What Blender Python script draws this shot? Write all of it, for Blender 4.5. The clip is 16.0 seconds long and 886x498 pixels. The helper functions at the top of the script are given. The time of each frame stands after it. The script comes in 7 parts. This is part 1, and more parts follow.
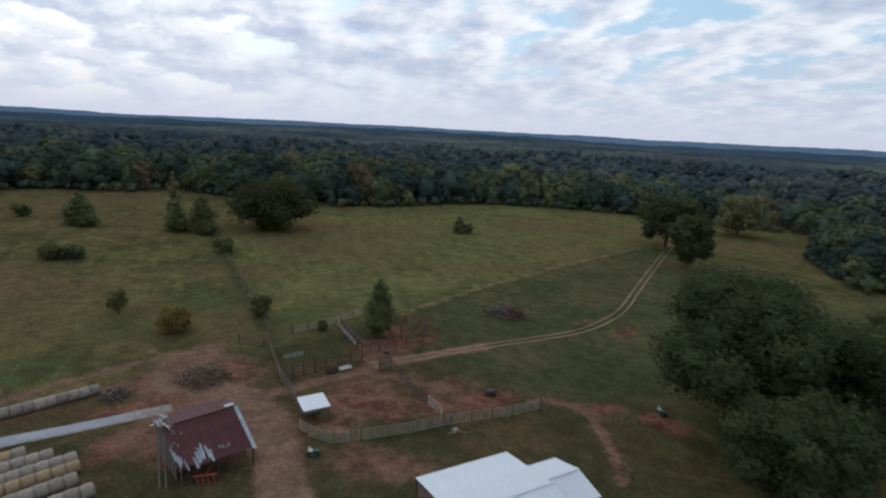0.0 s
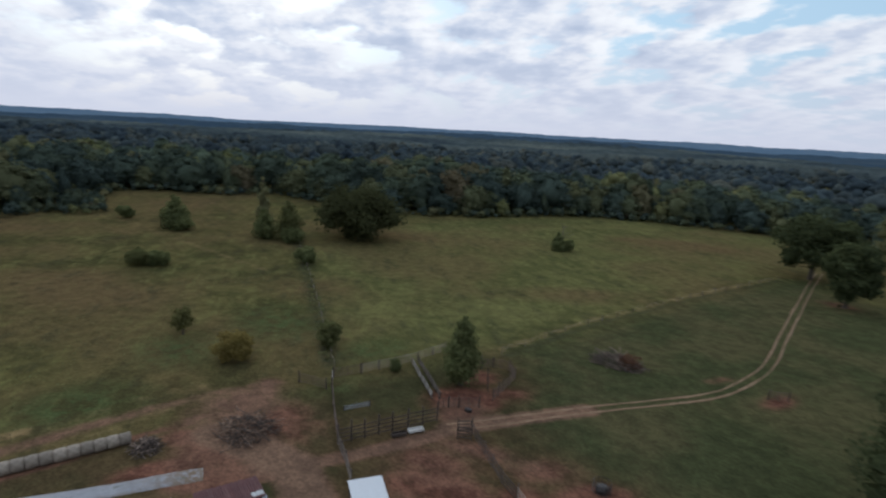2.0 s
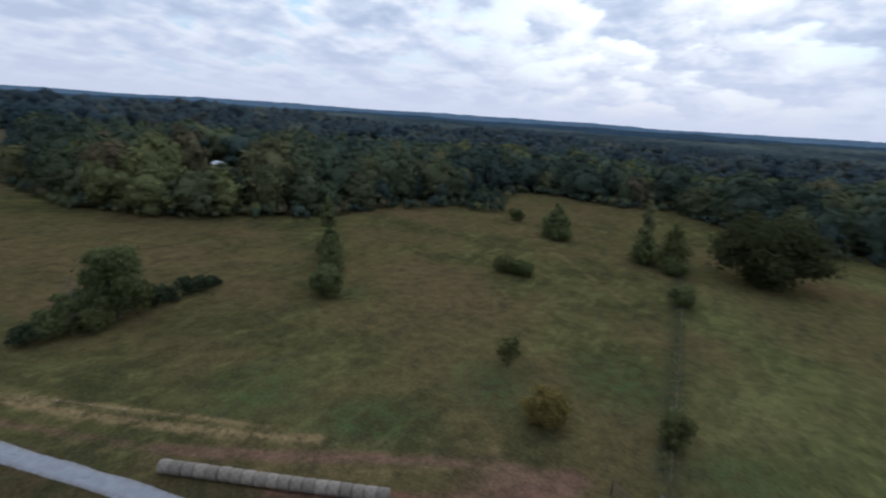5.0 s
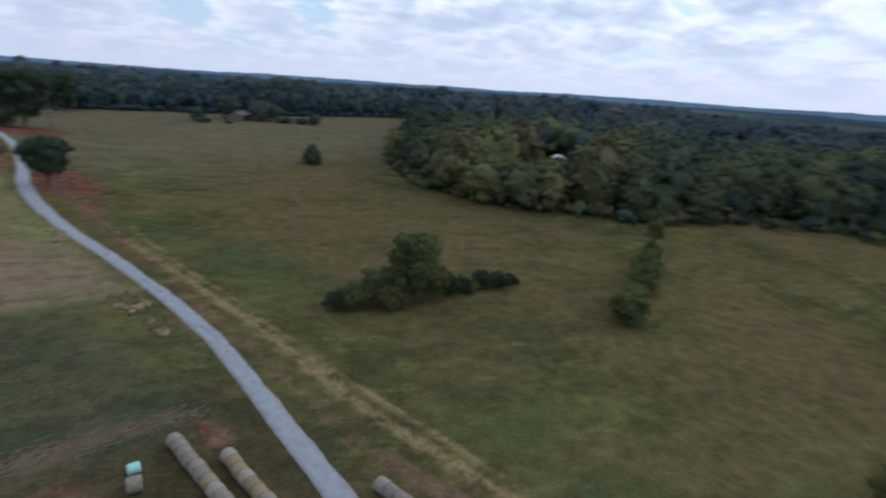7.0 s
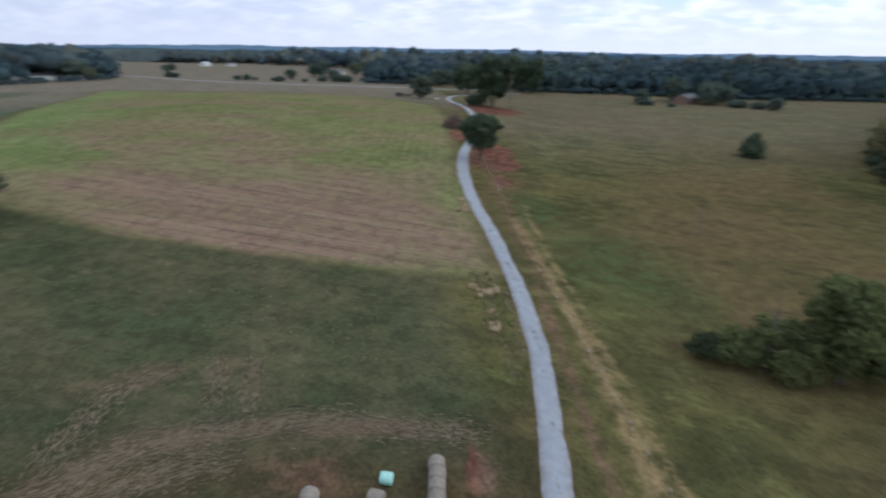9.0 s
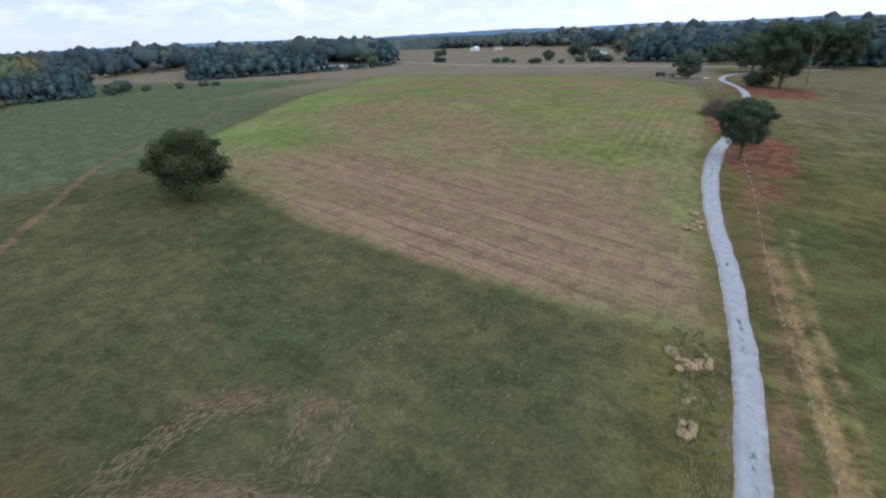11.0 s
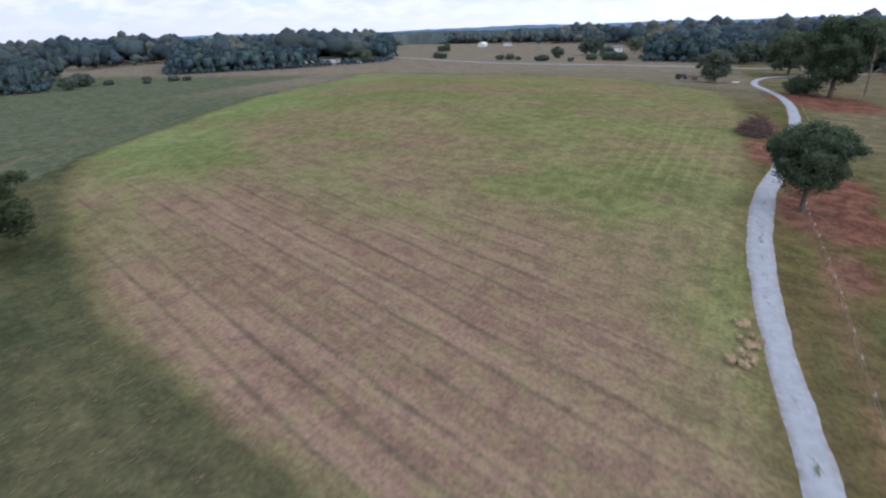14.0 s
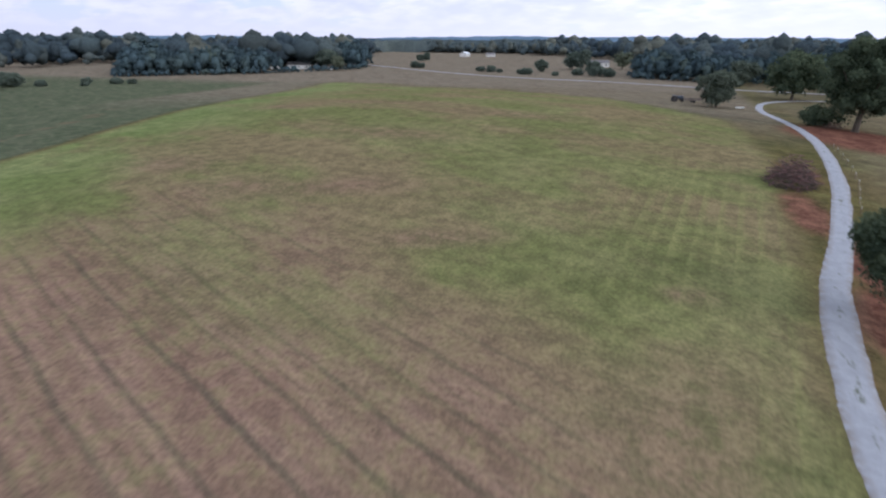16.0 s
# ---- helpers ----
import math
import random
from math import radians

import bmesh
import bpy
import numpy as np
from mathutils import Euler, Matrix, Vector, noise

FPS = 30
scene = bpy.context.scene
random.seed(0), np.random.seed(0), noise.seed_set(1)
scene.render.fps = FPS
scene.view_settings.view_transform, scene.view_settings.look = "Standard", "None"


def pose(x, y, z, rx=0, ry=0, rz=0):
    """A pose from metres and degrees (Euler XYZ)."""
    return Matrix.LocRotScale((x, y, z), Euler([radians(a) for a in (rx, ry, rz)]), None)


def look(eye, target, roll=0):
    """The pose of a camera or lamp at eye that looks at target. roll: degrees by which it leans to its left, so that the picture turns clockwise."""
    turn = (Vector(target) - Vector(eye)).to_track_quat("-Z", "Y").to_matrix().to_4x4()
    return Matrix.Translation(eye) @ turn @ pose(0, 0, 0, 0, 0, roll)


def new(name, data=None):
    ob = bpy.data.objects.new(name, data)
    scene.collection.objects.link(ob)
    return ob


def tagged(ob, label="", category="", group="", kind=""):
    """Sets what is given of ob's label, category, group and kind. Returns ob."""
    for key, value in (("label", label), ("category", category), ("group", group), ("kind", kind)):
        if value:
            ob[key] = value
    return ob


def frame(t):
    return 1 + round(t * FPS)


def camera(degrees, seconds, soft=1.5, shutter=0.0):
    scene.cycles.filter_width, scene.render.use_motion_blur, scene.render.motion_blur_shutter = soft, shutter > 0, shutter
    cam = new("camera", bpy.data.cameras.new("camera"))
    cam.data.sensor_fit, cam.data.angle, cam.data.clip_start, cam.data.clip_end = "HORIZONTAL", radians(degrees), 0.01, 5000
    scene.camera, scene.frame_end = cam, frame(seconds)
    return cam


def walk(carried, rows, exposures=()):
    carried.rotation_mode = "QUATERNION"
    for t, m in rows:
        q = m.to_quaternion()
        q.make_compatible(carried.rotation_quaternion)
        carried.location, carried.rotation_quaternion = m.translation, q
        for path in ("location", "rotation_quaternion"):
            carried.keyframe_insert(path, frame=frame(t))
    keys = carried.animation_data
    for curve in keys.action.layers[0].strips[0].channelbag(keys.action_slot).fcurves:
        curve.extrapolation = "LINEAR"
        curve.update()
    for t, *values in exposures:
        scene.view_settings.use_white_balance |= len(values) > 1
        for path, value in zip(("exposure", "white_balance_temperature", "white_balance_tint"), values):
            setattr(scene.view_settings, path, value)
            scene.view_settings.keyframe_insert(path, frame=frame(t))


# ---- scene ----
cam = camera(78.8, 16.0, soft=2.2, shutter=0.7)
METRES, EYE, TILT, LEAN, TURN = 165.8, 33.0, -3.0, 0.0, 41.4
ROWS = [
    (0.0, 0.0, 0.0, 0.0, 0.49, -9.61, -2.91),
    (0.5, -0.002, 0.0274, 0.0015, 2.48, -9.58, -3.07),
    (1.0, -0.0035, 0.0542, 0.0028, 4.59, -9.56, -3.24),
    (1.5, -0.0055, 0.0804, 0.0044, 7.0, -9.56, -3.4),
    (2.0, -0.008, 0.1056, 0.0059, 10.6, -9.62, -3.6),
    (2.5, -0.0114, 0.1303, 0.007, 16.21, -9.83, -3.94),
    (3.0, -0.0152, 0.1551, 0.008, 23.88, -10.24, -4.41),
    (3.5, -0.02, 0.1793, 0.0091, 31.71, -10.71, -4.82),
    (6.0, -0.0767, 0.2812, 0.0121, 68.43, -14.12, -6.75),
    (6.5, -0.0958, 0.2958, 0.0115, 78.34, -15.4, -6.83),
    (7.0, -0.1178, 0.3085, 0.0101, 88.64, -16.81, -6.74),
    (7.5, -0.1431, 0.3177, 0.0083, 99.43, -18.3, -6.34),
    (8.0, -0.1694, 0.3238, 0.007, 110.67, -19.82, -5.6),
    (8.5, -0.1977, 0.3258, 0.0044, 122.19, -21.23, -4.45),
    (9.0, -0.2268, 0.3237, 0.0022, 133.52, -22.42, -3.02),
    (9.5, -0.2561, 0.3172, -0.0009, 144.1, -23.26, -1.44),
    (10.0, -0.2848, 0.3058, -0.0034, 154.05, -23.83, 0.25),
    (12.5, -0.4128, 0.1934, -0.0185, 161.81, -24.98, 1.58),
    (13.0, -0.4366, 0.1612, -0.0216, 161.85, -25.03, 1.4),
    (13.5, -0.4602, 0.127, -0.0249, 161.82, -25.06, 1.13),
    (14.0, -0.4835, 0.0906, -0.0279, 161.74, -25.06, 0.67),
    (14.5, -0.5063, 0.0521, -0.0311, 161.51, -24.89, 0.14),
    (15.0, -0.529, 0.0131, -0.0336, 161.21, -24.74, -0.4),
    (15.5, -0.5521, -0.0264, -0.0354, 160.85, -24.57, -0.87),
    (16.0, -0.5756, -0.0663, -0.0373, 160.51, -24.28, -1.25),
]

EXPOSURE = [(0.0, -0.05, 6000, 9), (3.5, -0.08, 5900, 9), (6.0, 0.0, 5650, 9), (8.0, 0.26, 5700, 9), (10.0, 0.66, 5850, 9), (12.5, 0.82, 5800, 10), (14.5, 0.78, 5900, 15), (16.0, 0.66, 5950, 16)]
walk(cam, [(t, pose(0, 0, EYE, TILT, LEAN, TURN) @ pose(METRES * x, METRES * y, METRES * z, 90 + pitch, roll, yaw)) for t, x, y, z, yaw, pitch, roll in ROWS], EXPOSURE)

# ---- sky and sun ----
SUN_DIR = Vector((-0.92, 0.26, 0.42)).normalized()


def make_sky():
    world = bpy.data.worlds.new("world")
    scene.world = world
    world.use_nodes = True
    nt = world.node_tree
    nt.nodes.clear()
    N, L = nt.nodes.new, nt.links.new
    out, bg = N("ShaderNodeOutputWorld"), N("ShaderNodeBackground")
    sky = N("ShaderNodeTexSky")
    sky.sky_type, sky.sun_disc = "NISHITA", False
    sky.sun_elevation = math.asin(SUN_DIR.z)
    sky.sun_rotation = math.atan2(SUN_DIR.x, SUN_DIR.y)
    sky.air_density, sky.dust_density = 1.0, 2.0
    co, sep = N("ShaderNodeTexCoord"), N("ShaderNodeSeparateXYZ")
    L(co.outputs["Generated"], sep.inputs[0])

    def calc(op, a, b=None, c=None, clamp=False):
        n = N("ShaderNodeMath")
        n.operation, n.use_clamp = op, clamp
        for k, v in enumerate((a, b, c)):
            if v is None:
                continue
            if isinstance(v, (int, float)):
                n.inputs[k].default_value = v
            else:
                L(v, n.inputs[k])
        return n.outputs[0]

    def ramp(v, stops):
        n = N("ShaderNodeValToRGB")
        while len(n.color_ramp.elements) < len(stops):
            n.color_ramp.elements.new(0.5)
        for e, (p, c) in zip(n.color_ramp.elements, stops):
            e.position, e.color = p, (*c, 1)
        L(v, n.inputs[0])
        return n.outputs[0]

    def mix(f, a, b):
        n = N("ShaderNodeMix")
        n.data_type = "RGBA"
        for k, v in ((0, f), (6, a), (7, b)):
            if isinstance(v, tuple):
                n.inputs[k].default_value = (*v, 1)
            elif isinstance(v, (int, float)):
                n.inputs[k].default_value = v
            else:
                L(v, n.inputs[k])
        return n.outputs[2]

    up = calc("ADD", calc("MAXIMUM", sep.outputs[2], 0.0), 0.25)
    flat = N("ShaderNodeCombineXYZ")
    L(calc("DIVIDE", sep.outputs[0], up), flat.inputs[0])
    L(calc("DIVIDE", sep.outputs[1], up), flat.inputs[1])

    def cloud_noise(scale, detail, rough, shift, stretch=(1, 1, 1)):
        m, n = N("ShaderNodeMapping"), N("ShaderNodeTexNoise")
        m.inputs["Location"].default_value = shift
        m.inputs["Rotation"].default_value = (0, 0, 0.6)
        m.inputs["Scale"].default_value = stretch
        L(flat.outputs[0], m.inputs[0])
        L(m.outputs[0], n.inputs["Vector"])
        n.inputs["Scale"].default_value, n.inputs["Detail"].default_value = scale, detail
        n.inputs["Roughness"].default_value = rough
        return n.outputs["Fac"]

    big = cloud_noise(0.6, 3, 0.5, (3.1, 1.7, 0))
    puff = cloud_noise(3.0, 6, 0.53, (0.4, 8.2, 0), (1.0, 1.2, 1))
    toward = cloud_noise(3.0, 6, 0.53, (0.45, 8.25, 0), (1.0, 1.2, 1))
    cover = calc("ADD", calc("MULTIPLY", big, 0.38), calc("MULTIPLY", puff, 0.72))
    mask = ramp(cover, [(0.46, (0, 0, 0)), (0.53, (1, 1, 1))])
    # thin rims are white, thick hearts grey-blue, and the side towards the sun is lighter
    relief = calc("MULTIPLY", calc("SUBTRACT", puff, toward), 1.0)
    shade = ramp(calc("SUBTRACT", cover, relief), [(0.455, (0.99, 0.98, 0.97)), (0.53, (0.86, 0.86, 0.885)), (0.60, (0.66, 0.70, 0.79)), (0.70, (0.50, 0.56, 0.68))])
    clear = N("ShaderNodeMix")
    clear.data_type, clear.blend_type = "RGBA", "MULTIPLY"
    clear.inputs[0].default_value = 1.0
    L(sky.outputs[0], clear.inputs[6])
    clear.inputs[7].default_value = (0.10, 0.10, 0.10, 1)
    blue = mix(0.75, clear.outputs[2], (0.55, 0.76, 0.92))
    clouds = mix(mask, blue, shade)
    low = ramp(sep.outputs[2], [(0.0, (1, 1, 1)), (0.04, (0.7, 0.7, 0.7)), (0.16, (0, 0, 0))])
    haze = mix(0.5, (0.62, 0.66, 0.76), (0.72, 0.70, 0.76))
    # brighter towards the hidden sun
    side = calc("ADD", calc("MULTIPLY", sep.outputs[0], SUN_DIR.x), calc("MULTIPLY", sep.outputs[1], SUN_DIR.y))
    glow = ramp(calc("ADD", calc("MULTIPLY", side, 0.5), 0.5), [(0.05, (0.70, 0.71, 0.74)), (0.35, (0.88, 0.88, 0.90)), (0.6, (0.95, 0.95, 0.95)), (0.95, (1.05, 1.04, 1.03))])
    whole = mix(low, clouds, haze)
    lit = N("ShaderNodeMix")
    lit.data_type, lit.blend_type = "RGBA", "MULTIPLY"
    lit.inputs[0].default_value = 1.0
    L(whole, lit.inputs[6])
    L(glow, lit.inputs[7])
    L(lit.outputs[2], bg.inputs[0])
    bg.inputs[1].default_value = 1.0
    L(bg.outputs[0], out.inputs[0])
    return world


make_sky()
sun = new("sun", bpy.data.lights.new("sun", "SUN"))
sun.data.energy, sun.data.angle, sun.data.color = 0.7, radians(20), (1.0, 0.95, 0.88)
sun.matrix_world = look(SUN_DIR * 100, (0, 0, 0))


# ---- materials ----
class Mat:
    """A node material with a principled shader and short ways to lay nodes."""

    def __init__(self, name, rough=0.8, metal=0.0, spec=0.3):
        self.mat = bpy.data.materials.new(name)
        self.mat.use_nodes = True
        self.nt = self.mat.node_tree
        self.bsdf = self.nt.nodes["Principled BSDF"]
        self.bsdf.inputs["Roughness"].default_value = rough
        self.bsdf.inputs["Metallic"].default_value = metal
        self.bsdf.inputs["Specular IOR Level"].default_value = spec
        self.co = None

    def N(self, kind):
        return self.nt.nodes.new(kind)

    def L(self, a, b):
        self.nt.links.new(a, b)

    def put(self, sock, v):
        if isinstance(v, tuple):
            sock.default_value = (*v, 1) if len(v) == 3 and sock.type == "RGBA" else v
        elif isinstance(v, (int, float)):
            sock.default_value = v
        else:
            self.L(v, sock)

    def coords(self):
        if self.co is None:
            self.co = self.N("ShaderNodeTexCoord").outputs["Object"]
        return self.co

    def noise(self, scale, detail=4, rough=0.55, stretch=None, turn=0.0, shift=(0, 0, 0)):
        n = self.N("ShaderNodeTexNoise")
        n.inputs["Scale"].default_value, n.inputs["Detail"].default_value, n.inputs["Roughness"].default_value = scale, detail, rough
        v = self.coords()
        if stretch or turn or any(shift):
            m = self.N("ShaderNodeMapping")
            r = self.N("ShaderNodeMapping")
            r.inputs["Rotation"].default_value = (0, 0, turn)
            r.inputs["Location"].default_value = shift
            m.inputs["Scale"].default_value = stretch or (1, 1, 1)
            self.L(v, r.inputs[0])
            self.L(r.outputs[0], m.inputs[0])
            v = m.outputs[0]
        self.L(v, n.inputs["Vector"])
        return n.outputs["Fac"]

    def split(self, turn):
        """The place's coordinates along axes turned about z."""
        r, x = self.N("ShaderNodeMapping"), self.N("ShaderNodeSeparateXYZ")
        r.inputs["Rotation"].default_value = (0, 0, turn)
        self.L(self.coords(), r.inputs[0])
        self.L(r.outputs[0], x.inputs[0])
        return x.outputs

    def calc(self, op, a, b=0.0, clamp=False):
        n = self.N("ShaderNodeMath")
        n.operation, n.use_clamp = op, clamp
        self.put(n.inputs[0], a)
        self.put(n.inputs[1], b)
        return n.outputs[0]

    def span(self, v, lo, hi, a=0.0, b=1.0):
        n = self.N("ShaderNodeMapRange")
        n.clamp, n.interpolation_type = True, "SMOOTHSTEP"
        self.put(n.inputs[0], v)
        for k, x in zip((1, 2, 3, 4), (lo, hi, a, b)):
            n.inputs[k].default_value = x
        return n.outputs[0]

    def mix(self, f, a, b, blend="MIX"):
        n = self.N("ShaderNodeMix")
        n.data_type, n.blend_type = "RGBA", blend
        self.put(n.inputs[0], f)
        self.put(n.inputs[6], a)
        self.put(n.inputs[7], b)
        return n.outputs[2]

    def attr(self, name):
        n = self.N("ShaderNodeAttribute")
        n.attribute_name = name
        return n

    def rgb(self, name):
        s = self.N("ShaderNodeSeparateColor")
        self.L(self.attr(name).outputs["Color"], s.inputs[0])
        return s.outputs

    def chance(self):
        return self.N("ShaderNodeObjectInfo").outputs["Random"]

    def color(self, v):
        self.put(self.bsdf.inputs["Base Color"], v)
        return self

    def bump(self, v, strength=0.3, distance=0.1):
        b = self.N("ShaderNodeBump")
        b.inputs["Strength"].default_value, b.inputs["Distance"].default_value = strength, distance
        self.put(b.inputs["Height"], v)
        self.L(b.outputs[0], self.bsdf.inputs["Normal"])
        return self


def plain(name, a, b, scale=3.0, rough=0.8, metal=0.0, spec=0.3, bump=0.2, stretch=None, vary=0.25):
    """Two tones mixed by coarse and fine noise, with a little change from one object to the next."""
    m = Mat(name, rough, metal, spec)
    f = m.calc("ADD", m.calc("MULTIPLY", m.noise(scale, 5, 0.6, stretch), 0.6), m.calc("MULTIPLY", m.noise(scale * 6, 3, 0.6, stretch), 0.4))
    c = m.mix(m.span(f, 0.36, 0.64), a, b)
    if vary:
        c = m.mix(m.calc("MULTIPLY", m.chance(), vary), c, tuple(0.45 * v for v in a))
    m.color(c)
    if bump:
        m.bump(m.noise(scale * 8, 3, 0.6, stretch), bump, 0.03)
    return m.mat


def leaf_material(name, dark, light, warm, share=0.25):
    """Foliage: the tone changes from tree to tree (attribute, object), from leaf to leaf, and upward on crowns as
    painted top light.
    """
    m = Mat(name, 0.85, 0.0, 0.0)
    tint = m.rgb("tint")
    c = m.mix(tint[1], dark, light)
    pick = m.calc("FRACT", m.calc("ADD", tint[0], m.chance()))
    c = m.mix(m.calc("MULTIPLY", m.span(pick, 1.0 - share, 1.0), 0.75), c, warm)
    c = m.mix(m.span(m.calc("FRACT", m.calc("MULTIPLY", pick, 7.3)), 0.0, 1.0, 0.0, 0.30), c, tuple(0.8 * v for v in dark))
    m.color(c)
    t = m.N("ShaderNodeBsdfTranslucent")
    m.L(c, t.inputs[0])
    mixer = m.N("ShaderNodeMixShader")
    mixer.inputs[0].default_value = 0.32
    out = m.nt.nodes["Material Output"]
    m.L(m.bsdf.outputs[0], mixer.inputs[1])
    m.L(t.outputs[0], mixer.inputs[2])
    m.L(mixer.outputs[0], out.inputs[0])
    return m.mat


def woods_material(name, kinds, depth=1.0, relief=0.8):
    """Mixed woodland: each tree takes one of the kinds' colours, each spray its own tone, a little lighter upward as
    painted light.
    """
    m = Mat(name, 0.9, 0.0, 0.0)
    tint = m.rgb("tint")
    n = m.N("ShaderNodeValToRGB")
    n.color_ramp.interpolation = "LINEAR"
    while len(n.color_ramp.elements) < len(kinds):
        n.color_ramp.elements.new(0.5)
    for e, (p, c) in zip(n.color_ramp.elements, kinds):
        e.position, e.color = p, (*c, 1)
    m.L(tint[0], n.inputs[0])
    c = n.outputs[0]
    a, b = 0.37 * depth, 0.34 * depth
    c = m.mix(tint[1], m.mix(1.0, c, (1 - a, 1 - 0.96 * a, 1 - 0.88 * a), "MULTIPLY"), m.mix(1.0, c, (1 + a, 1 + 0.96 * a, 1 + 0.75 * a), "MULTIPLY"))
    grain = m.noise(1.3, 6, 0.8)
    c = m.mix(m.span(grain, 0.38, 0.62), m.mix(1.0, c, (1 - b, 1 - 0.96 * b, 1 - 0.9 * b), "MULTIPLY"), m.mix(1.0, c, (1 + b, 1 + 0.96 * b, 1 + 0.8 * b), "MULTIPLY"))
    m.color(c)
    m.bump(grain, relief, 0.9)
    return m.mat


def ground_material():
    m = Mat("pasture_ground", 1.0, 0.0, 0.0)
    za, zb, zc, zd, ze = m.rgb("zone_a"), m.rgb("zone_b"), m.rgb("zone_c"), m.rgb("zone_d"), m.rgb("zone_e")
    n_big = m.noise(0.016, 4, 0.55)
    n_mid = m.noise(0.065, 6, 0.62, shift=(31, 7, 0))
    n_fine = m.noise(0.42, 6, 0.68)
    n_tuft = m.noise(2.4, 5, 0.72)
    wisp = m.noise(0.11, 6, 0.68, (1.0, 2.6, 1), 0.5)
    # west pasture: olive grass, russet broom sedge, brighter green patches
    c = m.mix(m.span(n_mid, 0.38, 0.60), (0.070, 0.071, 0.029), (0.114, 0.104, 0.042))
    c = m.mix(ze[2], c, m.mix(m.span(n_mid, 0.36, 0.62), (0.098, 0.104, 0.040), (0.138, 0.138, 0.054)))
    rust = m.calc("ADD", m.calc("MULTIPLY", m.span(n_big, 0.42, 0.58), 0.6), m.calc("MULTIPLY", zd[0], 0.72), True)
    c = m.mix(m.calc("MULTIPLY", rust, m.span(n_mid, 0.30, 0.55, 0.45, 1.0)), c, (0.133, 0.099, 0.049))
    c = m.mix(m.calc("MULTIPLY", m.span(wisp, 0.52, 0.64), m.span(rust, 0.0, 0.9, 0.58, 0.16)), c, (0.168, 0.166, 0.064))
    c = m.mix(m.calc("MULTIPLY", m.span(wisp, 0.48, 0.32), 0.5), c, (0.060, 0.060, 0.034))
    c = m.mix(m.calc("MULTIPLY", zb[1], m.span(n_fine, 0.38, 0.6, 0.15, 0.76)), c, (0.064, 0.094, 0.038))
    # rough yard grass
    yard = m.mix(m.span(n_mid, 0.38, 0.60), (0.056, 0.056, 0.027), (0.094, 0.070, 0.037))
    c = m.mix(zc[0], c, yard)
    # short dark grass of the paddock beyond the pens
    zf = m.rgb("zone_f")
    c = m.mix(m.calc("MULTIPLY", zf[0], 0.9), c, m.mix(m.span(n_mid, 0.38, 0.62), (0.058, 0.068, 0.032), (0.086, 0.082, 0.041)))
    # east pasture, grey-green
    east = m.mix(m.span(n_mid, 0.38, 0.62), (0.062, 0.074, 0.041), (0.086, 0.087, 0.052))
    east = m.mix(m.calc("MULTIPLY", m.span(wisp, 0.52, 0.70), 0.5), east, (0.135, 0.112, 0.082))
    fleck = m.noise(1.1, 5, 0.7, (0.28, 1.0, 1), -1.0, (3, 3, 0))
    east = m.mix(m.calc("MULTIPLY", m.span(fleck, 0.58, 0.74), 0.30), east, (0.165, 0.155, 0.125))
    east = m.mix(m.span(zb[0], 0.72, 1.0), east, m.mix(m.span(wisp, 0.38, 0.62), (0.086, 0.104, 0.064), (0.112, 0.124, 0.080)))
    c = m.mix(zb[0], c, east)
    # sown field: bright green with thin reddish places
    lush = m.mix(m.span(n_mid, 0.38, 0.62), (0.142, 0.154, 0.062), (0.178, 0.180, 0.080))
    thin = m.noise(0.028, 5, 0.62, (1.0, 1.7, 1), 0.36, (60, 13, 0))
    lush = m.mix(m.calc("MULTIPLY", m.span(thin, 0.40, 0.62), 0.66), lush, (0.208, 0.152, 0.096))
    lush = m.mix(m.calc("MULTIPLY", ze[1], m.span(n_fine, 0.36, 0.60, 0.35, 0.95)), lush, (0.205, 0.135, 0.100))
    drill = m.calc("FRACT", m.calc("ADD", m.calc("MULTIPLY", m.split(0.1)[0], 0.42), m.calc("MULTIPLY", n_fine, 0.35)))
    lush = m.mix(m.calc("MULTIPLY", m.calc("MULTIPLY", m.span(drill, 0.5, 0.9), zd[2]), 0.48), lush, (0.225, 0.225, 0.095))
    crest = m.mix(m.span(n_mid, 0.36, 0.62), (0.138, 0.180, 0.066), (0.182, 0.214, 0.090))
    lush = m.mix(m.calc("MULTIPLY", ze[0], m.span(thin, 0.62, 0.46, 0.35, 0.95)), lush, crest)
    c = m.mix(za[2], c, lush)
    # mown strips with darker windrow lines
    across = m.split(0.37)[1]
    row = m.calc("ADD", m.calc("MULTIPLY", across, 0.256), m.calc("MULTIPLY", n_mid, 0.36))
    line = m.calc("MULTIPLY", m.calc("ABSOLUTE", m.calc("SUBTRACT", m.calc("FRACT", row), 0.5)), 2.0)
    strip = m.mix(m.span(m.noise(0.33, 4, 0.6, (0.12, 1.0, 1), 0.37), 0.36, 0.64), (0.216, 0.142, 0.103), (0.276, 0.183, 0.136))
    strip = m.mix(m.calc("MULTIPLY", m.span(n_fine, 0.46, 0.66), 0.58), strip, (0.158, 0.142, 0.074))
    broken = m.noise(0.25, 5, 0.7, (0.35, 1.0, 1), 0.37, (5, 40, 0))
    strip = m.mix(m.calc("MULTIPLY", m.span(line, 0.74, 0.97), m.span(broken, 0.38, 0.62, 0.10, 0.66)), strip, (0.082, 0.076, 0.056))
    swath = m.calc("ABSOLUTE", m.calc("SUBTRACT", m.calc("FRACT", m.calc("ADD", m.calc("MULTIPLY", across, 0.768), m.calc("MULTIPLY", n_mid, 1.2))), 0.5))
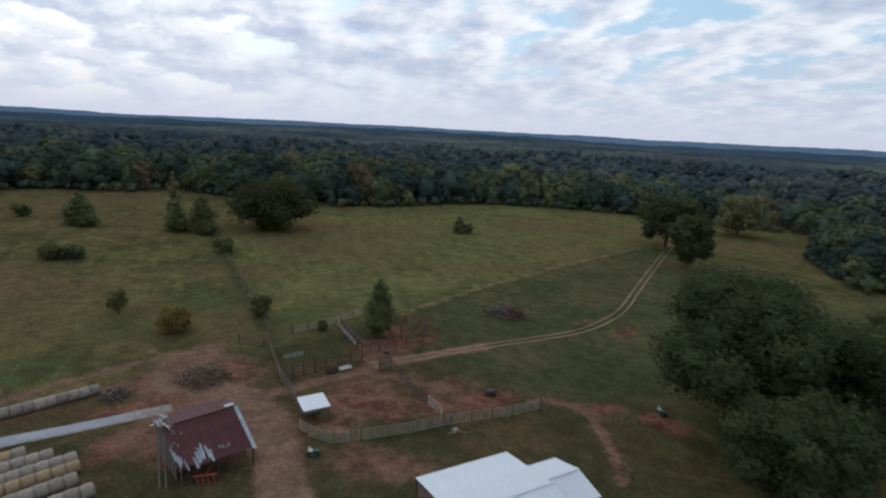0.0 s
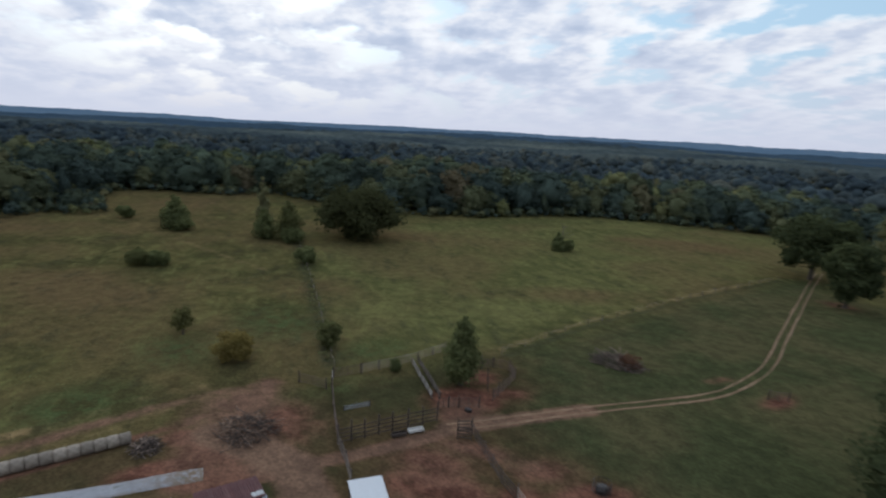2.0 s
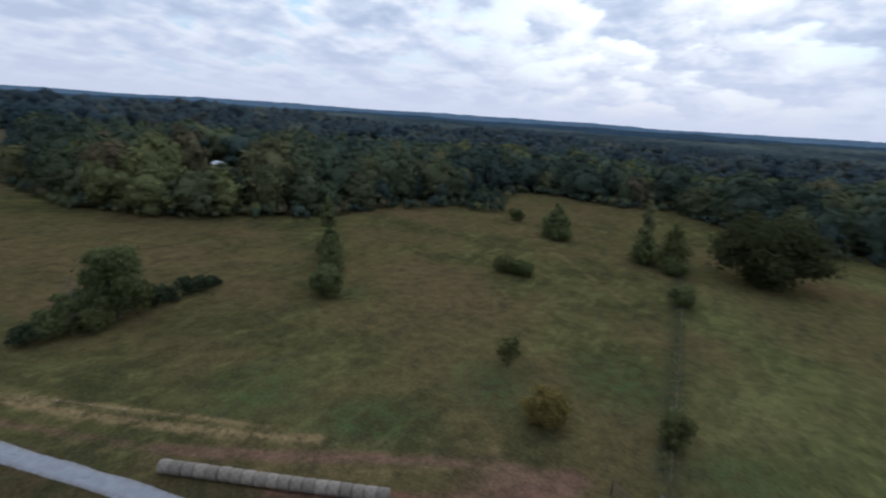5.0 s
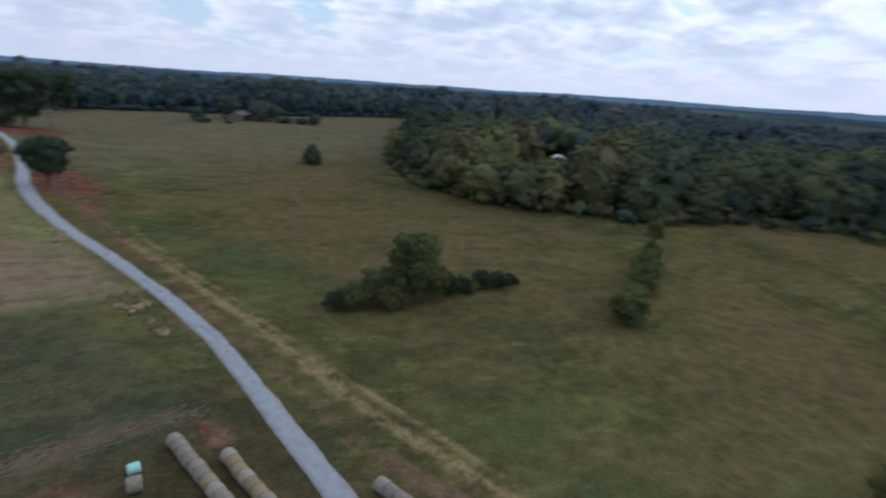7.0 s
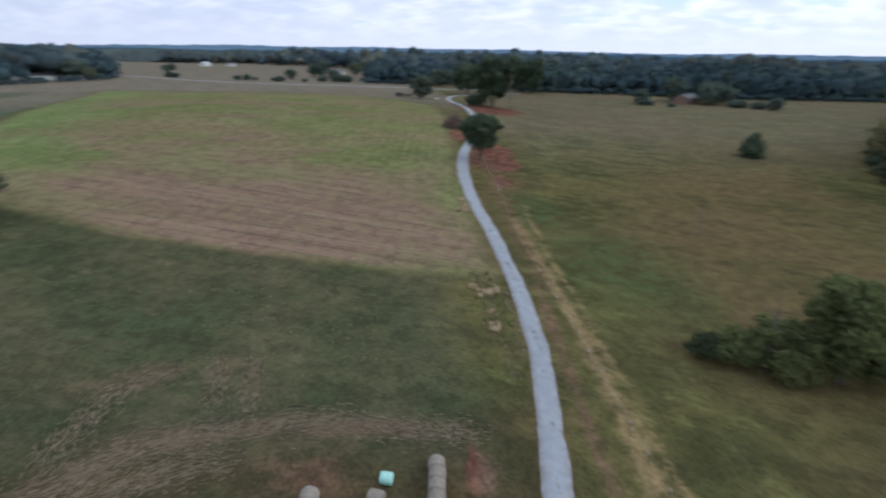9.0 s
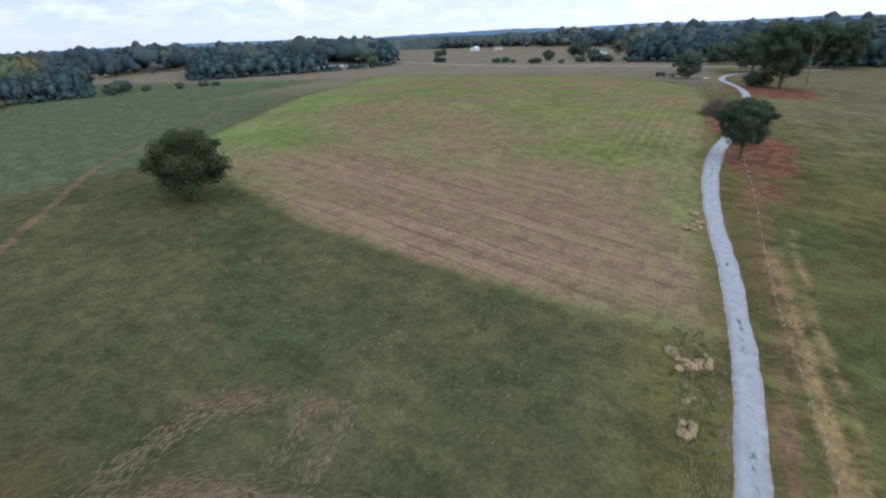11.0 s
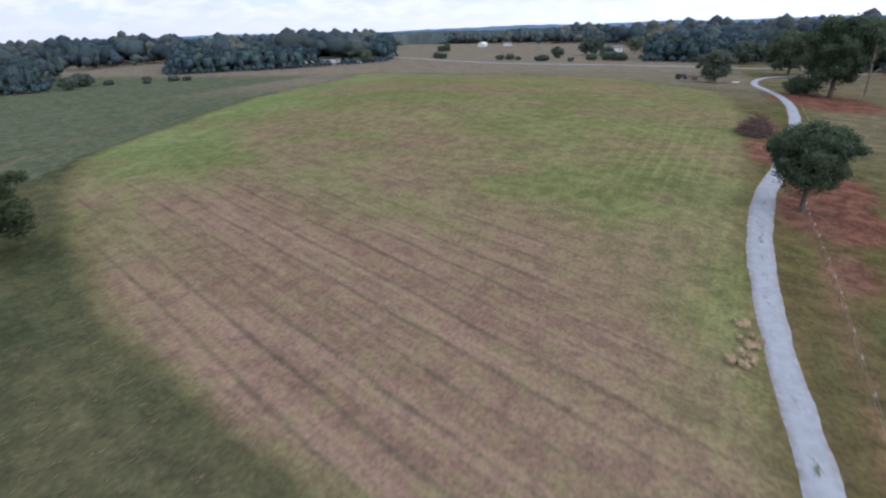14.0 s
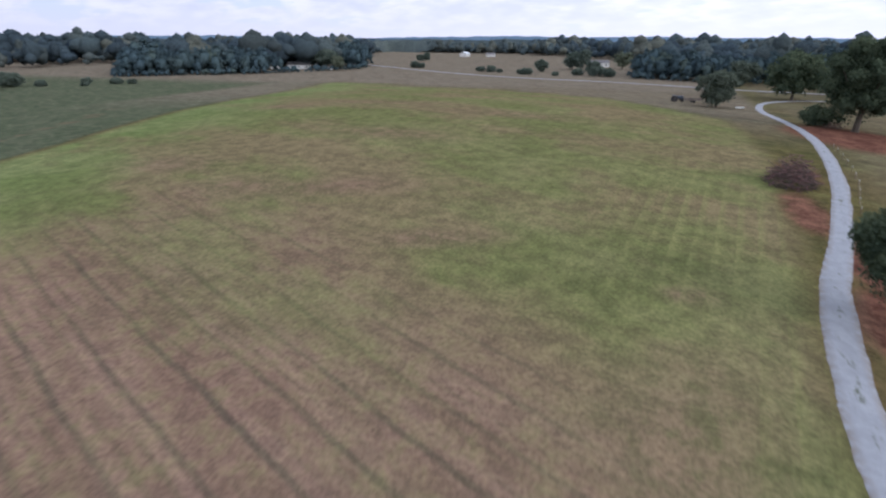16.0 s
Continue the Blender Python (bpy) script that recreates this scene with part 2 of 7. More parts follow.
    strip = m.mix(m.calc("MULTIPLY", m.span(swath, 0.22, 0.48), m.span(broken, 0.62, 0.40, 0.0, 0.42)), strip, (0.125, 0.118, 0.066))
    c = m.mix(m.calc("MULTIPLY", m.span(za[1], 0.0, 0.35), m.span(m.calc("ADD", m.calc("MULTIPLY", thin, 0.9), m.calc("MULTIPLY", za[1], 0.55)), 0.44, 1.0)), c, strip)
    # dry tan field
    c = m.mix(zb[2], c, m.mix(m.span(wisp, 0.35, 0.65), (0.165, 0.138, 0.104), (0.206, 0.180, 0.138)))
    # straw along the verge, weeds in the fence row
    c = m.mix(m.calc("MULTIPLY", zc[1], m.span(m.calc("ADD", n_fine, m.calc("MULTIPLY", zc[1], 0.2)), 0.45, 0.70)), c, (0.262, 0.192, 0.098))
    c = m.mix(m.calc("MULTIPLY", zd[1], m.span(n_fine, 0.35, 0.6)), c, (0.050, 0.054, 0.032))
    # bare red soil
    soil = m.mix(m.span(n_fine, 0.35, 0.65), (0.124, 0.058, 0.042), (0.176, 0.088, 0.062))
    soil = m.mix(m.calc("MULTIPLY", zc[2], 0.85), soil, (0.204, 0.142, 0.098))
    streak = m.noise(0.55, 5, 0.7, (0.3, 1.0, 1), 0.1, (9, 3, 0))
    bare = m.calc("MULTIPLY", m.span(za[0], 0.02, 0.6), m.span(m.calc("ADD", m.calc("MULTIPLY", m.calc("ADD", n_fine, streak), 0.4), m.calc("ADD", m.calc("MULTIPLY", n_mid, 0.45), m.calc("MULTIPLY", za[0], 0.45))), 0.57, 0.98))
    c = m.mix(bare, c, soil)
    # tufts
    c = m.mix(m.span(n_tuft, 0.32, 0.68), m.mix(1.0, c, (0.74, 0.74, 0.75), "MULTIPLY"), m.mix(1.0, c, (1.20, 1.20, 1.18), "MULTIPLY"))
    c = m.mix(m.span(n_fine, 0.34, 0.66), m.mix(1.0, c, (0.80, 0.80, 0.82), "MULTIPLY"), m.mix(1.0, c, (1.18, 1.17, 1.15), "MULTIPLY"))
    m.color(m.mix(1.0, c, (0.95, 0.93, 0.91), "MULTIPLY"))
    m.bump(m.calc("ADD", m.calc("MULTIPLY", n_tuft, 0.5), n_fine), 0.6, 0.35)
    return m.mat


def gravel_material():
    m = Mat("pale_gravel", 0.9, 0.0, 0.2)
    f, g = m.noise(0.8, 5, 0.65), m.noise(9, 4, 0.7)
    c = m.mix(m.span(f, 0.35, 0.65), (0.272, 0.282, 0.304), (0.332, 0.342, 0.366))
    c = m.mix(m.span(g, 0.35, 0.7, 0.0, 0.35), c, (0.22, 0.225, 0.245))
    e = m.rgb("edge")
    c = m.mix(m.calc("MULTIPLY", e[0], m.span(m.noise(1.3, 5, 0.7), 0.35, 0.6)), c, (0.17, 0.12, 0.075))
    c = m.mix(m.calc("MULTIPLY", e[1], m.span(m.noise(1.1, 5, 0.75, (1, 0.35, 1)), 0.55, 0.66)), c, (0.09, 0.10, 0.06))
    m.color(c)
    m.bump(g, 0.5, 0.03)
    return m.mat


def rust_material():
    m = Mat("rusty_roof_tin", 0.65, 0.15, 0.3)
    f = m.noise(0.9, 5, 0.65)
    c = m.mix(m.span(f, 0.35, 0.68), (0.070, 0.022, 0.025), (0.112, 0.038, 0.037))
    c = m.mix(m.calc("MULTIPLY", m.chance(), 0.4), c, (0.06, 0.025, 0.028))
    c = m.mix(m.span(m.noise(3.5, 5, 0.7), 0.62, 0.74, 0, 0.6), c, (0.26, 0.20, 0.19))
    m.color(c)
    return m.mat


M_GROUND = ground_material()
M_GRAVEL = gravel_material()
M_RUST = rust_material()
M_WHITE_TIN = plain("white_roof_tin", (0.60, 0.63, 0.66), (0.66, 0.69, 0.72), 0.4, 0.4, 0.0, 0.5, 0.0, vary=0.06)
M_GALV = plain("galvanised_tin", (0.20, 0.22, 0.24), (0.44, 0.48, 0.50), 1.0, 0.5, 0.3, 0.5, 0.0)
M_GREYWOOD = plain("weathered_board", (0.11, 0.09, 0.075), (0.22, 0.19, 0.165), 2.0, 0.85, bump=0.3, stretch=(1, 1, 0.2))
M_DARKWOOD = plain("dark_post_wood", (0.055, 0.043, 0.036), (0.12, 0.095, 0.08), 2.0, 0.85, bump=0.3)
M_PANEL = plain("dull_steel_tube", (0.29, 0.245, 0.20), (0.45, 0.385, 0.32), 1.5, 0.6, 0.1, 0.3, 0.0)
M_RUSTPANEL = plain("rusted_steel_tube", (0.11, 0.075, 0.06), (0.19, 0.14, 0.115), 1.5, 0.7, 0.2, 0.3, 0.0)
M_BARK = plain("grey_brown_bark", (0.07, 0.055, 0.042), (0.15, 0.125, 0.10), 1.5, 0.9, bump=0.5, stretch=(1, 1, 0.25))
M_PALEBARK = plain("pale_dead_bark", (0.30, 0.27, 0.24), (0.46, 0.43, 0.39), 1.5, 0.9, bump=0.4, stretch=(1, 1, 0.25))
M_STICK = plain("bleached_branch", (0.16, 0.112, 0.084), (0.37, 0.295, 0.24), 1.0, 0.9, bump=0.2, vary=0.55)
M_BROWNSTICK = plain("brown_branch", (0.17, 0.105, 0.07), (0.38, 0.275, 0.20), 1.0, 0.9, bump=0.2, vary=0.45)
M_REDSTICK = plain("reddish_branch", (0.15, 0.08, 0.075), (0.27, 0.165, 0.15), 1.0, 0.9, bump=0.2, vary=0.6)
M_HAY = plain("weathered_hay", (0.235, 0.198, 0.155), (0.37, 0.322, 0.262), 2.5, 0.95, bump=0.6, vary=0.5)
M_OLDHAY = plain("rotten_yellow_hay", (0.25, 0.185, 0.10), (0.37, 0.28, 0.17), 2.5, 0.95, bump=0.7, vary=0.4)
M_MINT = plain("mint_plastic_wrap", (0.36, 0.66, 0.58), (0.46, 0.76, 0.68), 2.0, 0.35, 0.0, 0.5, 0.0)
M_LEAF = leaf_material("broadleaf_foliage", (0.100, 0.118, 0.052), (0.196, 0.214, 0.088), (0.15, 0.14, 0.055), 0.2)
M_OAK = leaf_material("dark_oak_foliage", (0.056, 0.070, 0.036), (0.112, 0.130, 0.056), (0.064, 0.066, 0.030), 0.05)
M_FIELDOAK = leaf_material("olive_oak_foliage", (0.046, 0.064, 0.038), (0.098, 0.116, 0.060), (0.085, 0.080, 0.046), 0.15)
M_WOODS = woods_material("woodland_foliage", [(0.0, (0.070, 0.096, 0.084)), (0.3, (0.086, 0.112, 0.080)), (0.6, (0.108, 0.126, 0.074)), (0.8, (0.142, 0.146, 0.076)), (0.9, (0.150, 0.124, 0.080)), (1.0, (0.195, 0.205, 0.090))], 0.75)
# far foliage shifted to blue: distance haze is put into its colour
M_WOODS_FAR = woods_material("hazed_far_woodland_foliage", [(0.0, (0.052, 0.072, 0.088)), (0.4, (0.064, 0.084, 0.092)), (0.75, (0.082, 0.098, 0.096)), (1.0, (0.106, 0.114, 0.098))])
M_PINE = leaf_material("pine_foliage", (0.058, 0.082, 0.056), (0.122, 0.150, 0.088), (0.09, 0.10, 0.055), 0.1)
M_YELLOW = leaf_material("yellowing_foliage", (0.170, 0.138, 0.042), (0.285, 0.225, 0.078), (0.25, 0.17, 0.055), 0.3)
M_PALE = leaf_material("pale_green_foliage", (0.110, 0.128, 0.070), (0.225, 0.245, 0.135), (0.20, 0.19, 0.09), 0.2)
M_BROWNLEAF = leaf_material("brown_dead_foliage", (0.08, 0.045, 0.03), (0.17, 0.10, 0.07), (0.15, 0.08, 0.05), 0.4)
# pinewood colour pushed to blue, distance haze painted into the foliage
M_SOUTH = woods_material("haze_blue_pinewood_foliage", [(0.0, (0.057, 0.086, 0.100)), (0.5, (0.063, 0.094, 0.103)), (0.85, (0.069, 0.098, 0.100)), (1.0, (0.083, 0.110, 0.095))], 0.25, 0.5)
# leaf colour greyed and blued for distant trees, haze held in the base colour
M_GREYLEAF = leaf_material("hazed_grey_green_foliage", (0.078, 0.104, 0.086), (0.145, 0.176, 0.138), (0.15, 0.165, 0.11), 0.1)
# canopy and ridge step bluer and paler, haze set in their base colours
M_FAR = leaf_material("hazed_woods_canopy", (0.058, 0.096, 0.140), (0.088, 0.130, 0.172), (0.09, 0.125, 0.155), 0.2)
M_RIDGE = leaf_material("haze_blue_ridge", (0.150, 0.235, 0.330), (0.190, 0.275, 0.370), (0.18, 0.26, 0.35), 0.1)


# ---- terrain ----
HILLS = [(-60, -110, -1.58), (-90, -190, 2.44), (0, -200, 7.53), (-80, 0, -0.11), (-90, 70, -0.97), (-170, 60, -0.84), (0, -70, 2.06), (-150, -60, -0.55), (0, 60, 1.67)]


def land(x, y):
    """Height of the ground; works on numbers and on arrays."""
    x, y = np.asarray(x, float), np.asarray(y, float)
    level = 1 - np.clip((np.hypot(x, y) - 650) / 1200, 0, 1)
    z = -2.66 + level * (1.73 * np.tanh(x / 400) - 9.13 * np.tanh(y / 400))
    for cx, cy, a in HILLS:
        z = z + a * np.exp(-((x - cx) ** 2 + (y - cy) ** 2) / 9800.0)
    r = np.hypot(x, y)
    roll = 4 * np.sin(x / 310 + 1.3) * np.sin(y / 270 + 0.4) + 3 * np.sin((x + y) / 610 + 2.0)
    z = z + np.clip((r - 650) / 900, 0, 1) * roll
    far = np.clip((r - 2200) / 2300, 0, 1)
    return z + far * far * (16 + 7 * np.sin(np.arctan2(y, x) * 9 + 1.0) * np.sin(np.arctan2(y, x) * 4))


def spot(x, y, lift=0.0):
    return Vector((x, y, float(land(x, y)) + lift))


# ---- mesh helpers ----
def mesh_from(name, verts, faces, materials, tint=None, smooth=False, slots=None):
    """One mesh from arrays: verts n x 3, faces m x k (all alike)."""
    verts, faces = np.asarray(verts, np.float32), np.asarray(faces, np.int32)
    me = bpy.data.meshes.new(name)
    n, k = faces.shape
    me.vertices.add(len(verts))
    me.vertices.foreach_set("co", verts.ravel())
    me.loops.add(n * k)
    me.loops.foreach_set("vertex_index", faces.ravel())
    me.polygons.add(n)
    me.polygons.foreach_set("loop_start", np.arange(0, n * k, k, dtype=np.int32))
    if slots is not None:
        me.polygons.foreach_set("material_index", np.asarray(slots, np.int32))
    me.polygons.foreach_set("use_smooth", np.full(n, bool(smooth)))
    me.update(calc_edges=True)
    for m in materials:
        me.materials.append(m)
    if tint is not None:
        add_color(me, "tint", tint)
    return me


def add_color(me, name, rgb):
    a = me.attributes.new(name, "FLOAT_COLOR", "POINT")
    full = np.ones((len(rgb), 4), np.float32)
    full[:, :3] = rgb
    a.data.foreach_set("color", full.ravel())


def part(name, bm, material, parent, label=""):
    """Links a bmesh (or a mesh) as one object under a thing or a part."""
    if isinstance(bm, bmesh.types.BMesh):
        me = bpy.data.meshes.new(name)
        bm.to_mesh(me)
        bm.free()
    else:
        me = bm
    if material and not me.materials:
        me.materials.append(material)
    ob = new(name, me)
    if parent is not None:
        ob.parent = parent
    if label:
        tagged(ob, label)
    return ob


def thing(name, m, label, category, group="", kind=""):
    ob = new(name)
    ob.matrix_world = m
    return tagged(ob, label, category, group, kind)


def box(bm, size, at=(0, 0, 0), turn=0.0, bevel=0.0):
    m = pose(*at, 0, 0, turn) @ Matrix.Diagonal((*size, 1))
    r = bmesh.ops.create_cube(bm, size=1, matrix=m)
    if bevel:
        edges = list({e for v in r["verts"] for e in v.link_edges})
        bmesh.ops.bevel(bm, geom=edges, offset=bevel, segments=1, affect="EDGES")
    return bm


def tube(bm, a, b, r0, r1=None, sides=6):
    """A tapered round bar from a to b."""
    a, b = Vector(a), Vector(b)
    r1 = r0 if r1 is None else r1
    d = b - a
    m = Matrix.Translation((a + b) / 2) @ d.to_track_quat("Z", "Y").to_matrix().to_4x4()
    bmesh.ops.create_cone(bm, cap_ends=True, segments=sides, radius1=r0, radius2=max(r1, 0.001), depth=d.length, matrix=m)
    return bm


# ---- ground sheet ----
def axis(lo, hi, step, reach, grow=1.085):
    inner = list(np.arange(lo, hi + step / 2, step))
    for sign, start in ((1, hi), (-1, lo)):
        d, p = step, start
        side = []
        while abs(p) < reach:
            d *= grow
            p += sign * d
            side.append(p)
        inner = inner + side if sign > 0 else side[::-1] + inner
    return np.array(inner)


def near_line(x, y, pts):
    """Distance to a polyline."""
    best = np.full(x.shape, 1e9)
    for (ax, ay), (bx, by) in zip(pts, pts[1:]):
        dx, dy = bx - ax, by - ay
        t = np.clip(((x - ax) * dx + (y - ay) * dy) / (dx * dx + dy * dy), 0, 1)
        best = np.minimum(best, np.hypot(x - ax - t * dx, y - ay - t * dy))
    return best


def inside(x, y, poly):
    hit = np.zeros(np.shape(x), bool)
    for (ax, ay), (bx, by) in zip(poly, poly[1:] + poly[:1]):
        cut = ((ay > y) != (by > y)) & (x < (bx - ax) * (y - ay) / ((by - ay) or 1e-9) + ax)
        hit ^= cut
    return hit


def soft_inside(x, y, poly, width):
    d = near_line(x, y, poly + poly[:1])
    s = np.where(inside(x, y, poly), d, -d)
    return np.clip(0.5 + s / (2 * width), 0, 1)


def blob(x, y, cx, cy, r, squash=1.0, turn=0.0):
    c, s = math.cos(turn), math.sin(turn)
    u, v = (x - cx) * c + (y - cy) * s, -(x - cx) * s + (y - cy) * c
    return np.clip(1.25 - np.hypot(u, v / squash) / r, 0, 1)


DRIVE = [(-66.2, 24.6), (-66.9, 22.0), (-68.0, 17.5), (-69.6, 11.5), (-71.0, 6.5), (-73.4, -2.5), (-75.4, -12.7), (-77.8, -24.5), (-80.0, -37.0), (-81.0, -49.5), (-81.4, -60.0), (-81.3, -76.0), (-80.5, -94.4), (-80.9, -114.0), (-83.1, -132.8), (-87.2, -150.0), (-92.3, -176.0), (-95.8, -207.0), (-96.3, -232.0), (-94.8, -256.0), (-93.6, -276.0), (-95.6, -300.0), (-101.0, -320.0), (-112.0, -334.0), (-124.0, -341.0), (-150.0, -352.0)]
TRACK = [(-60.0, 52.5), (-58.6, 56.3), (-56.6, 62.2), (-53.4, 71.9), (-49.0, 83.4), (-46.0, 92.5), (-45.2, 100.0), (-46.3, 114.7), (-52.3, 139.0), (-60.6, 172.9), (-66.0, 195.3), (-72.0, 222.0)]
OPEN = [(-321, 50), (-318, 72), (-298, 98), (-300, 120), (-224, 149), (-203, 186), (-195, 238), (-176, 260), (-159, 276), (-122, 293), (-88, 300), (-34, 310), (-24, 226), (-8, 194), (10, 185), (60, 150), (120, 60), (170, -60), (222, -150), (255, -194), (236, -226), (304, -273), (340, -330), (340, -402), (244, -314), (180, -372), (150, -430), (160, -480), (338, -870), (70, -764), (-20, -620), (-46, -432), (-84, -420), (-128, -428), (-150, -372), (-228, -352), (-280, -330), (-395, -318), (-400, -300), (-212, -138), (-186, -98), (-185, -72), (-198, -46), (-209, -27), (-231, -13), (-258, 17), (-250, 33), (-262, 34), (-303, 40)]
FIELD = [(-78.4, -57.0), (-60.3, -61.0), (-42.5, -66.0), (-18.6, -73.0), (10, -88), (26, -99), (46, -116), (54, -150), (72, -205), (86, -255), (108, -335), (60, -325), (0, -312), (-45, -285), (-80, -235), (-84, -190), (-81.5, -145), (-79.4, -115), (-79.3, -80)]


MOWN = [(-76, -40), (-60, -42), (-42, -46), (-18, -52), (10, -64), (34, -84), (26, -108), (5, -130), (-9, -134), (-22, -122), (-35, -112), (-50, -106), (-62, -101), (-68, -86), (-72, -68), (-76, -50)]
PADDOCK = [(-33, 61), (-55, 61), (-62, 74), (-74, 80), (-75.5, 140), (-72, 205), (-58, 190), (-30, 190), (0, 150), (10, 100), (-10, 78), (-22, 66)]
MEADOW = [(-86, 52), (-186, 88), (-200, 180), (-178, 262), (-100, 292), (-82, 210), (-79, 104), (-77, 66)]
EAST_TRACK = [(20, -48), (26.5, -56), (37.8, -70.8), (53.2, -89.9), (60.8, -105.8), (67.3, -126.2), (80, -154.9), (92.9, -184), (112, -206)]
STRAW = [(-87.0, -84), (-86.8, -68), (-86.8, -54), (-86.4, -40), (-85.5, -28), (-84.8, -18), (-84.6, -8), (-84.8, 2), (-85.5, 10)]


def make_ground():
    xs, ys = axis(-140, 50, 1.0, 4700), axis(-150, 115, 1.0, 4700)
    X, Y = np.meshgrid(xs, ys, indexing="ij")
    Zs = land(X, Y)
    bumps = np.random.default_rng(9).normal(0, 1.0, X.shape)
    for _ in range(3):
        for ax in (0, 1):
            bumps = sum(np.roll(bumps, k, ax) for k in (-2, -1, 0, 1, 2)) / 5
    bumps *= 0.07 / bumps.std()
    fade = np.clip((near_line(X, Y, DRIVE) - 3) / 6, 0, 1) * np.clip((near_line(X, Y, TRACK) - 3) / 6, 0, 1)
    yard = np.clip((np.hypot(X + 55, Y - 25) - 60) / 20, 0, 1)
    reach = np.maximum(np.maximum(-140 - X, X - 50), np.maximum(-150 - Y, Y - 115))
    Zs = Zs + bumps * fade * yard * np.clip(1 - reach / 12, 0, 1)
    V = np.stack([X, Y, Zs], -1).reshape(-1, 3)
    nx, ny = len(xs), len(ys)
    i = (np.arange(nx - 1)[:, None] * ny + np.arange(ny - 1)[None]).ravel()
    F = np.stack([i, i + ny, i + ny + 1, i + 1], -1)
    me = mesh_from("ground", V, F, [M_GROUND], smooth=True)
    x, y = X.ravel(), Y.ravel()
    zero = np.zeros_like(x)
    # bare soil round the barn, in the pens, under the pines and on the lanes
    soil, pale = zero.copy(), zero.copy()
    for cx, cy, r, sq, tn, k, p in (
        (-50, 43, 8.0, 0.7, 0.4, 0.85, 0.0), (-57, 21, 9, 0.6, 0.3, 0.72, 0.35), (-51, 25, 6, 0.5, 1.2, 0.6, 0.5), (-76, 33, 13, 0.6, 0.5, 0.72, 0.15), (-69, 22, 7, 0.35, 1.35, 0.9, 0.0), (-62.3, 18.5, 4.6, 0.35, 1.35, 1.35, 0.0), (-50, 36, 7, 0.6, 0.8, 0.55, 0.2), (-38, 36, 9, 0.5, 0.5, 0.6, 0.3), (-55, 46, 7, 0.6, 0.6, 0.6, 0.2), (-54, 52, 8, 0.35, 0.5, 0.6, 0.4), (-47, 55, 7, 0.5, 1.0, 0.55, 0.2), (-44, 49, 4, 1, 0, 0.7, 0), (-40, 56, 6, 0.6, 1.2, 0.85, 0), (-65, 59, 6.5, 0.8, 0.9, 1.0, 0.0), (-61.5, 56, 4, 1, 0, 1, 0.4), (-70, 66, 5, 0.7, 0.9, 0.8, 0), (-63, 66, 5, 0.6, 0.9, 0.6, 0),
        (-64.8, 25.5, 5.5, 0.45, 1.3, 1.3, 0.2), (-63.5, 29, 4, 0.6, 1.2, 1.2, 0.2), (-60.5, 15.5, 3.2, 0.7, 1.7, 1.0, 0.1), (-70, 27, 6, 0.8, 0.4, 0.8, 0.3), (-72, 31, 6.5, 0.8, 0.4, 0.7, 0.2), (-80, 33, 8, 0.6, 1.9, 0.8, 0.6), (-64.5, 31.5, 4, 0.8, 0.2, 0.8, 0.6), (-75, 24.5, 3.0, 0.8, 0.5, 0.9, 0.2),
        (-69.9, -20.0, 3.6, 0.22, 1.45, 1.0, 0.0), (-71.2, -19.4, 3.4, 0.3, 1.45, 0.6, 0.9), (-60, -25.4, 11, 0.18, 0.05, 0.46, 1.0), (-46, -24.6, 10, 0.22, 0.1, 0.42, 1.0), (-36, -19, 8, 0.4, 0.6, 0.30, 1.0), (-56, -20, 8, 0.5, 0.0, 0.4, 0.2), (-52, -12, 10, 0.7, 0.3, 0.4, 0.2), (-37, -33, 9, 0.35, 0.5, 0.42, 1.0), (-46, -35, 5, 0.5, 1.3, 0.38, 1.0), (-55, 6, 9, 0.8, 0, 0.35, 0.2),
        (-90.5, -127, 7, 1.4, 0.2, 1.5, 0.0), (-92, -140, 7, 1.5, 0.2, 1.2, 0.0), (-89.3, -110, 4.0, 2.0, 0.0, 0.7, 0.1), (-106, -226, 15, 1.4, 0.2, 1.25, 0.0), (-84.5, -158, 4, 2.6, 0.1, 0.9, 0.1), (-87, -180, 4, 2.0, 0.2, 0.8, 0.1), (-79.5, -66, 3, 2.2, 0.0, 0.34, 0.6),
        (-20, 68, 4, 0.8, 0, 0.9, 0.0), (-34, 62, 4, 0.5, 0.9, 0.6, 0), (-39, 100, 6, 0.4, 1.5, 0.6, 0.0), (-27, 66, 5, 0.5, 1.0, 0.6, 0), (-48, 100, 5, 0.4, 1.3, 0.5, 0.1), (-54, 178, 6, 0.7, 0, 0.6, 0.3), (-40, 36, 4, 0.6, 0, 0.5, 0.3), (-34, 37, 6, 0.4, 0.7, 0.4, 0.3),
    ):
        b = blob(x, y, cx, cy, r, sq, tn)
        soil = np.maximum(soil, b * k)
        pale = np.maximum(pale, np.where(b > 0, p * np.minimum(1, b * 3), 0))
    lane = [(-34, 22), (-41.6, 25.2), (-48.2, 28.6), (-55.9, 31.7), (-62, 33), (-68, 31), (-74, 28)]
    cross = [(-62, 34.4), (-60.4, 42), (-59.4, 50.7), (-57.5, 58)]
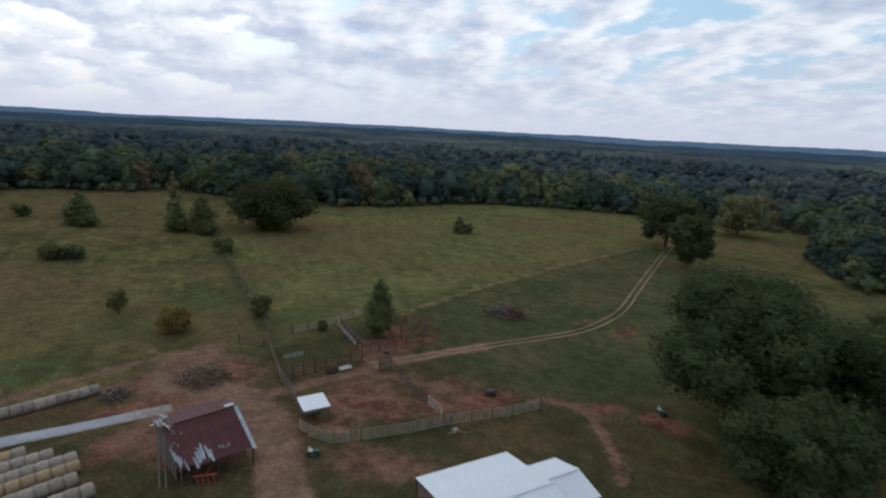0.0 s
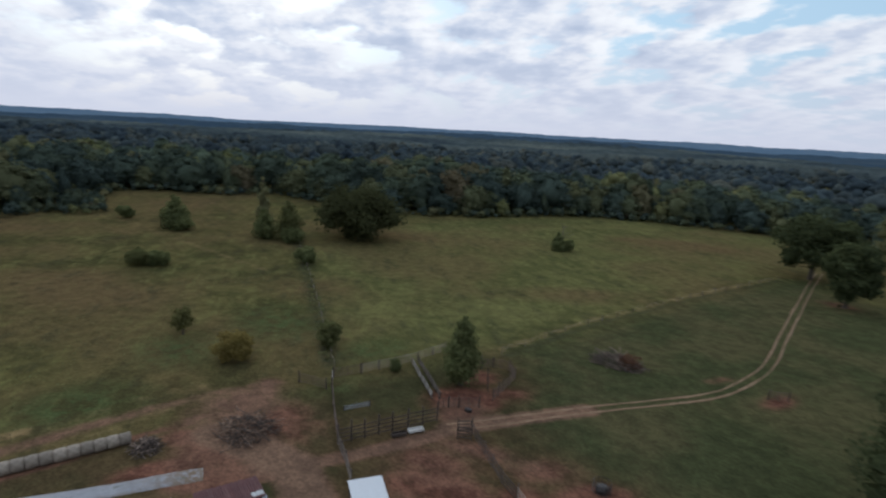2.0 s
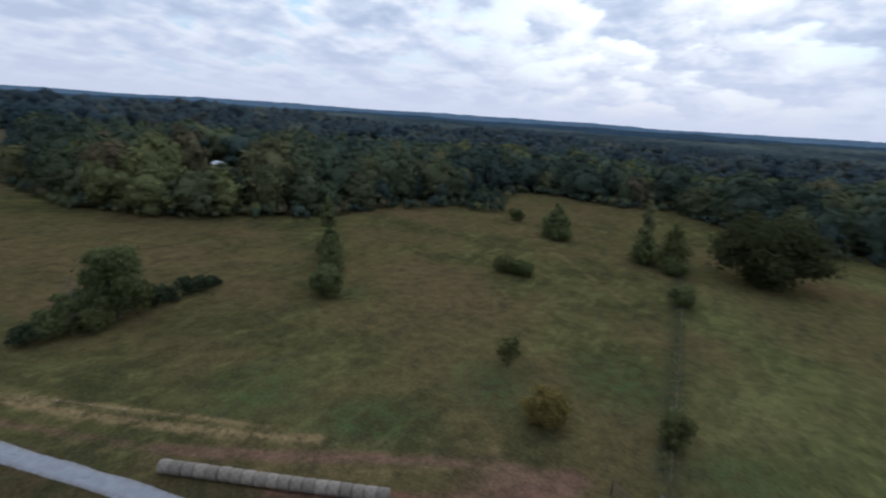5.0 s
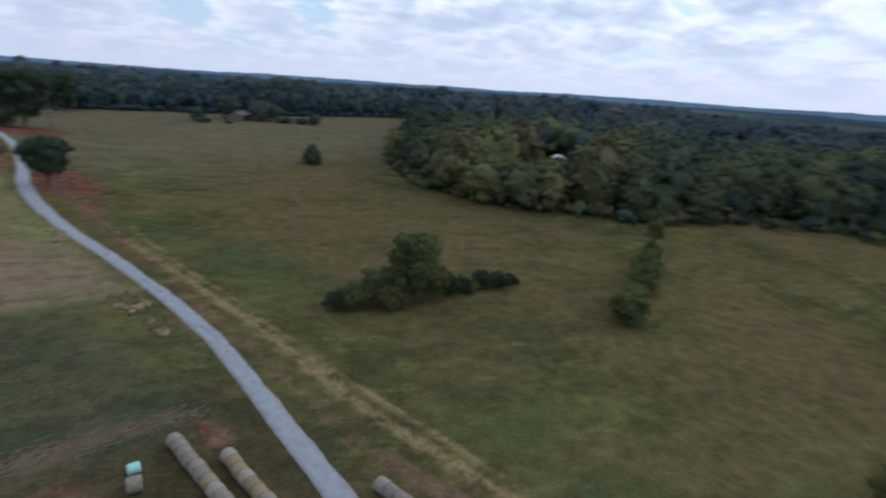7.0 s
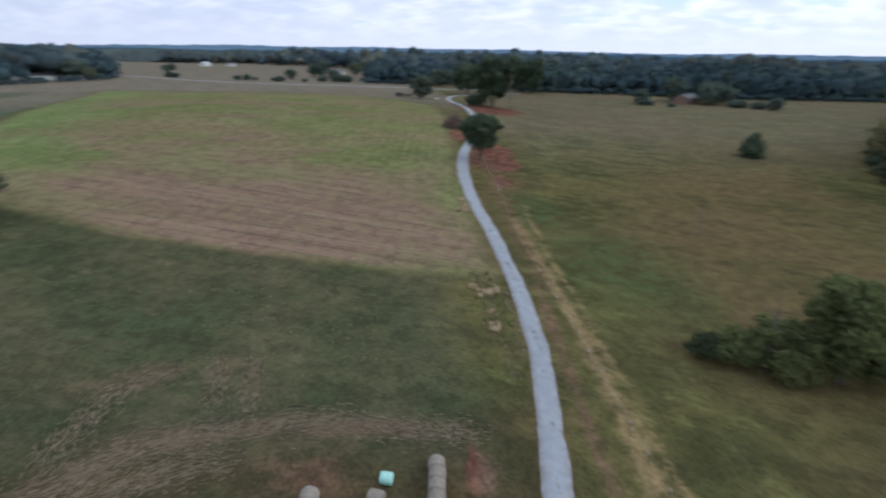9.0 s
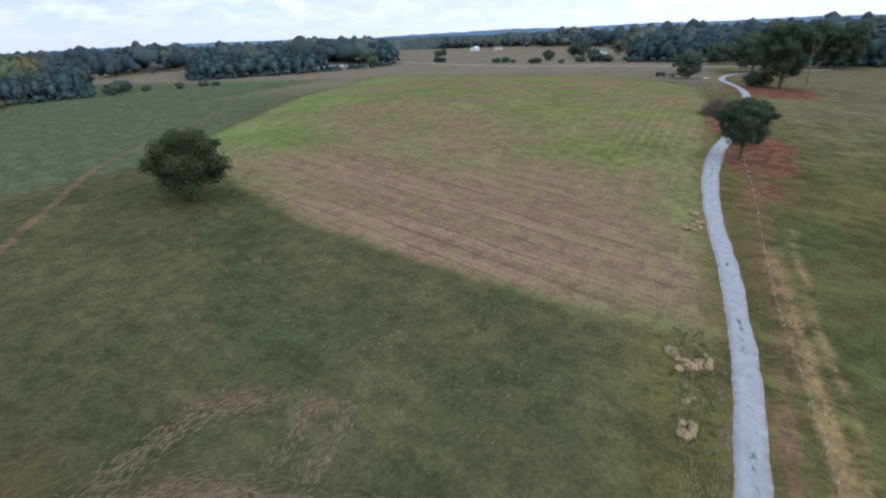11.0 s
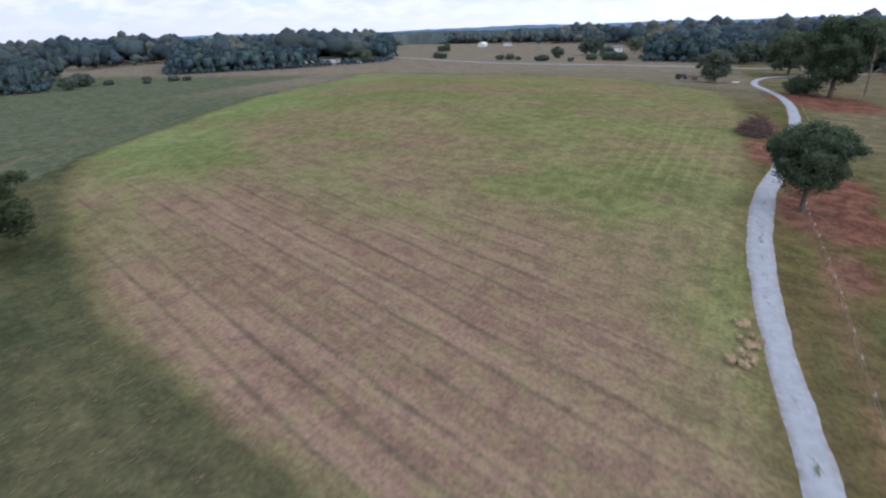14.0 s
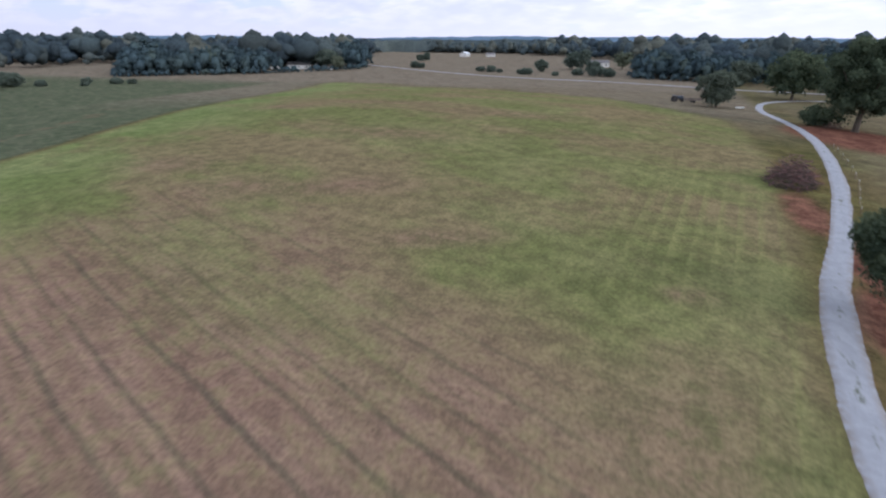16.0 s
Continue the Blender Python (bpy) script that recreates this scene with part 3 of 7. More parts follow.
    for pts, w, k, p in ((lane, 2.6, 1.15, 0.85), ([(-88, -128), (-87.4, -110), (-86.6, -95), (-86, -80), (-85.4, -64), (-84.6, -52)], 1.8, 0.36, 0.3), (cross, 1.3, 0.8, 0.7), (TRACK[:4], 1.8, 0.9, 0.8), ([(-72, 29), (-79, 34), (-84, 38)], 2.5, 0.7, 0.4), ([(-80.4, -6), (-81.6, 6), (-83.6, 18), (-85, 30), (-84, 38)], 1.5, 0.52, 0.6), ([(-76, 8), (-77, 16), (-78.5, 26), (-80, 34)], 1.0, 0.6, 0.3), ([(-35, 62), (-29, 64), (-22, 57), (-18, 51)], 0.8, 0.8, 0.5), (EAST_TRACK, 1.2, 0.52, 0.9), ([(-88.8, -130), (-88.4, -108), (-87.2, -92), (-86.6, -76), (-86.4, -60)], 2.0, 0.30, 0.3), ([(-84.9, -60), (-82.8, -38), (-81.4, -23), (-80.6, -11), (-80.2, 2)], 1.0, 0.45, 0.6), (DRIVE[6:15], 2.1, 0.34, 0.5)):
        b = np.clip(1.4 - near_line(x, y, pts) / w, 0, 1)
        soil = np.maximum(soil, b * k)
        pale = np.maximum(pale, np.where(b > 0, p * np.minimum(1, b * 2), 0))
    field = soft_inside(x, y, FIELD, 2.2)
    mown = field * soft_inside(x, y, MOWN, 14.0) * (1 - 0.55 * np.clip((x + 38) / 50, 0, 1)) * (1 - 0.15 * np.clip((-88 - y) / 30, 0, 1))
    add_color(me, "zone_a", np.stack([soil, mown, field], -1))
    edge_x = np.interp(-y, [40, 70, 99, 116, 150, 205, 255, 335, 420], [40, 36, 34, 46, 54, 72, 86, 108, 125])
    east = np.clip((x - edge_x + 4) / np.interp(-y, [60, 110], [26, 7]), 0, 1) * np.clip((20 - y) / 30, 0, 1) * np.clip((y + 420) / 60, 0, 1) * (1 - field)
    east = np.maximum(east, 0.7 * np.clip((-17 - y) / 9, 0, 1) * np.clip((x + 74) / 6, 0, 1) * (y > -110) * (1 - field))
    patch = zero.copy()
    for cx, cy, r, sq in ((-98, -62, 13, 1.6), (-92, -88, 7, 2.2), (-95, -1, 8, 0.9), (-90, 15, 7, 1.3), (-75, 47, 6, 1.1), (-42, 66, 12, 1.4), (-104, 30, 9, 0.8), (-110, 50, 12, 0.7), (-190, 84, 6, 2), (-88, 58, 6, 1.2), (-55, 45, 3, 1), (-70, -30, 6, 1), (-139, 1, 3, 1), (-33, -45, 14, 0.6)):
        patch = np.maximum(patch, blob(x, y, cx, cy, r, sq))
    tan = np.clip((-322 - y + 0.12 * x) / 22, 0, 1) * (1 - field) * np.clip((x + 100) / 10, 0, 1)
    tan = np.maximum(tan, np.clip((-195 - y) / 60, 0, 1) * 0.8 * np.clip((x + 100) / 8, 0, 1) * (1 - field) * (x < 130))
    tan = np.maximum(tan, 0.42 * np.clip((-110 - y) / 70, 0, 1) * np.clip((-92 - x) / 12, 0, 1))
    for cx, cy, r in ((-270, 462, 26), (-222, 500, 22), (-46, 430, 20)):
        tan = np.maximum(tan, blob(x, y, cx, cy, r))
    add_color(me, "zone_b", np.stack([east, patch, tan], -1))
    rough = np.clip((x + 80) / 6, 0, 1) * np.clip((y + 32) / 6, 0, 1) * np.clip((92 - y) / 20, 0, 1) * np.clip(1.6 - (y + 0.6 * x - 38) / 16, 0, 1)
    verge = np.maximum(np.clip(1.3 - near_line(x, y, STRAW) / 1.2, 0, 1), 0.45 * np.clip(1.2 - near_line(x, y, [(-76.8, 77), (-79, 104), (-79, 147), (-76, 198)]) / 1.5, 0, 1))
    verge = np.maximum(verge, 0.8 * np.clip(1.2 - near_line(x, y, [(-90.8, -92), (-89.4, -70), (-88.8, -52), (-87.8, -34), (-86.9, -16), (-87.0, 4)]) / 0.6, 0, 1))
    verge = np.maximum(verge, 0.34 * np.clip(1.2 - near_line(x, y, [(-276, 20), (-235, 40), (-190, 52), (-150, 62)]) / 1.6, 0, 1))
    verge = np.maximum(verge, 0.35 * np.clip(1.2 - np.abs(near_line(x, y, [(-86.5, 28), (-83, 14), (-80.6, 2), (-82, -14)]) - 2.6) / 0.9, 0, 1))
    verge = np.maximum(verge, 1.1 * blob(x, y, -48.6, 35.6, 2.6, 0.6, 0.5))
    add_color(me, "zone_c", np.stack([rough, verge, pale], -1))
    russet = zero.copy()
    for cx, cy, r, sq, tn in ((-225, 12, 30, 0.6, 0.9), (-193, -3, 16, 0.8, 0), (-262, 76, 30, 0.8, 0.3), (-130, 66, 18, 0.6, 0.4), (-128, -18, 16, 0.7, 0.2), (-120, 222, 30, 0.5, 0.8), (-135, -80, 48, 0.8, 1.3), (-170, -60, 40, 0.7, 1.2), (-120, -40, 26, 0.7, 0.5), (-150, 20, 22, 0.5, 0.4), (-185, 120, 26, 0.5, 0.8), (-104, -14, 12, 0.7, 0.4), (-95, 120, 20, 0.4, 1.0)):
        russet = np.maximum(russet, blob(x, y, cx, cy, r, sq, tn))
    row_weeds = np.clip(1.3 - near_line(x, y, [(-190, 87), (-150.3, 72.9), (-120.6, 62), (-98.6, 53.6), (-86, 48.7)]) / 1.6, 0, 1)
    row_weeds = np.maximum(row_weeds, 0.7 * np.clip(1.3 - near_line(x, y, [(-74, 76), (-77, 104), (-77, 147), (-74, 198)]) / 1.0, 0, 1))
    row_weeds = np.maximum(row_weeds, 0.6 * np.clip(1.3 - near_line(x, y, [(-83.6, -95), (-82.6, -60), (-80.2, -38), (-77, -15)]) / 0.7, 0, 1))
    drilled = field * np.maximum(np.clip(1.3 - np.hypot(x + 71, (y + 147) / 1.9) / 15, 0, 1), np.clip(1.4 - near_line(x, y, DRIVE[10:18]) / 7, 0, 1))
    add_color(me, "zone_d", np.stack([russet, row_weeds, drilled], -1))
    crest = field * np.maximum(np.clip(1.25 - near_line(x, y, FIELD[6:12]) / 34, 0, 1), 0.15 * np.clip(1.2 - near_line(x, y, FIELD[13:18]) / 14, 0, 1))
    worn = zero.copy()
    for cx, cy, r, sq, tn in ((38, -200, 13, 0.6, 0.3), (-19, -139, 15, 0.35, 0.5), (-69, -126, 3.5, 0.6, 0.2), (-68, -104, 12, 0.7, 1.2), (-6, -134, 9, 0.6, 0.5), (15, -140, 12, 0.5, 0.2), (-12, -172, 18, 0.35, 0.1), (-40, -128, 10, 0.3, 0.5), (10, -215, 22, 0.3, 0.1), (-30, -205, 20, 0.3, 0.0)):
        worn = np.maximum(worn, 0.75 * blob(x, y, cx, cy, r, sq, tn))
    meadow = soft_inside(x, y, MEADOW, 7.0)
    add_color(me, "zone_e", np.stack([crest, worn, meadow], -1))
    add_color(me, "zone_f", np.stack([soft_inside(x, y, PADDOCK, 4.0), zero, zero], -1))
    ob = new("ground", me)
    return tagged(ob, "olive and russet pasture with mown rows and bare red soil", "ground", kind="structure")


make_ground()


def curve_points(pts, step):
    """A smooth line through the points, cut into even steps."""
    P = np.array(pts, float)
    P = np.vstack([2 * P[0] - P[1], P, 2 * P[-1] - P[-2]])
    out = []
    for k in range(1, len(P) - 2):
        n = max(2, int(np.hypot(*(P[k + 1] - P[k])) / step))
        for t in np.arange(n) / n:
            a, b, c, d = P[k - 1], P[k], P[k + 1], P[k + 2]
            out.append(0.5 * (2 * b + (c - a) * t + (2 * a - 5 * b + 4 * c - d) * t * t + (3 * b - a - 3 * c + d) * t ** 3))
    out.append(P[-2])
    return np.array(out)


def strip(name, pts, width, material, lift, crown=0.05, step=0.7, wobble=0.12, seed=1, swell=0.0):
    """A road surface laid on the land: seven points across, ragged edges."""
    rng = np.random.default_rng(seed)
    C = curve_points(pts, step)
    T = np.gradient(C, axis=0)
    T /= np.hypot(T[:, 0], T[:, 1])[:, None]
    side = np.stack([T[:, 1], -T[:, 0]], -1)
    n = len(C)
    ragL = np.convolve(rng.normal(0, 1, n + 4), np.ones(5) / 3, "valid") * wobble
    ragR = np.convolve(rng.normal(0, 1, n + 4), np.ones(5) / 3, "valid") * wobble
    V, E = [], []
    cross = (-1, -0.8, -0.45, 0, 0.45, 0.8, 1)
    for u in cross:
        off = u * width / 2 * (1 + swell * np.exp(-((C[:, 1] + 120) / 22) ** 2)) + (ragL if u < 0 else ragR) * abs(u) ** 3
        p = C + side * off[:, None]
        z = land(p[:, 0], p[:, 1]) + lift + crown * (1 - u * u) - (0.12 if abs(u) == 1 else 0)
        V.append(np.column_stack([p, z]))
        E.append(np.column_stack([np.full(n, 1.0 if abs(u) > 0.9 else 0.45 if abs(u) > 0.7 else 0.0), np.full(n, 1.0 if u == 0 else 0.0), np.zeros(n)]))
    k = len(cross)
    V, E = np.stack(V, 1).reshape(-1, 3), np.stack(E, 1).reshape(-1, 3)
    i = (np.arange(n - 1)[:, None] * k + np.arange(k - 1)[None]).ravel()
    me = mesh_from(name, V, np.stack([i, i + 1, i + k + 1, i + k], -1), [material], smooth=True)
    if swell:
        E[:, 0] = np.maximum(E[:, 0], np.repeat(np.clip(1.1 - np.arange(n) / 9, 0, 1), k))
    add_color(me, "edge", E)
    return me


tagged(new("driveway", strip("driveway", DRIVE, 2.8, M_GRAVEL, 0.05, swell=0.25)), "pale grey gravel driveway winding through the pasture", "driveway", kind="structure")
M_RUT = plain("bare_rut_soil", (0.180, 0.108, 0.062), (0.285, 0.190, 0.118), 0.5, 0.95, bump=0.4, vary=0)
farm_track = thing("farm_track", Matrix.Identity(4), "two-rut dirt farm track across the grass", "track", kind="structure")
for side in (-0.8, 0.8):
    C = curve_points(TRACK, 2.0)
    T = np.gradient(C, axis=0)
    T /= np.hypot(T[:, 0], T[:, 1])[:, None]
    line = C + side * np.stack([T[:, 1], -T[:, 0]], -1)
    part("wheel_rut", strip("wheel_rut", line, 0.40, M_RUT, 0.03, 0.0, 1.5, 0.12, 5 if side > 0 else 6), None, farm_track)



# ---- trees ----
def icosphere(sub):
    bm = bmesh.new()
    bmesh.ops.create_icosphere(bm, subdivisions=sub, radius=1)
    V = np.array([v.co for v in bm.verts])
    F = np.array([[v.index for v in f.verts] for f in bm.faces])
    bm.free()
    return V, F


ICO1, ICO2 = icosphere(1), icosphere(2)
OCTA = (np.array([(1, 0, 0), (-1, 0, 0), (0, 1, 0), (0, -1, 0), (0, 0, 1), (0, 0, -1)], float), np.array([(0, 2, 4), (2, 1, 4), (1, 3, 4), (3, 0, 4), (2, 0, 5), (1, 2, 5), (3, 1, 5), (0, 3, 5)]))


def crown_arrays(rng, lobes, leaves, size, ball=ICO1, core=0.82, fuzz=(0.74, 1.22), lift=0.3, grain=0.18, ruffle=0.6, jitter=(0.62, 1.42)):
    """A crown: a rough core in each lobe, with leaf sprays set over its shell. Returns verts, faces, tone (0 to 1),
    which lift lightens upward as painted top light.
    """
    Vs, Fs, Ts, n = [], [], [], 0
    area = np.array([l[3] ** 2 for l in lobes])
    for (cx, cy, cz, r, fl) in lobes:
        V, F = ball
        v = V * r * core * rng.uniform(*jitter, (len(V), 1)) * (1, 1, fl) + (cx, cy, cz)
        # lift paints each core lighter above, darker below; cores start darker than sprays
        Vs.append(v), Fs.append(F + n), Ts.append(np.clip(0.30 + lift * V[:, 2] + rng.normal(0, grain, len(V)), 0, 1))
        n += len(v)
    pick = rng.choice(len(lobes), leaves, p=area / area.sum())
    L = np.array(lobes)[pick]
    d = rng.normal(0, 1, (leaves, 3))
    d[:, 2] += 0.25
    d /= np.linalg.norm(d, axis=1)[:, None]
    reach = L[:, 3] * rng.uniform(*fuzz, leaves)
    P = L[:, :3] + d * reach[:, None] * np.column_stack([np.ones(leaves), np.ones(leaves), L[:, 4]])
    nrm = d + rng.normal(0, ruffle, (leaves, 3))
    nrm /= np.linalg.norm(nrm, axis=1)[:, None]
    a = np.cross(nrm, rng.normal(0, 1, (leaves, 3)))
    a /= np.linalg.norm(a, axis=1)[:, None]
    b = np.cross(nrm, a)
    s = size * rng.uniform(0.55, 1.4, leaves)[:, None]
    tri = np.stack([P + a * s, P - a * s * 0.5 + b * s * 0.8, P - a * s * 0.5 - b * s * 0.8], 1).reshape(-1, 3)
    Vs.append(tri), Fs.append(np.arange(leaves * 3).reshape(-1, 3) + n)
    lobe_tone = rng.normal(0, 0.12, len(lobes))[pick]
    # sprays on the upper side get a lighter tone, imitating light from above
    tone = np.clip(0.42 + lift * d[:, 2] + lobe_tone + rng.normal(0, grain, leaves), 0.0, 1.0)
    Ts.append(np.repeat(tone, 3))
    return np.vstack(Vs), np.vstack(Fs), np.concatenate(Ts)


def lobes_round(rng, h, r, base=0.25, count=12):
    """Lobes of a broad crown between base*h and h: one heart and many small outer lobes."""
    mid, half = h * (base + 1) / 2, h * (1 - base) / 2
    out = [(0, 0, mid, r * 0.52, half * 0.60 / (r * 0.52))]
    for k in range(int(count * 2.4)):
        u = (k + 0.5) / (count * 2.4)
        cz = -0.85 + 1.75 * u
        w = math.sqrt(max(0.03, 1 - min(1, cz * cz)))
        ang = k * 2.4 + rng.uniform(-0.5, 0.5)
        q = r * 0.78 * w * rng.uniform(0.45, 1.25)
        out.append((q * math.cos(ang), q * math.sin(ang), mid + half * 0.78 * cz * rng.uniform(0.88, 1.1), r * rng.uniform(0.13, 0.33), rng.uniform(0.65, 1.05)))
    return out


def lobes_pine(rng, h, r, base=0.1, count=10):
    """Lobes of a pointed evergreen crown."""
    out = []
    for k in range(count):
        u = (k + 0.5) / count
        z = h * (base + (0.93 - base) * u)
        w = r * (1 - u) ** 0.75 * min(1.0, 0.55 + 2.2 * u) + 0.12 * r
        ang = k * 2.4 + rng.uniform(-0.4, 0.4)
        out.append((0.42 * w * math.cos(ang), 0.42 * w * math.sin(ang), z, w * 0.68, 0.9))
    return out


def tree(name, x, y, h, r, label, category="tree", form="round", material=None, base=0.22, leaves=1800, size=0.42, count=12, seed=1, lean=(0, 0), bark=None, trunk=True, group="", core=0.58):
    """A tree: tapered trunk with limbs, and a crown of leaf sprays."""
    rng = np.random.default_rng(seed)
    ob = thing(name, pose(*spot(x, y, -0.1), 0, 0, rng.uniform(0, 360)), label, category, group)
    if not trunk:
        core, leaves, size = 0.38, int(leaves * 1.5), size * 0.82
    lobes = (lobes_round if form == "round" else lobes_pine)(rng, h, r, base, count)
    lobes = [(a + lean[0] * c / h, b + lean[1] * c / h, c, d, e) for a, b, c, d, e in lobes]
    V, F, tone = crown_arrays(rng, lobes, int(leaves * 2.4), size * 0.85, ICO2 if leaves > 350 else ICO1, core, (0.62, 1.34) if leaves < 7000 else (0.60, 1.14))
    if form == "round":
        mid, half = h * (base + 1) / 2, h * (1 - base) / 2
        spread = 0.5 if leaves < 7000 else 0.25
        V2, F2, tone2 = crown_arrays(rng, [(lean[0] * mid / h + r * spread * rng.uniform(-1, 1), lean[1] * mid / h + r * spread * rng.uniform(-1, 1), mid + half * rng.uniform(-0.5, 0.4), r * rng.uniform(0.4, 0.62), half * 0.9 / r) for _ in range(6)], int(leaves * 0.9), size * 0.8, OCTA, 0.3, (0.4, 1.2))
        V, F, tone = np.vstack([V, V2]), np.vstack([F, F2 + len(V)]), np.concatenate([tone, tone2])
    V[:, 2] = np.maximum(V[:, 2], 0.15)
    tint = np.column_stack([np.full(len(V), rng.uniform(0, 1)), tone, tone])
    if trunk:
        bm = bmesh.new()
        tr = max(0.10, 0.028 * h)
        top = Vector((lean[0] * 0.75, lean[1] * 0.75, h * 0.75))
        knee = top * 0.45 + Vector((rng.uniform(-0.2, 0.2), rng.uniform(-0.2, 0.2), 0))
        tube(bm, (0, 0, -0.3), knee * 0.08, tr * 1.7, tr * 1.1, 8)
        tube(bm, knee * 0.08, knee, tr * 1.1, tr * 0.75, 8)
        tube(bm, knee, top, tr * 0.75, tr * 0.25, 6)
        part("trunk", bm, bark or M_BARK, ob)
        for cx, cy, cz, lr, _ in lobes[2::max(2, len(lobes) // 7)][:6]:
            bm = bmesh.new()
            start = knee * rng.uniform(0.75, 1.1) if form == "round" else Vector((0, 0, max(0.3, cz - 0.3)))
            mid = start.lerp(Vector((cx, cy, cz)), 0.5) + Vector((0, 0, -0.05 * h))
            tube(bm, start, mid, tr * 0.45, tr * 0.3, 5)
            tube(bm, mid, (cx, cy, cz), tr * 0.3, tr * 0.1, 5)
            part("limb", bm, bark or M_BARK, ob)
    # beyond y = -200 the default crown takes the haze-greyed leaf colour
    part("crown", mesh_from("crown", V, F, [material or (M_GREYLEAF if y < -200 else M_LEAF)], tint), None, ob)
    return ob


def woods(name, label, places, heights, radii, templates, material, seed):
    """Many trees in one mesh: each is a turned, scaled copy of a template."""
    rng = np.random.default_rng(seed)
    Vs, Fs, Ts, n = [], [], [], 0
    which = rng.integers(0, len(templates), len(places))
    for k, (V, F, tone) in enumerate(templates):
        idx = np.nonzero(which == k)[0]
        if not len(idx):
            continue
        a = rng.uniform(0, 6.283, len(idx))
        c, s = np.cos(a)[:, None], np.sin(a)[:, None]
        r, h = radii[idx][:, None] * heights[idx][:, None], heights[idx][:, None]
        P = places[idx]
        X = (V[None, :, 0] * c - V[None, :, 1] * s) * r + P[:, :1]
        Y = (V[None, :, 0] * s + V[None, :, 1] * c) * r + P[:, 1:2]
        Zt = V[None, :, 2] * h + land(P[:, 0], P[:, 1])[:, None]
        v = np.stack([X, Y, Zt], -1).reshape(-1, 3)
        f = (F[None] + (np.arange(len(idx)) * len(V))[:, None, None]).reshape(-1, 3) + n
        grove = 0.30 * np.sin(P[:, 0] / 37 + 2.2 * np.sin(P[:, 1] / 61)) * np.sin(P[:, 1] / 33 + 1.0)
        hue = np.repeat(np.clip(rng.uniform(0, 1, len(idx)) ** 1.25 + grove, 0, 1), len(V))
        Vs.append(v), Fs.append(f)
        stand = 0.16 * np.sin(P[:, 0] / 31 + 1.8 * np.sin(P[:, 1] / 43)) * np.sin(P[:, 1] / 27 + 1.3 * np.sin(P[:, 0] / 57))
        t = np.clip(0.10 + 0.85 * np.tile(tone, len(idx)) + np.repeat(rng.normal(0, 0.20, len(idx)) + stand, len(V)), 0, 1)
        Ts.append(np.column_stack([hue, t, t]))
        n += len(v)
    me = mesh_from(name, np.vstack(Vs), np.vstack(Fs), [material], np.vstack(Ts), smooth=True)
    return tagged(new(name, me), label, "woods", kind="stuff")


def unit_template(seed, leaves, size, base, count, wide, pointed=False, ball=ICO1, lobe=(0.24, 0.20), core=0.66, heart=ICO2):
    """A crown of height 1 and radius about wide."""
    rng = np.random.default_rng(seed)
    dome = wide * (0.50 if pointed else 0.80)
    lobes = [(0, 0, 0.52, dome, 0.43 / dome)]
    for k in range(count):
        u = (k + 0.5) / count
        z = base + 0.10 + (0.80 - base) * u
        w = (1.05 - u) if pointed else math.sqrt(max(0.10, 1 - ((u - 0.45) / 0.62) ** 2))
        ang = k * 2.4 + rng.uniform(-0.6, 0.6)
        q = 0.74 * w * wide * rng.uniform(0.6, 1.1) if k < count - 1 else 0.1 * wide
        lobes.append((q * math.cos(ang), q * math.sin(ang), z, 0.72 * wide * (lobe[0] + lobe[1] * w) * rng.uniform(0.75, 1.25), rng.uniform(0.75, 1.0)))
    even = (0.80, 1.22)
    # lift 0.10: a slight top light painted into each lobe's tone
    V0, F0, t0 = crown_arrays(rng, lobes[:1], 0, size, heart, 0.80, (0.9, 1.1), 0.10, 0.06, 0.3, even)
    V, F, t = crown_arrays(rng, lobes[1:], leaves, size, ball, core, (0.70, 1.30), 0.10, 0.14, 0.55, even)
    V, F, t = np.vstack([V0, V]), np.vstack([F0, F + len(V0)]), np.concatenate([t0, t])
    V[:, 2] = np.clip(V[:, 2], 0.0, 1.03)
    return V, F, t


def scatter(rng, lo, hi, spacing, keep):
    nx, ny = int((hi[0] - lo[0]) / spacing), int((hi[1] - lo[1]) / spacing)
    gx, gy = np.meshgrid(np.arange(nx), np.arange(ny), indexing="ij")
    p = np.column_stack([gx.ravel(), gy.ravel()]) * spacing + rng.uniform(0, spacing, (nx * ny, 2)) * 0.9 + lo
    return p[keep(p[:, 0], p[:, 1])]


def seen_side(x, y):
    """Outside the open land, and not in the stretch east of the yard that never comes into view."""
    lane = near_line(x, y, [(335, -290), (545, -388)])
    glade = np.hypot((x + 270) / 26, (y - 462) / 14) > 1
    for cx, cy, rx, ry in ((-222, 500, 22, 14), (-46, 430, 16, 20), (-279, -94, 9, 8), (-268, -88, 8, 6)):
        glade = glade & (np.hypot((x - cx) / rx, (y - cy) / ry) > 1)
    return ~inside(x, y, OPEN) & (lane > 16) & glade


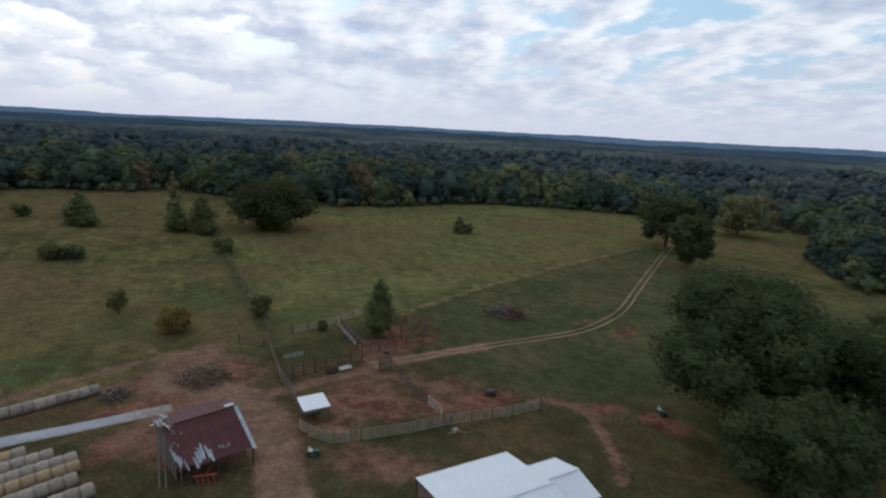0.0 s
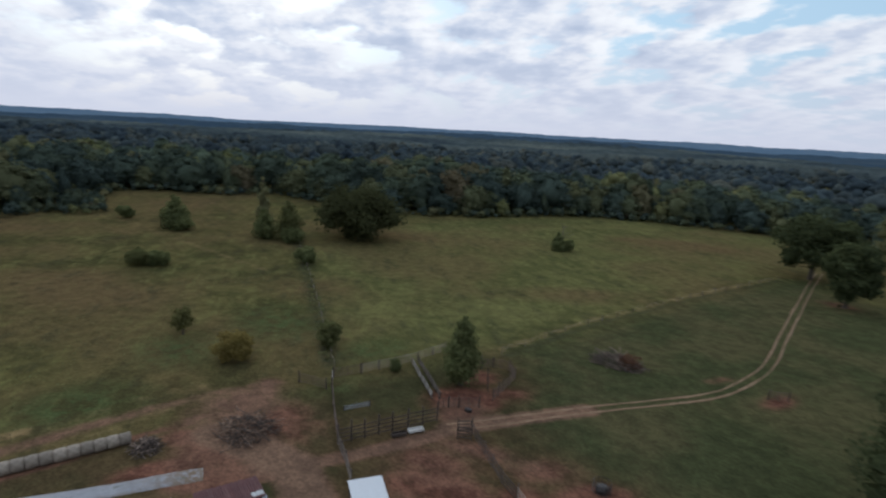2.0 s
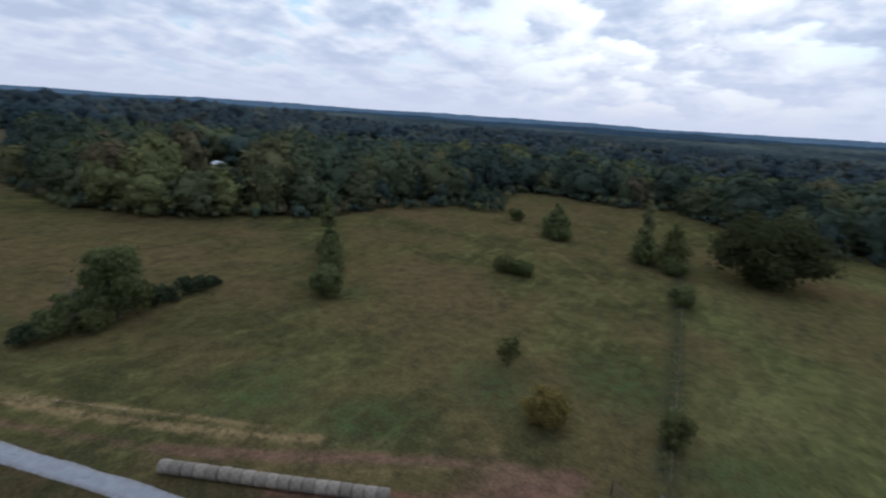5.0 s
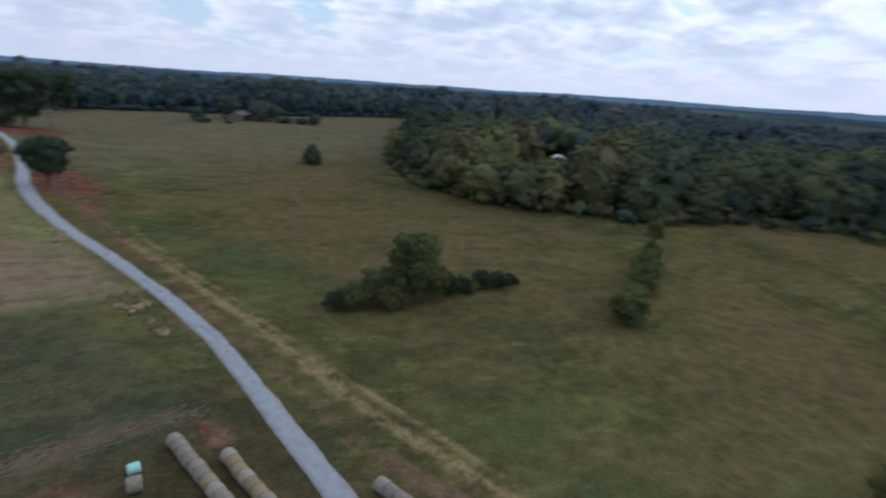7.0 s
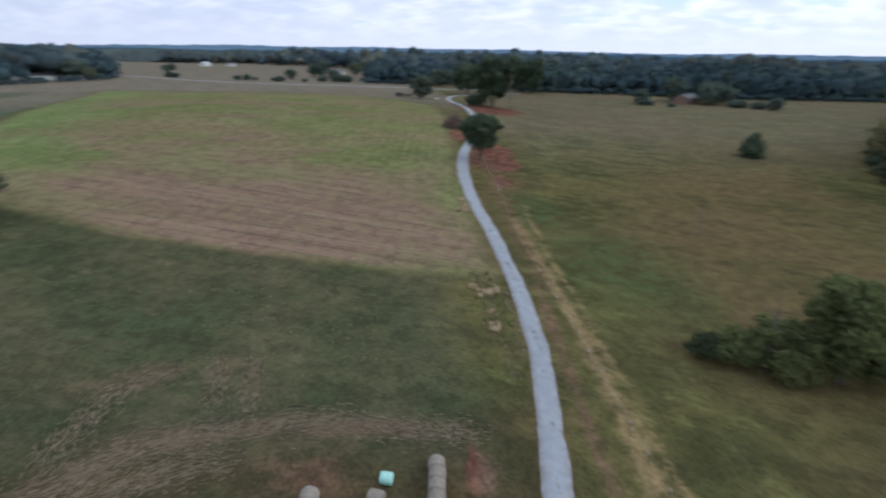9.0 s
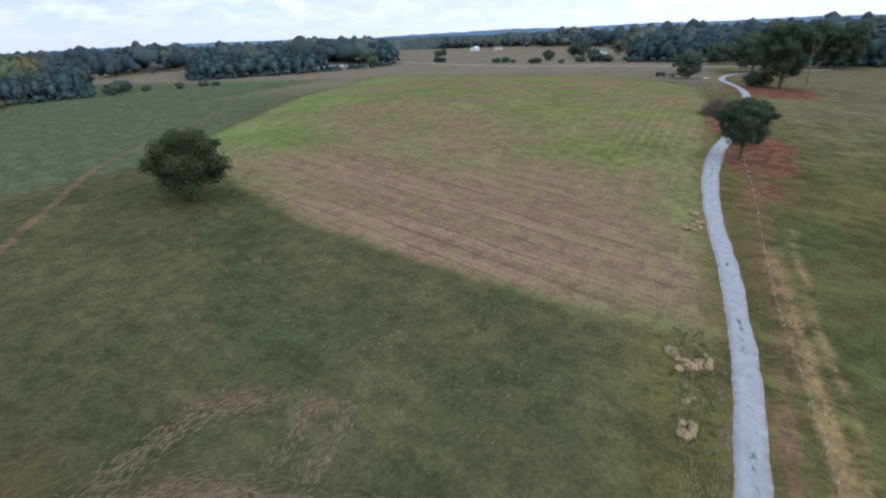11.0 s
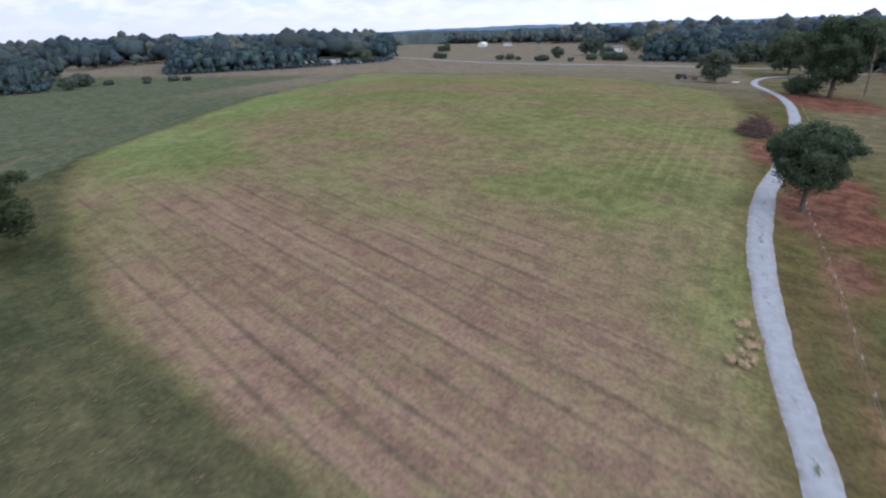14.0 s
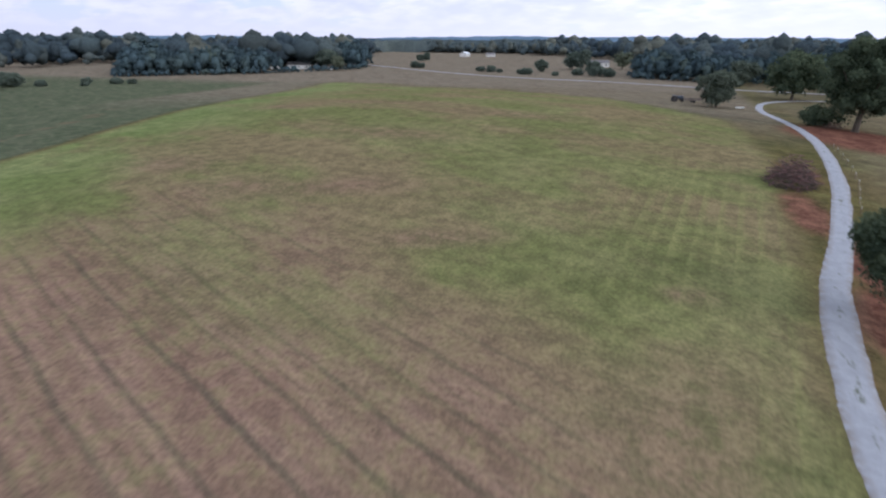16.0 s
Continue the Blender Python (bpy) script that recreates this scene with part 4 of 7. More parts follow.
def make_woods():
    rng = np.random.default_rng(12)
    ring = OPEN + OPEN[:1]
    edge = scatter(rng, (-460, -480), (330, 420), 9.0, lambda x, y: seen_side(x, y) & (near_line(x, y, ring) < 26) & (near_line(x, y, ring) > 1.5))
    gap = (np.hypot(edge[:, 0] - 180, edge[:, 1] + 420) > 36) & (near_line(edge[:, 0], edge[:, 1], DRIVE) > 7)
    edge = edge[gap]
    full = [unit_template(40 + k, 1350, 0.034, 0.0, 13, (0.34, 0.42, 0.50, 0.38, 0.54, 0.46)[k], ball=ICO1, lobe=(0.28, 0.24), core=0.60) for k in range(6)] + [unit_template(48, 620, 0.034, 0.0, 8, 0.26, True, ball=ICO1, lobe=(0.33, 0.33), core=0.6)]
    plainer = [unit_template(70 + k, 420, 0.036, 0.0, 6, (0.24, 0.30, 0.34, 0.27)[k], ball=ICO1, lobe=(0.34, 0.26), core=0.58, heart=ICO1) for k in range(4)] + [unit_template(78, 300, 0.036, 0.0, 5, 0.20, True, ball=ICO1, lobe=(0.33, 0.33), core=0.6)]
    d = near_line(edge[:, 0], edge[:, 1], ring)
    grove = np.sin(edge[:, 0] / 29 + 1.7 * np.sin(edge[:, 1] / 37)) * np.sin(edge[:, 1] / 23 + 0.6)
    h = (rng.uniform(10, 17, len(edge)) + 4.0 * grove) * (0.60 + 0.40 * np.clip(d / 12, 0, 1)) + 4.5 * (rng.uniform(0, 1, len(edge)) > 0.70)
    h = np.where((edge[:, 0] < -170) & (edge[:, 1] > 60), h * 1.2, h)
    h = np.where((edge[:, 0] < -180) & (edge[:, 1] < -40) & (edge[:, 1] > -150), h * 1.3, h)
    sight = [(-276, -94), (-210, -60)]
    h = np.where(near_line(edge[:, 0], edge[:, 1], sight) < 10, h * 0.55, h)
    wide_of = rng.uniform(0.85, 1.35, len(edge))
    south = edge[:, 1] < -190
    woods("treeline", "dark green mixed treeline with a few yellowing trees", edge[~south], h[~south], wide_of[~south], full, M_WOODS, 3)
    pines = scatter(rng, (-460, -480), (330, -190), 5.6, lambda x, y: seen_side(x, y) & (near_line(x, y, ring) < 26) & (near_line(x, y, ring) > 1.5))
    pines = pines[(np.hypot(pines[:, 0] - 180, pines[:, 1] + 420) > 36) & (near_line(pines[:, 0], pines[:, 1], DRIVE) > 7)]
    tall = rng.uniform(14.5, 18.5, len(pines)) + 2.5 * np.sin(pines[:, 0] / 31 + 1.6 * np.sin(pines[:, 1] / 41)) + 2.5 * (rng.uniform(0, 1, len(pines)) > 0.85)
    tall = tall * (0.68 + 0.32 * np.clip(near_line(pines[:, 0], pines[:, 1], ring) / 10, 0, 1))
    tall = np.where((pines[:, 1] < -320) & (pines[:, 0] < -140), tall * 1.15, tall)
    # M_SOUTH's blue imitates haze over the southern pines
    woods("pine_treeline", "dark pine edge beyond the fields, tinted haze blue", pines, tall, rng.uniform(0.9, 1.3, len(pines)), plainer, M_SOUTH, 13)
    scrub = scatter(rng, (-440, -460), (300, 330), 3.6, lambda x, y: (near_line(x, y, ring) < 3.2) & (near_line(x, y, DRIVE) > 5))
    bushy = [unit_template(60 + k, 110, 0.085, 0.0, 3, 0.6, lobe=(0.35, 0.25), core=0.4, heart=ICO1) for k in range(4)]
    hs = rng.uniform(1.2, 5.0, len(scrub))
    far_foot = scrub[:, 1] < -190
    woods("scrub_edge", "low green scrub along the foot of the treeline", scrub[~far_foot], hs[~far_foot], rng.uniform(0.8, 1.3, int((~far_foot).sum())), bushy, M_WOODS, 4)
    # same painted haze colour as the pines behind
    woods("pine_scrub", "low haze-tinted scrub along the foot of the pines", scrub[far_foot], hs[far_foot], rng.uniform(0.8, 1.3, int(far_foot.sum())), bushy, M_SOUTH, 14)
    def interior(step, near, far):
        p = scatter(rng, (-1000, -1050), (800, 1000), step, lambda x, y: seen_side(x, y) & (near_line(x, y, ring) >= 25) & (np.hypot(x + 40, y) < far) & (np.hypot(x + 40, y) >= near) & ~((x > 20) & (y > -160) & (np.hypot(x, y) > 300) & (y < 3 * x)))
        clear = np.sin(p[:, 0] / 47 + 2 * np.sin(p[:, 1] / 83)) * np.sin(p[:, 1] / 39 + 1.0)
        p = p[clear < 0.74]
        h = rng.uniform(9.5, 16.5, len(p)) + 4.5 * np.sin(p[:, 0] / 41) * np.sin(p[:, 1] / 53) + 4 * (rng.uniform(0, 1, len(p)) > 0.85)
        h = np.where(near_line(p[:, 0], p[:, 1], sight) < 10, h * 0.6, h)
        return p, np.where(p[:, 1] < -230, h * 1.3, h), rng.uniform(0.85, 1.42, len(p))

    wide = (0.40, 0.50, 0.58, 0.46, 0.54)
    light = [unit_template(80 + k, 260, 0.046, 0.05, 8, wide[k], ball=ICO1, lobe=(0.30, 0.24), core=0.75) for k in range(5)] + [unit_template(88, 140, 0.036, 0.05, 6, 0.30, True, ball=ICO1, lobe=(0.35, 0.3), core=0.9)]
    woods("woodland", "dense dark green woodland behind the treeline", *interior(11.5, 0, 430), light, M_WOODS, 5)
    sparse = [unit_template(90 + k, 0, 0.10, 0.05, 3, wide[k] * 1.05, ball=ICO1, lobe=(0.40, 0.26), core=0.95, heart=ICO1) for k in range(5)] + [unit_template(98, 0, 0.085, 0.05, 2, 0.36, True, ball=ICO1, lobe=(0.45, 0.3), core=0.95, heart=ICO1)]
    # blue haze over these trees comes from the material colour
    woods("far_woodland", "dense dark green woodland stretching away in painted haze", *interior(15.5, 430, 960), sparse, M_WOODS_FAR, 6)


make_woods()


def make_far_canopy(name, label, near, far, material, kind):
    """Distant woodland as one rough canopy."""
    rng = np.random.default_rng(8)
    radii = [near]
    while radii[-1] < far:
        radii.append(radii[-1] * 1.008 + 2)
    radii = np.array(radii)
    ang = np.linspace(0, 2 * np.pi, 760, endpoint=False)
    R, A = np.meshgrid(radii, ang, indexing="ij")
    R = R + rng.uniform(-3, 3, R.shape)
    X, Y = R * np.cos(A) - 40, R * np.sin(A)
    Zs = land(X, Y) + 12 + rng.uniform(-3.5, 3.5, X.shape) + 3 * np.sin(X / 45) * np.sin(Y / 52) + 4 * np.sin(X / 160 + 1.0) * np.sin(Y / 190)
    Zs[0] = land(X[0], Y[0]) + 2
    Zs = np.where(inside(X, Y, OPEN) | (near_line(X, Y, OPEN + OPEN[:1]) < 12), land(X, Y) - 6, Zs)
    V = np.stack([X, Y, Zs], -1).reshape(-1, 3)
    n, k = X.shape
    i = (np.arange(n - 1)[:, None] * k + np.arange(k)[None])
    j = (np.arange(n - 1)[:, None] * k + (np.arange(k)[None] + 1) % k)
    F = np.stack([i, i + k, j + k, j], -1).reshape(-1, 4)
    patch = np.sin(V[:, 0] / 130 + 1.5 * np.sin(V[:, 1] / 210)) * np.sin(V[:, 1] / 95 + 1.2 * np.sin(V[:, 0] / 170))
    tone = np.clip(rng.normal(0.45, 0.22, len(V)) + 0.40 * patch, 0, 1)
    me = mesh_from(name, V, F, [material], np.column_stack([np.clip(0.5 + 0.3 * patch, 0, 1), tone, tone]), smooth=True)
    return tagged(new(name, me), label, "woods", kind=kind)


# three rings of ever bluer material stand in for haze; no volume
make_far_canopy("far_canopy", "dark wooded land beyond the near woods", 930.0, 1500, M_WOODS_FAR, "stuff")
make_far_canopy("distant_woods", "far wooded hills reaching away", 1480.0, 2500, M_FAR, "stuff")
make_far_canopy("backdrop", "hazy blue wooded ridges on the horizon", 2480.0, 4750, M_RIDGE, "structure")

# ---- tall grass and weeds ----
def tufts(name, label, places, height, spread, material, blades, seed):
    """Clumps of thin leaning blades in one mesh."""
    rng = np.random.default_rng(seed)
    n = len(places)
    base = np.column_stack([places, land(places[:, 0], places[:, 1]) - 0.03])
    hs = height * rng.uniform(0.5, 1.4, n)
    root = np.repeat(base, blades, 0) + np.column_stack([rng.normal(0, spread, (n * blades, 2)), np.zeros(n * blades)])
    hb = np.repeat(hs, blades) * rng.uniform(0.6, 1.2, n * blades)
    a = rng.uniform(0, 6.283, n * blades)
    side = np.column_stack([np.cos(a), np.sin(a), np.zeros(n * blades)]) * (0.32 * hb)[:, None]
    tip = root + np.column_stack([rng.normal(0, 0.4, (n * blades, 2)) * hb[:, None], hb])
    V = np.stack([root - side, root + side, tip], 1).reshape(-1, 3)
    tone = np.repeat(np.clip(np.repeat(rng.uniform(0.1, 0.9, n), blades) + rng.normal(0, 0.1, n * blades), 0, 1), 3)
    hue = np.repeat(np.repeat(rng.uniform(0, 1, n), blades), 3)
    me = mesh_from(name, V, np.arange(len(V)).reshape(-1, 3), [material], np.column_stack([hue, tone, tone]))
    return tagged(new(name, me), label, "grass", kind="stuff")


M_STRAW = leaf_material("dry_grass_blades", (0.20, 0.165, 0.09), (0.36, 0.29, 0.16), (0.38, 0.29, 0.16), 0.3)
M_GREENGRASS = leaf_material("green_grass_blades", (0.130, 0.145, 0.062), (0.230, 0.230, 0.105), (0.20, 0.15, 0.08), 0.25)


def make_grass():
    rng = np.random.default_rng(77)
    p = scatter(rng, (-200, -70), (-82, 110), 1.5, lambda x, y: (near_line(x, y, DRIVE) > 5) & (np.sin(x / 9 + 2 * np.sin(y / 13)) + np.sin(y / 7 + x / 17) + rng.uniform(-1, 1, np.shape(x)) > 0.5) & inside(x, y, OPEN) & ~((x > -86) & (y > 25) & (y < 75)))
    tufts("tall_grass", "olive tufts of unmown pasture grass", p, 0.20, 0.45, M_GREENGRASS, 5, 1)
    line = STRAW
    p = scatter(rng, (-92, -90), (-78, 32), 0.8, lambda x, y: (near_line(x, y, line) < 1.0) & (rng.uniform(0, 1, np.shape(x)) > 0.3))
    tufts("verge_grass", "dry straw-coloured grass along the fence", p, 0.28, 0.25, M_STRAW, 4, 2)
    row = [(-189, 87), (-150.3, 73.2), (-120.6, 62.3), (-98.6, 53.9), (-84, 48.6)]
    p = scatter(rng, (-192, 44), (-80, 92), 1.0, lambda x, y: (near_line(x, y, row) < 1.2) & (rng.uniform(0, 1, np.shape(x)) > 0.45))
    tufts("fence_row_weeds", "dark weeds grown up along an old fence", p, 0.6, 0.3, M_GREENGRASS, 4, 3)
    p = scatter(rng, (-80, -60), (-73, -38), 0.9, lambda x, y: (near_line(x, y, [(-76.2, -40), (-76.5, -48), (-76, -58)]) < 1.8))
    tufts("verge_weeds", "rank green weeds round rotten hay", p, 0.45, 0.25, M_GREENGRASS, 4, 4)


make_grass()


def make_litter():
    """Raked-over hay and clods lying in arcs on the grass."""
    rng = np.random.default_rng(31)
    arcs = (([(-35, -17), (-38, -19.5), (-40.4, -22.3), (-44.2, -24.2), (-48.6, -25.1)], 1.5, 900), ([(-48.6, -25.1), (-53.3, -26.1), (-58.3, -26.4), (-63.5, -25.1), (-71, -24.4)], 1.1, 900), ([(-35.4, -22), (-36, -27), (-37.5, -31.5), (-41, -34.5)], 1.3, 480), ([(-49.5, -28), (-49, -32), (-48.5, -36.5)], 0.8, 170), ([(-46.6, -28.5), (-46, -32.5), (-44.5, -36.5)], 0.8, 150), ([(-40, -17), (-44, -20), (-49, -21.5)], 1.4, 420), ([(-75.6, -44), (-76.4, -51), (-76.2, -58)], 0.8, 150), ([(-77.6, -36), (-78.6, -44), (-78.8, -54)], 0.5, 120), ([(-76.2, -33), (-76.0, -40), (-75.4, -46)], 0.5, 90))
    Vs, Fs, tone, n = [], [], [], 0
    V0, F0 = OCTA
    for pts, w, count in arcs:
        C = curve_points(pts, 0.25)
        T = np.gradient(C, axis=0)
        for k in rng.integers(0, len(C), int(count * 1.9)):
            p = C[k] + rng.normal(0, w * 0.8, 2)
            a = math.atan2(T[k][1], T[k][0]) + rng.normal(0, 0.3)
            L, W, H = rng.uniform(0.16, 0.60), rng.uniform(0.02, 0.05), rng.uniform(0.012, 0.03)
            v = V0 * (L, W, H) * rng.uniform(0.6, 1.3, (6, 1))
            c, q = math.cos(a), math.sin(a)
            z = float(land(np.array([p[0]]), np.array([p[1]]))[0])
            Vs.append(np.column_stack([v[:, 0] * c - v[:, 1] * q + p[0], v[:, 0] * q + v[:, 1] * c + p[1], v[:, 2] + z + 0.03]))
            Fs.append(F0 + n)
            tone.append(np.full(6, rng.uniform(0, 1)))
            n += 6
    # thin cut grass in lines beside the mown field
    step = np.array([-0.935, 0.355])
    over = np.array([0.355, 0.935])
    start = np.array([-16.0, -71.0])
    for row in range(9):
        for k in range(95):
            p = start + step * (rng.uniform(0, 1) ** 0.8 * 48 + row * 1.0) + over * (row * 2.1 + rng.normal(0, 0.35))
            a = math.atan2(over[1], over[0]) + rng.normal(0, 0.7)
            L, W, H = rng.uniform(0.10, 0.40), rng.uniform(0.03, 0.07), rng.uniform(0.012, 0.03)
            v = V0 * (L, W, H) * rng.uniform(0.6, 1.3, (6, 1))
            c, q = math.cos(a), math.sin(a)
            z = float(land(np.array([p[0]]), np.array([p[1]]))[0])
            Vs.append(np.column_stack([v[:, 0] * c - v[:, 1] * q + p[0], v[:, 0] * q + v[:, 1] * c + p[1], v[:, 2] + z + 0.05]))
            Fs.append(F0 + n)
            tone.append(np.full(6, rng.uniform(0, 0.6)))
            n += 6
    t = np.concatenate(tone)
    me = mesh_from("hay_litter", np.vstack(Vs), np.vstack(Fs), [M_LITTER], np.column_stack([t, t, t]))
    return tagged(new("hay_litter", me), "pale scattered hay and clods raked across grass", "hay", kind="stuff")


M_LITTER = leaf_material("scattered_old_hay", (0.215, 0.165, 0.112), (0.340, 0.266, 0.186), (0.26, 0.195, 0.135), 0.2)
make_litter()

# ---- standing trees and bushes ----
tree("oak_tree", -13, 76, 20.0, 12.5, "huge dark green oak beside the farm yard", "tree", leaves=20000, size=0.27, count=34, seed=21, base=0.12, material=M_OAK)
tree("oak_tree", -5, 60.5, 11.5, 8.0, "rounded dark green oak beside the farm yard", "tree", leaves=13000, size=0.23, count=28, seed=22, base=0.1, material=M_OAK)
tree("oak_tree", 3, 84, 17.0, 12.0, "broad dark green oak behind the yard trees", "tree", leaves=11000, size=0.28, count=30, seed=23, base=0.12, material=M_OAK)
tree("oak_tree", -52.5, 178, 19.5, 7.0, "tall dark oak beside the farm track", "tree", leaves=2600, size=0.6, seed=24, base=0.02, material=M_OAK)
tree("oak_tree", -70, 207, 23, 11.5, "tall dark oak beyond the farm track", "tree", leaves=2600, size=0.7, seed=25, base=0.02, material=M_OAK)
tree("shade_tree", -61, 273, 20, 11.5, "pale green tree at the wood's edge", "tree", leaves=2000, size=0.8, seed=26, base=0.05, material=M_PALE)
tree("oak_tree", -179, 106, 18, 13.5, "broad dark oak standing alone in pasture", "tree", leaves=3200, size=0.7, seed=27, base=0.0, count=20, material=M_OAK)
tree("poplar_tree", -196, 78, 22, 3.0, "tall narrow tree in the old fence row", "tree", "pine", M_PALE, 0.1, 700, 0.6, 9, 28)
tree("cedar_tree", -186, 83, 14, 5.0, "green cedar in the old fence row", "tree", "pine", M_LEAF, 0.05, 1200, 0.55, 10, 29)
tree("cedar_tree", -190, 76, 11, 4.0, "green cedar in the old fence row", "tree", "pine", M_LEAF, 0.05, 900, 0.55, 10, 30)
tree("bush", -180.5, 82, 5.0, 4.0, "low green bush in the old fence row", "bush", leaves=600, size=0.5, seed=31, base=0.0, trunk=False)
tree("cedar_tree", -216, 54, 12, 5.2, "green cedar standing alone in pasture", "tree", "pine", M_LEAF, 0.0, 1100, 0.6, 10, 32)
tree("bush", -212, 55, 5, 4.5, "green bush at the foot of a cedar", "bush", leaves=500, size=0.5, seed=33, base=0.0, trunk=False)
tree("bush", -166.8, 35, 4.3, 3.6, "dark green bush on a grassy rise", "bush", leaves=900, size=0.35, seed=34, base=0.0, trunk=False)
tree("bush", -165.0, 39.2, 4.0, 3.2, "dark green bush on a grassy rise", "bush", leaves=900, size=0.35, seed=35, base=0.0, trunk=False)
tree("bush", -153, 74.5, 5.0, 3.2, "dark green bush in the old fence row", "bush", leaves=900, size=0.35, seed=36, base=0.0, trunk=False)
tree("cedar_tree", -134.5, 161.5, 7.5, 2.6, "dark pointed cedar beside a dead snag", "tree", "pine", M_LEAF, 0.0, 700, 0.42, 9, 37)
tree("bush", -132.5, 164.5, 4.5, 2.6, "dark green bush round a dead snag", "bush", leaves=600, size=0.42, seed=137, base=0.0, trunk=False)
tree("bush", -238.5, 42, 5, 3, "green bush near the wood's edge", "bush", leaves=400, size=0.5, seed=38, base=0.0, trunk=False)
tree("sapling", -111, 32.7, 5.4, 2.3, "thin dark sapling in tall grass", "tree", leaves=320, size=0.26, seed=39, base=0.1, count=8)
tree("bush", -95, 37, 4.8, 3.1, "yellowing rounded bush in tall grass", "bush", leaves=1300, size=0.26, seed=40, base=0.0, material=M_YELLOW, trunk=False)
tree("bush", -93, 52, 4.8, 2.1, "dark green bush in tall grass", "bush", leaves=900, size=0.28, seed=41, base=0.0, trunk=False)
tree("bush", -78.5, 56.5, 2.4, 1.0, "small dark bush against the pen fence", "bush", leaves=400, size=0.22, seed=42, base=0.0, trunk=False)
tree("cedar_tree", -69, 62, 11.8, 2.9, "dense green cedar beside the cattle pens", "tree", "pine", M_LEAF, 0.14, 2600, 0.28, 16, 43)
tree("shade_tree", -112, -31, 14, 4.8, "bright green tree in a clump of bushes", "tree", leaves=2600, size=0.34, seed=44, base=0.02, count=14)
for k, (bx, by, bh, br, tall) in enumerate(((-99.8, -36.5, 3.2, 2.6, 0), (-102.6, -35, 5.0, 2.6, 1), (-105.4, -34, 6.8, 3.0, 1), (-108.4, -32.6, 7.5, 3.2, 1), (-106.5, -31.2, 4.6, 2.6, 1), (-115.6, -30.4, 7.0, 3.0, 1), (-118.4, -29.2, 4.6, 2.2, 0), (-122, -28.6, 3.4, 2.2, 0), (-126, -27.2, 4.2, 1.9, 0), (-129.6, -26.4, 3.2, 2.0, 0), (-132.6, -25.6, 2.2, 1.6, 0))):
    tree("bush", bx, by, bh, br, "tangled green bush in a thicket" if tall else "thin olive bush trailing from a thicket", "bush", leaves=900 if tall else 380, size=0.28, seed=50 + k, base=0.0, trunk=False, group="thicket bushes", material=M_LEAF if tall else M_FIELDOAK)
tree("cedar_tree", -167, -11, 8.0, 3.2, "green cedar in an overgrown row", "tree", "pine", M_LEAF, 0.0, 900, 0.40, 9, 61)
tree("cedar_tree", -160, -9, 7.0, 2.8, "green cedar in an overgrown row", "tree", "pine", M_LEAF, 0.0, 900, 0.40, 9, 62)
tree("cedar_tree", -151, -6.5, 6.5, 2.8, "green cedar in an overgrown row", "tree", "pine", M_LEAF, 0.0, 900, 0.40, 9, 63)
tree("bush", -134, -2.5, 6.6, 3.4, "dark rounded bush ending an overgrown row", "bush", leaves=1300, size=0.34, seed=64, base=0.0, trunk=False)
tree("bush", -142, -4.5, 5.0, 2.4, "green bush in an overgrown row", "bush", leaves=700, size=0.34, seed=65, base=0.0, trunk=False)
tree("cedar_tree", -197, -20, 10.0, 2.6, "thin tree at the wood's edge", "tree", "pine", M_LEAF, 0.0, 600, 0.45, 9, 66)
tree("cedar_tree", -175, -143, 8.0, 4.2, "dark cedar standing alone in pasture", "tree", "pine", M_PINE, 0.0, 1200, 0.42, 10, 67)
tree("pine_tree", -87, -127.5, 13.2, 5.2, "dark pine with bare lower trunk beside drive", "tree", "round", M_PINE, 0.22, 9500, 0.21, 26, 68, lean=(0.3, -0.6))
tree("pine_tree", -110, -240, 24, 9.2, "tall spreading dark pine beside the drive", "tree", "round", M_PINE, 0.10, 9000, 0.42, 30, 69)
tree("pine_tree", -112, -338, 20, 11.0, "broad dark pine where the drive meets the road", "tree", "round", M_PINE, 0.06, 2600, 0.60, 18, 71)
tree("pine_tree", -146, -362, 25, 9.5, "tall dark pine in the roadside wood", "tree", "round", M_PINE, 0.02, 2200, 0.65, 16, 72)
tree("pine_tree", -157, -357, 23, 9.0, "tall dark pine in the roadside wood", "tree", "round", M_PINE, 0.02, 2200, 0.65, 16, 78)
tree("shade_tree", -100, -412, 13, 7.5, "pale grey-green tree before the dark wood", "tree", leaves=1200, size=0.6, seed=79, base=0.03)
tree("bush", -103, -246, 5.5, 5.0, "dark scrub under the roadside pines", "bush", leaves=700, size=0.45, seed=73, base=0.0, trunk=False, material=M_PINE)
tree("shade_tree", -80, -281, 12.8, 6.6, "airy grey-green tree beside the parked trailer", "tree", leaves=1700, size=0.5, seed=74, base=0.03, count=16)
tree("oak_tree", 8.6, -76.3, 14.2, 7.1, "round green oak at the field's corner", "tree", leaves=11000, size=0.22, seed=175, base=0.04, count=22, core=0.45, material=M_FIELDOAK)
tree("bush", 240, -251, 7, 6, "dark bush in the far pasture", "bush", leaves=500, size=0.9, seed=76, base=0.0, trunk=False)

# ---- fences ----
def unit_mesh(name, bm):
    me = bpy.data.meshes.new(name)
    bm.to_mesh(me)
    bm.free()
    return me


BARS, BOARDS, UPRIGHTS = {}, {}, {}


